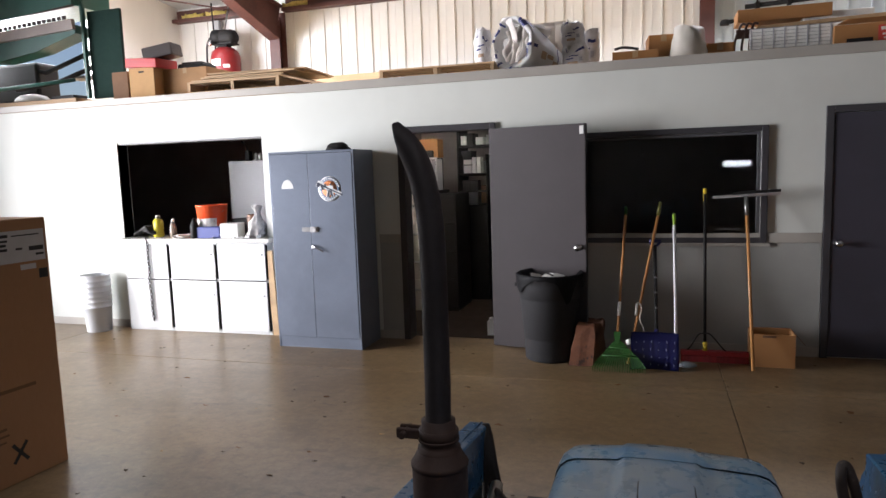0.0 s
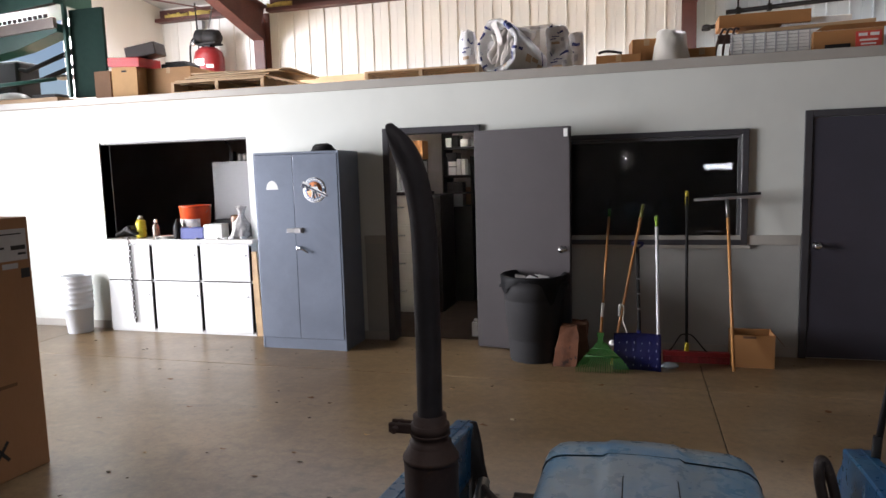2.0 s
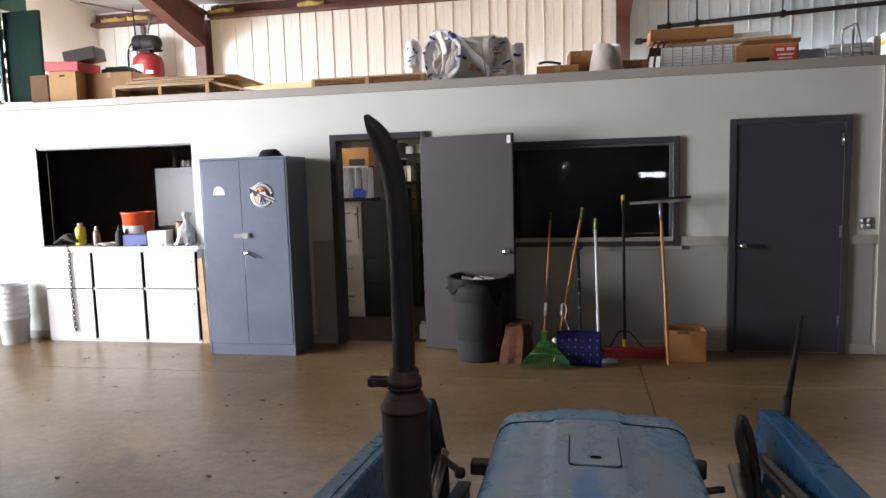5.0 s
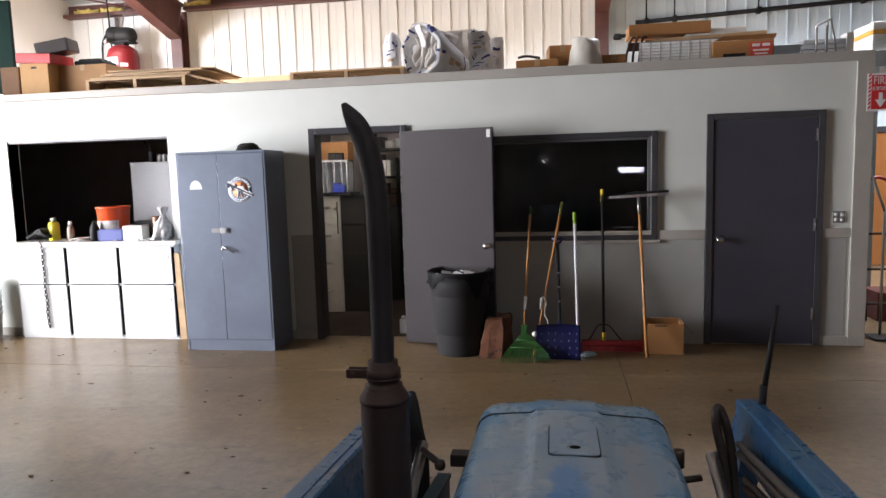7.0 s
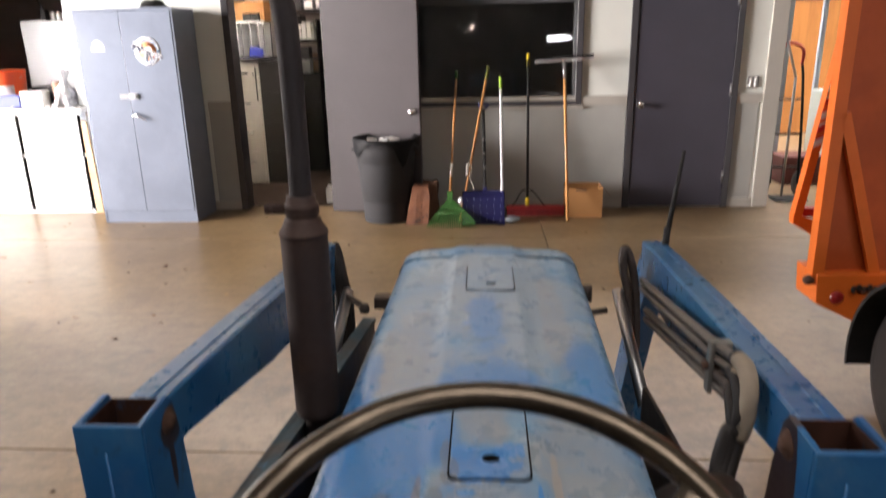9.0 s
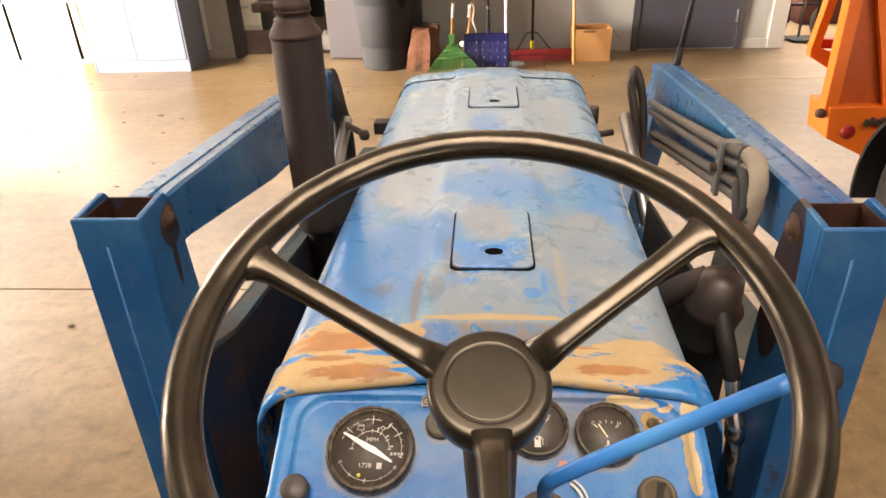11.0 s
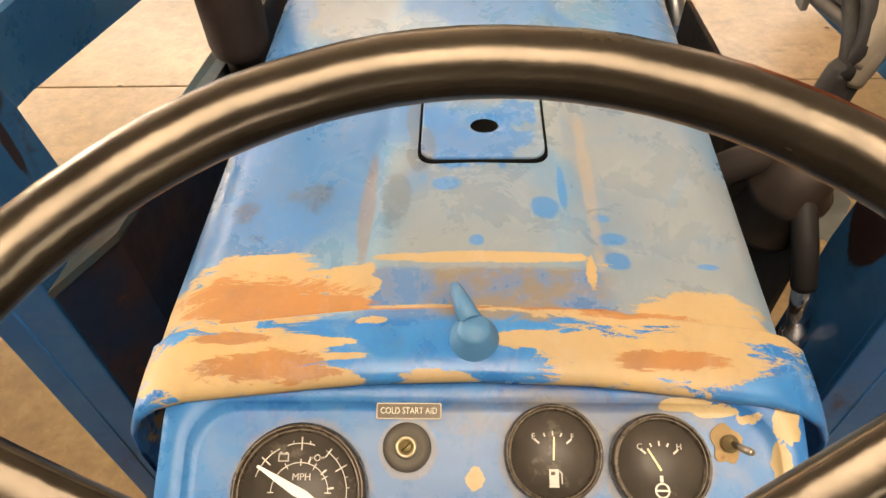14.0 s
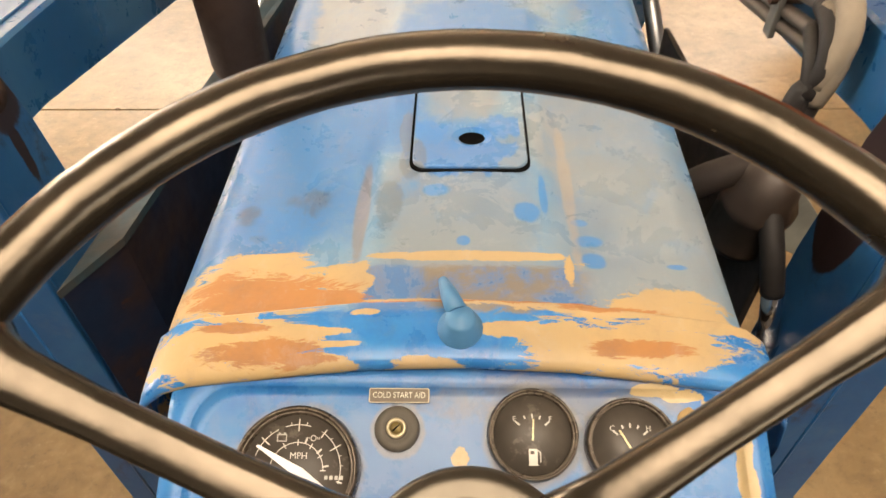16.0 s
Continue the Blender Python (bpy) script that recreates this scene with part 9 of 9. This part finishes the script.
letters("sign_lettering", "FIRE", 0.135, Matrix.Translation((4.21, 8.186, 2.545)) @ face, bpy.data.materials["white_sign"], sg)
letters("sign_lettering", "EXTINGUISHER", 0.056, Matrix.Translation((4.21, 8.186, 2.455)) @ face @ Matrix.Diagonal((0.70, 1.1, 1, 1)), bpy.data.materials["white_sign"], sg)
part("arrow", prism(B(), [(4.18, 8.186, 2.41), (4.24, 8.186, 2.41), (4.24, 8.186, 2.33), (4.30, 8.186, 2.33), (4.21, 8.186, 2.24), (4.12, 8.186, 2.33), (4.18, 8.186, 2.33)], (0, -0.0015, 0)), bpy.data.materials["white_sign"], sg)

# screwed to the end of the office wall, standing out past the corner
sg.matrix_basis = Matrix.Translation((3.10 + 0.3 * 0.50, WY - 0.0250 + 0.004 * 0.733, 2.06)) @ Matrix.Diagonal((0.50, 0.733, 0.733, 1))
bm = B()
box(bm, 5.10, 5.19, Y1 - 0.12, Y1 - 0.04, 0, 2.16)
box(bm, 6.06, 6.15, Y1 - 0.12, Y1 - 0.04, 0, 2.16)
box(bm, 5.19, 6.06, Y1 - 0.12, Y1 - 0.04, 2.07, 2.16)
d3 = structure("door_3", bm, DARKTRIM, "orange-brown wooden door in a dark frame", "door")
part("door_panel", box(B(), 5.19, 6.06, Y1 - 0.10, Y1 - 0.05, 0.01, 2.07, 0.003), surf("orange_brown_wood", (0.33, 0.13, 0.032), 0.45, vary=0.25, big=2, fine=25, stretch=(4, 4, 0.4)), d3)

ht = thing("hand_truck", (3.5, 6.45, 0), "black two-wheeled hand truck leaning on the wall", "hand truck")
for x in (3.33, 3.60):
    part("upright", tube(B(), curve_pts(((x, 6.38, 0.14), (x + 0.01, 6.48, 0.7), (x + 0.02, 6.60, 1.15), (x + 0.02, 6.66, 1.28)), 4), 0.014, 8), BLACK, ht)
for z, y in ((0.30, 6.41), (0.62, 6.465), (0.95, 6.54)):
    part("cross_bar", tube(B(), ((3.33, y, z), (3.61, y, z)), 0.011, 8), BLACK, ht)
part("toe_plate", box(B(), 3.32, 3.62, 6.15, 6.38, 0.015, 0.022), BLACK, ht)
for x in (3.28, 3.64):
    bm = B()
    lathe(bm, (x - 0.03, 6.44, 0.125), (1, 0, 0), ((0.06, 0), (0.11, 0.0), (0.125, 0.015), (0.125, 0.045), (0.11, 0.06), (0.06, 0.06)), 24)
    part("tyre", bm, HOSE, ht)
part("handle", tube(B(), curve_pts(((3.35, 6.66, 1.28), (3.36, 6.62, 1.42), (3.48, 6.60, 1.48), (3.60, 6.62, 1.42), (3.62, 6.66, 1.28)), 4), 0.016, 8), surf("red_grip", (0.40, 0.03, 0.03), 0.5), ht)
bm = B()
tube(bm, ((3.23, 6.20, 1.60), (3.42, 6.30, 1.18)), 0.012, 8)
tube(bm, ((3.42, 6.30, 1.18), (3.44, 6.34, 0.0)), 0.012, 8)
solid("grey_bent_rod", bm, STEEL, "grey bent steel rod leaning by the hand truck", "rod")
bm = B()
box(bm, 4.3, 5.0, 7.2, 7.9, 0.0, 0.95, 0.02)
box(bm, 4.34, 4.96, 7.17, 7.199, 0.1, 0.85, 0.01)
solid("pale_utility_box", bm, surf("pale_green_grey_box", (0.42, 0.45, 0.40), 0.5), "pale grey utility box against the wall", "box")
bm = B()
box(bm, 3.7, 4.15, 7.0, 7.4, 0.0, 0.30, 0.01)
solid("red_crate", bm, surf("dull_red_crate", (0.11, 0.02, 0.016), 0.6), "dull red plastic crate on the floor", "crate")

ORANGE = surf("orange_trailer_paint", (0.72, 0.15, 0.018), 0.45, vary=0.15, big=3, fine=40, spots=(0.35, 0.08, 0.03), spot_amount=0.70)
ORANGED = surf("scuffed_orange_sheet", (0.50, 0.095, 0.018), 0.5, vary=0.25, big=4, fine=30, bump=0.15, spots=(0.10, 0.045, 0.03), spot_amount=0.68)
tr = thing("orange_trailer", (2.6, 2.9, 0), "orange steel equipment trailer with a raised ramp", "trailer")


def bar(pts, w, d, name, material=ORANGE, label=""):
    bm = B()
    a = [Vector(p) for p in pts]
    loops = [[p + Vector(o) for o in ((-w / 2, -d / 2, 0), (w / 2, -d / 2, 0), (w / 2, d / 2, 0), (-w / 2, d / 2, 0))] for p in a]
    rings(bm, loops, smooth=False)
    return part(name, bm, material, tr, label)


bar(((1.932, 2.42, 0.52), (1.918, 2.42, 2.05)), 0.05, 0.06, "upright")
part("side_sheet", prism(B(), [(1.958, 2.44, 0.56), (2.9, 2.44, 0.56), (2.9, 2.44, 2.0), (1.945, 2.44, 2.0)], (0, 0.006, 0)), ORANGED, tr, "scuffed orange sheet side")
bar(((2.205, 2.405, 0.46), (1.945, 2.405, 1.26)), 0.045, 0.03, "strut")
bar(((2.036, 2.9, 0.70), (2.172, 2.9, 1.735), (2.21, 2.9, 2.02)), 0.04, 0.05, "ramp_bar")
for k in range(7):
    s = 0.33 + 0.063 * k
    x, z = 2.036 + 0.136 * s / 1.0, 0.70 + 1.035 * s
    part("reflective_strip", prism(B(), [(x - 0.02, 2.8735, z), (x + 0.02, 2.8735, z + 0.02), (x + 0.026, 2.8735, z + 0.055), (x - 0.014, 2.8735, z + 0.035)], (0, -0.0015, 0)), bpy.data.materials["white_sign"] if k % 2 == 0 else REDS, tr)
    part("reflective_strip", prism(B(), [(x - 0.014, 2.8735, z + 0.035), (x + 0.026, 2.8735, z + 0.055), (x + 0.028, 2.8735, z + 0.064), (x - 0.012, 2.8735, z + 0.048)], (0, -0.0015, 0)), REDS if k % 2 == 0 else bpy.data.materials["white_sign"], tr)
part("ramp_foot", prism(B(), [(2.015, 2.88, 0.715), (2.02, 2.88, 0.66), (2.17, 2.88, 0.57), (2.30, 2.88, 0.50), (2.30, 2.88, 0.58), (2.17, 2.88, 0.66)], (0, 0.05, 0), 0.003), ORANGE, tr)
part("ramp_cross_bar", box(B(), 2.05, 2.4, 2.905, 2.945, 0.69, 0.735, 0.003), REDS, tr)
part("end_box", prism(B(), [(1.922, 2.38, 0.565), (2.95, 2.38, 0.565), (2.95, 2.38, 0.30), (2.13, 2.38, 0.335), (1.934, 2.38, 0.43)], (0, 0.2, 0), 0.004), ORANGE, tr)
bm = B()
lathe(bm, (2.018, 2.38, 0.46), (0, -1, 0), ((0.030, 0), (0.030, 0.008), (0.024, 0.012), (0.0, 0.014)), 20)
part("red_lamp", bm, surf("red_lens", (0.30, 0.02, 0.02), 0.25), tr, "round red marker lamp")
bm = B()
lathe(bm, (1.915, 2.40, 0.535), (-1, 0, 0), ((0.02, 0), (0.022, 0.02), (0.016, 0.035), (0.0, 0.036)), 14)
part("pin", bm, RUSTBOLT, tr)
bm = B()
for k in range(5):
    lathe(bm, (2.08 + 0.022 * k, 2.372, 0.50 + 0.008 * (k % 2)), (0.3, -1, 0.2), ((0.012, 0), (0.017, 0.004), (0.012, 0.008)), 10)
part("chain", bm, IRON, tr, "short rusty chain")
bm = B()
lathe(bm, (2.035, 1.80, 0.33), (1, 0, 0), ((0.17, 0.0), (0.27, 0.0), (0.315, 0.015), (0.33, 0.05), (0.33, 0.15), (0.315, 0.19), (0.27, 0.2), (0.17, 0.2)), 40)
ty = part("tyre", bm, HOSE, tr, "black trailer tyre")
bm = B()
lathe(bm, (2.055, 1.80, 0.33), (1, 0, 0), ((0.0, 0.02), (0.06, 0.0), (0.08, 0.03), (0.15, 0.05), (0.175, 0.01), (0.175, 0.15), (0.0, 0.15)), 28)
part("rim", bm, STEEL, ty)
bm = B()
loops = []
for a in range(-13, 194, 9):
    u = Vector((0, math.cos(radians(a)), math.sin(radians(a))))
    c = Vector((1.985, 1.80, 0.33))
    loops.append([c + u * 0.375, c + u * 0.39, c + u * 0.39 + Vector((0.30, 0, 0)), c + u * 0.375 + Vector((0.30, 0, 0))])
rings(bm, loops, smooth=False)
part("fender", bm, BLACK, tr, "black fender")
part("bed", box(B(), 2.32, 4.4, 1.2, 2.36, 0.50, 0.60, 0.01), ORANGE, tr)
part("axle", tube(B(), ((2.2, 1.80, 0.33), (4.3, 1.80, 0.33)), 0.03, 10), IRON, tr)
bm = B()
lathe(bm, (4.22, 1.80, 0.33), (1, 0, 0), ((0.17, 0.0), (0.27, 0.0), (0.33, 0.05), (0.33, 0.15), (0.27, 0.2), (0.17, 0.2)), 40)
part("tyre", bm, HOSE, tr)

# roll-up door lights in the end wall, seen only as a reflection
bm = B()
box(bm, LT[0] - 0.04, LT[1] + 0.04, Y0 - 0.001, Y0 + 0.02, LT[2] - 0.04, LT[2])
box(bm, LT[0] - 0.04, LT[1] + 0.04, Y0 - 0.001, Y0 + 0.02, LT[3], LT[3] + 0.04)
structure("window_3", bm, DARKTRIM, "narrow window light in the end wall", "window")
part("pane", box(B(), LT[0], LT[1], Y0 - 0.06, Y0 - 0.05, LT[2], LT[3]), glow("bright_sky_pane", (0.95, 0.98, 1.0), 30.0), bpy.data.objects["window_3"])
# small lit lamp on the end wall, seen as a dot in the office window
wl = thing("bulkhead_light", (0.165, Y0, 1.89), "small lit bulkhead light on the end wall", "light")
part("lamp_base", box(B(), 0.125, 0.205, Y0 + 0.001, Y0 + 0.03, 1.85, 1.93, 0.006), WHITE, wl)
lathe(bm := B(), (0.165, Y0 + 0.031, 1.89), (0, 1, 0), ((0.0, 0.0), (0.034, 0.0), (0.036, 0.012), (0.026, 0.03), (0.0, 0.036)), 16)
part("lens", bm, glow("lamp_lens", (1.0, 0.95, 0.88), 60.0), wl)
# ground outside the doors
bm = B()
box(bm, -60, 60, -60, 60, -0.26, -0.21)
structure("ground", bm, surf("gravel_yard", (0.34, 0.31, 0.27), 0.9, vary=0.3, big=0.4, fine=12, bump=0.5), "pale gravel yard outside the building", "ground")

# crumbs of leaf and grit scattered over the slab
r4 = random.Random(11)
bm = B()
for k in range(150):
    x, y = r4.uniform(-5.6, 3.0), r4.uniform(1.2, 5.85)
    s, a = r4.uniform(0.005, 0.016), r4.uniform(0, 6.28)
    vs = []
    for j in range(5):
        u = a + 6.283 * j / 5
        q = s * r4.uniform(0.5, 1.2)
        vs.append(bm.verts.new((x + q * 1.5 * math.cos(u), y + q * math.sin(u), 0.0025 + r4.uniform(0, 0.35) * s)))
    top = bm.verts.new((x, y, 0.004 + s * r4.uniform(0.2, 0.6)))
    for j in range(5):
        bm.faces.new((vs[j], vs[(j + 1) % 5], top))
    bm.faces.new(vs[::-1])
crumbs = solid("floor_litter", bm, surf("dry_leaf_crumbs", (0.085, 0.055, 0.028), 0.8, vary=0.5, big=3, fine=30, spots=(0.24, 0.19, 0.10), spot_amount=0.56), "dry leaf crumbs and grit scattered on the slab", "litter", "stuff")

# ---------------------------------------------------------------- floor slabs between the sawn joints
xs = [X0 - 0.3, -5.6, 0.982, 7.5, X1 + 0.3]
ys = [Y0 - 0.3, -4.4, 1.83, 4.93, Y1 + 0.3]
for i in range(len(xs) - 1):
    for j in range(len(ys) - 1):
        part("slab", box(B(), xs[i] + 0.003, xs[i + 1] - 0.003, ys[j] + 0.003, ys[j + 1] - 0.003, -0.15, 0.0, 0.002, seg=1), FLOOR, floor)
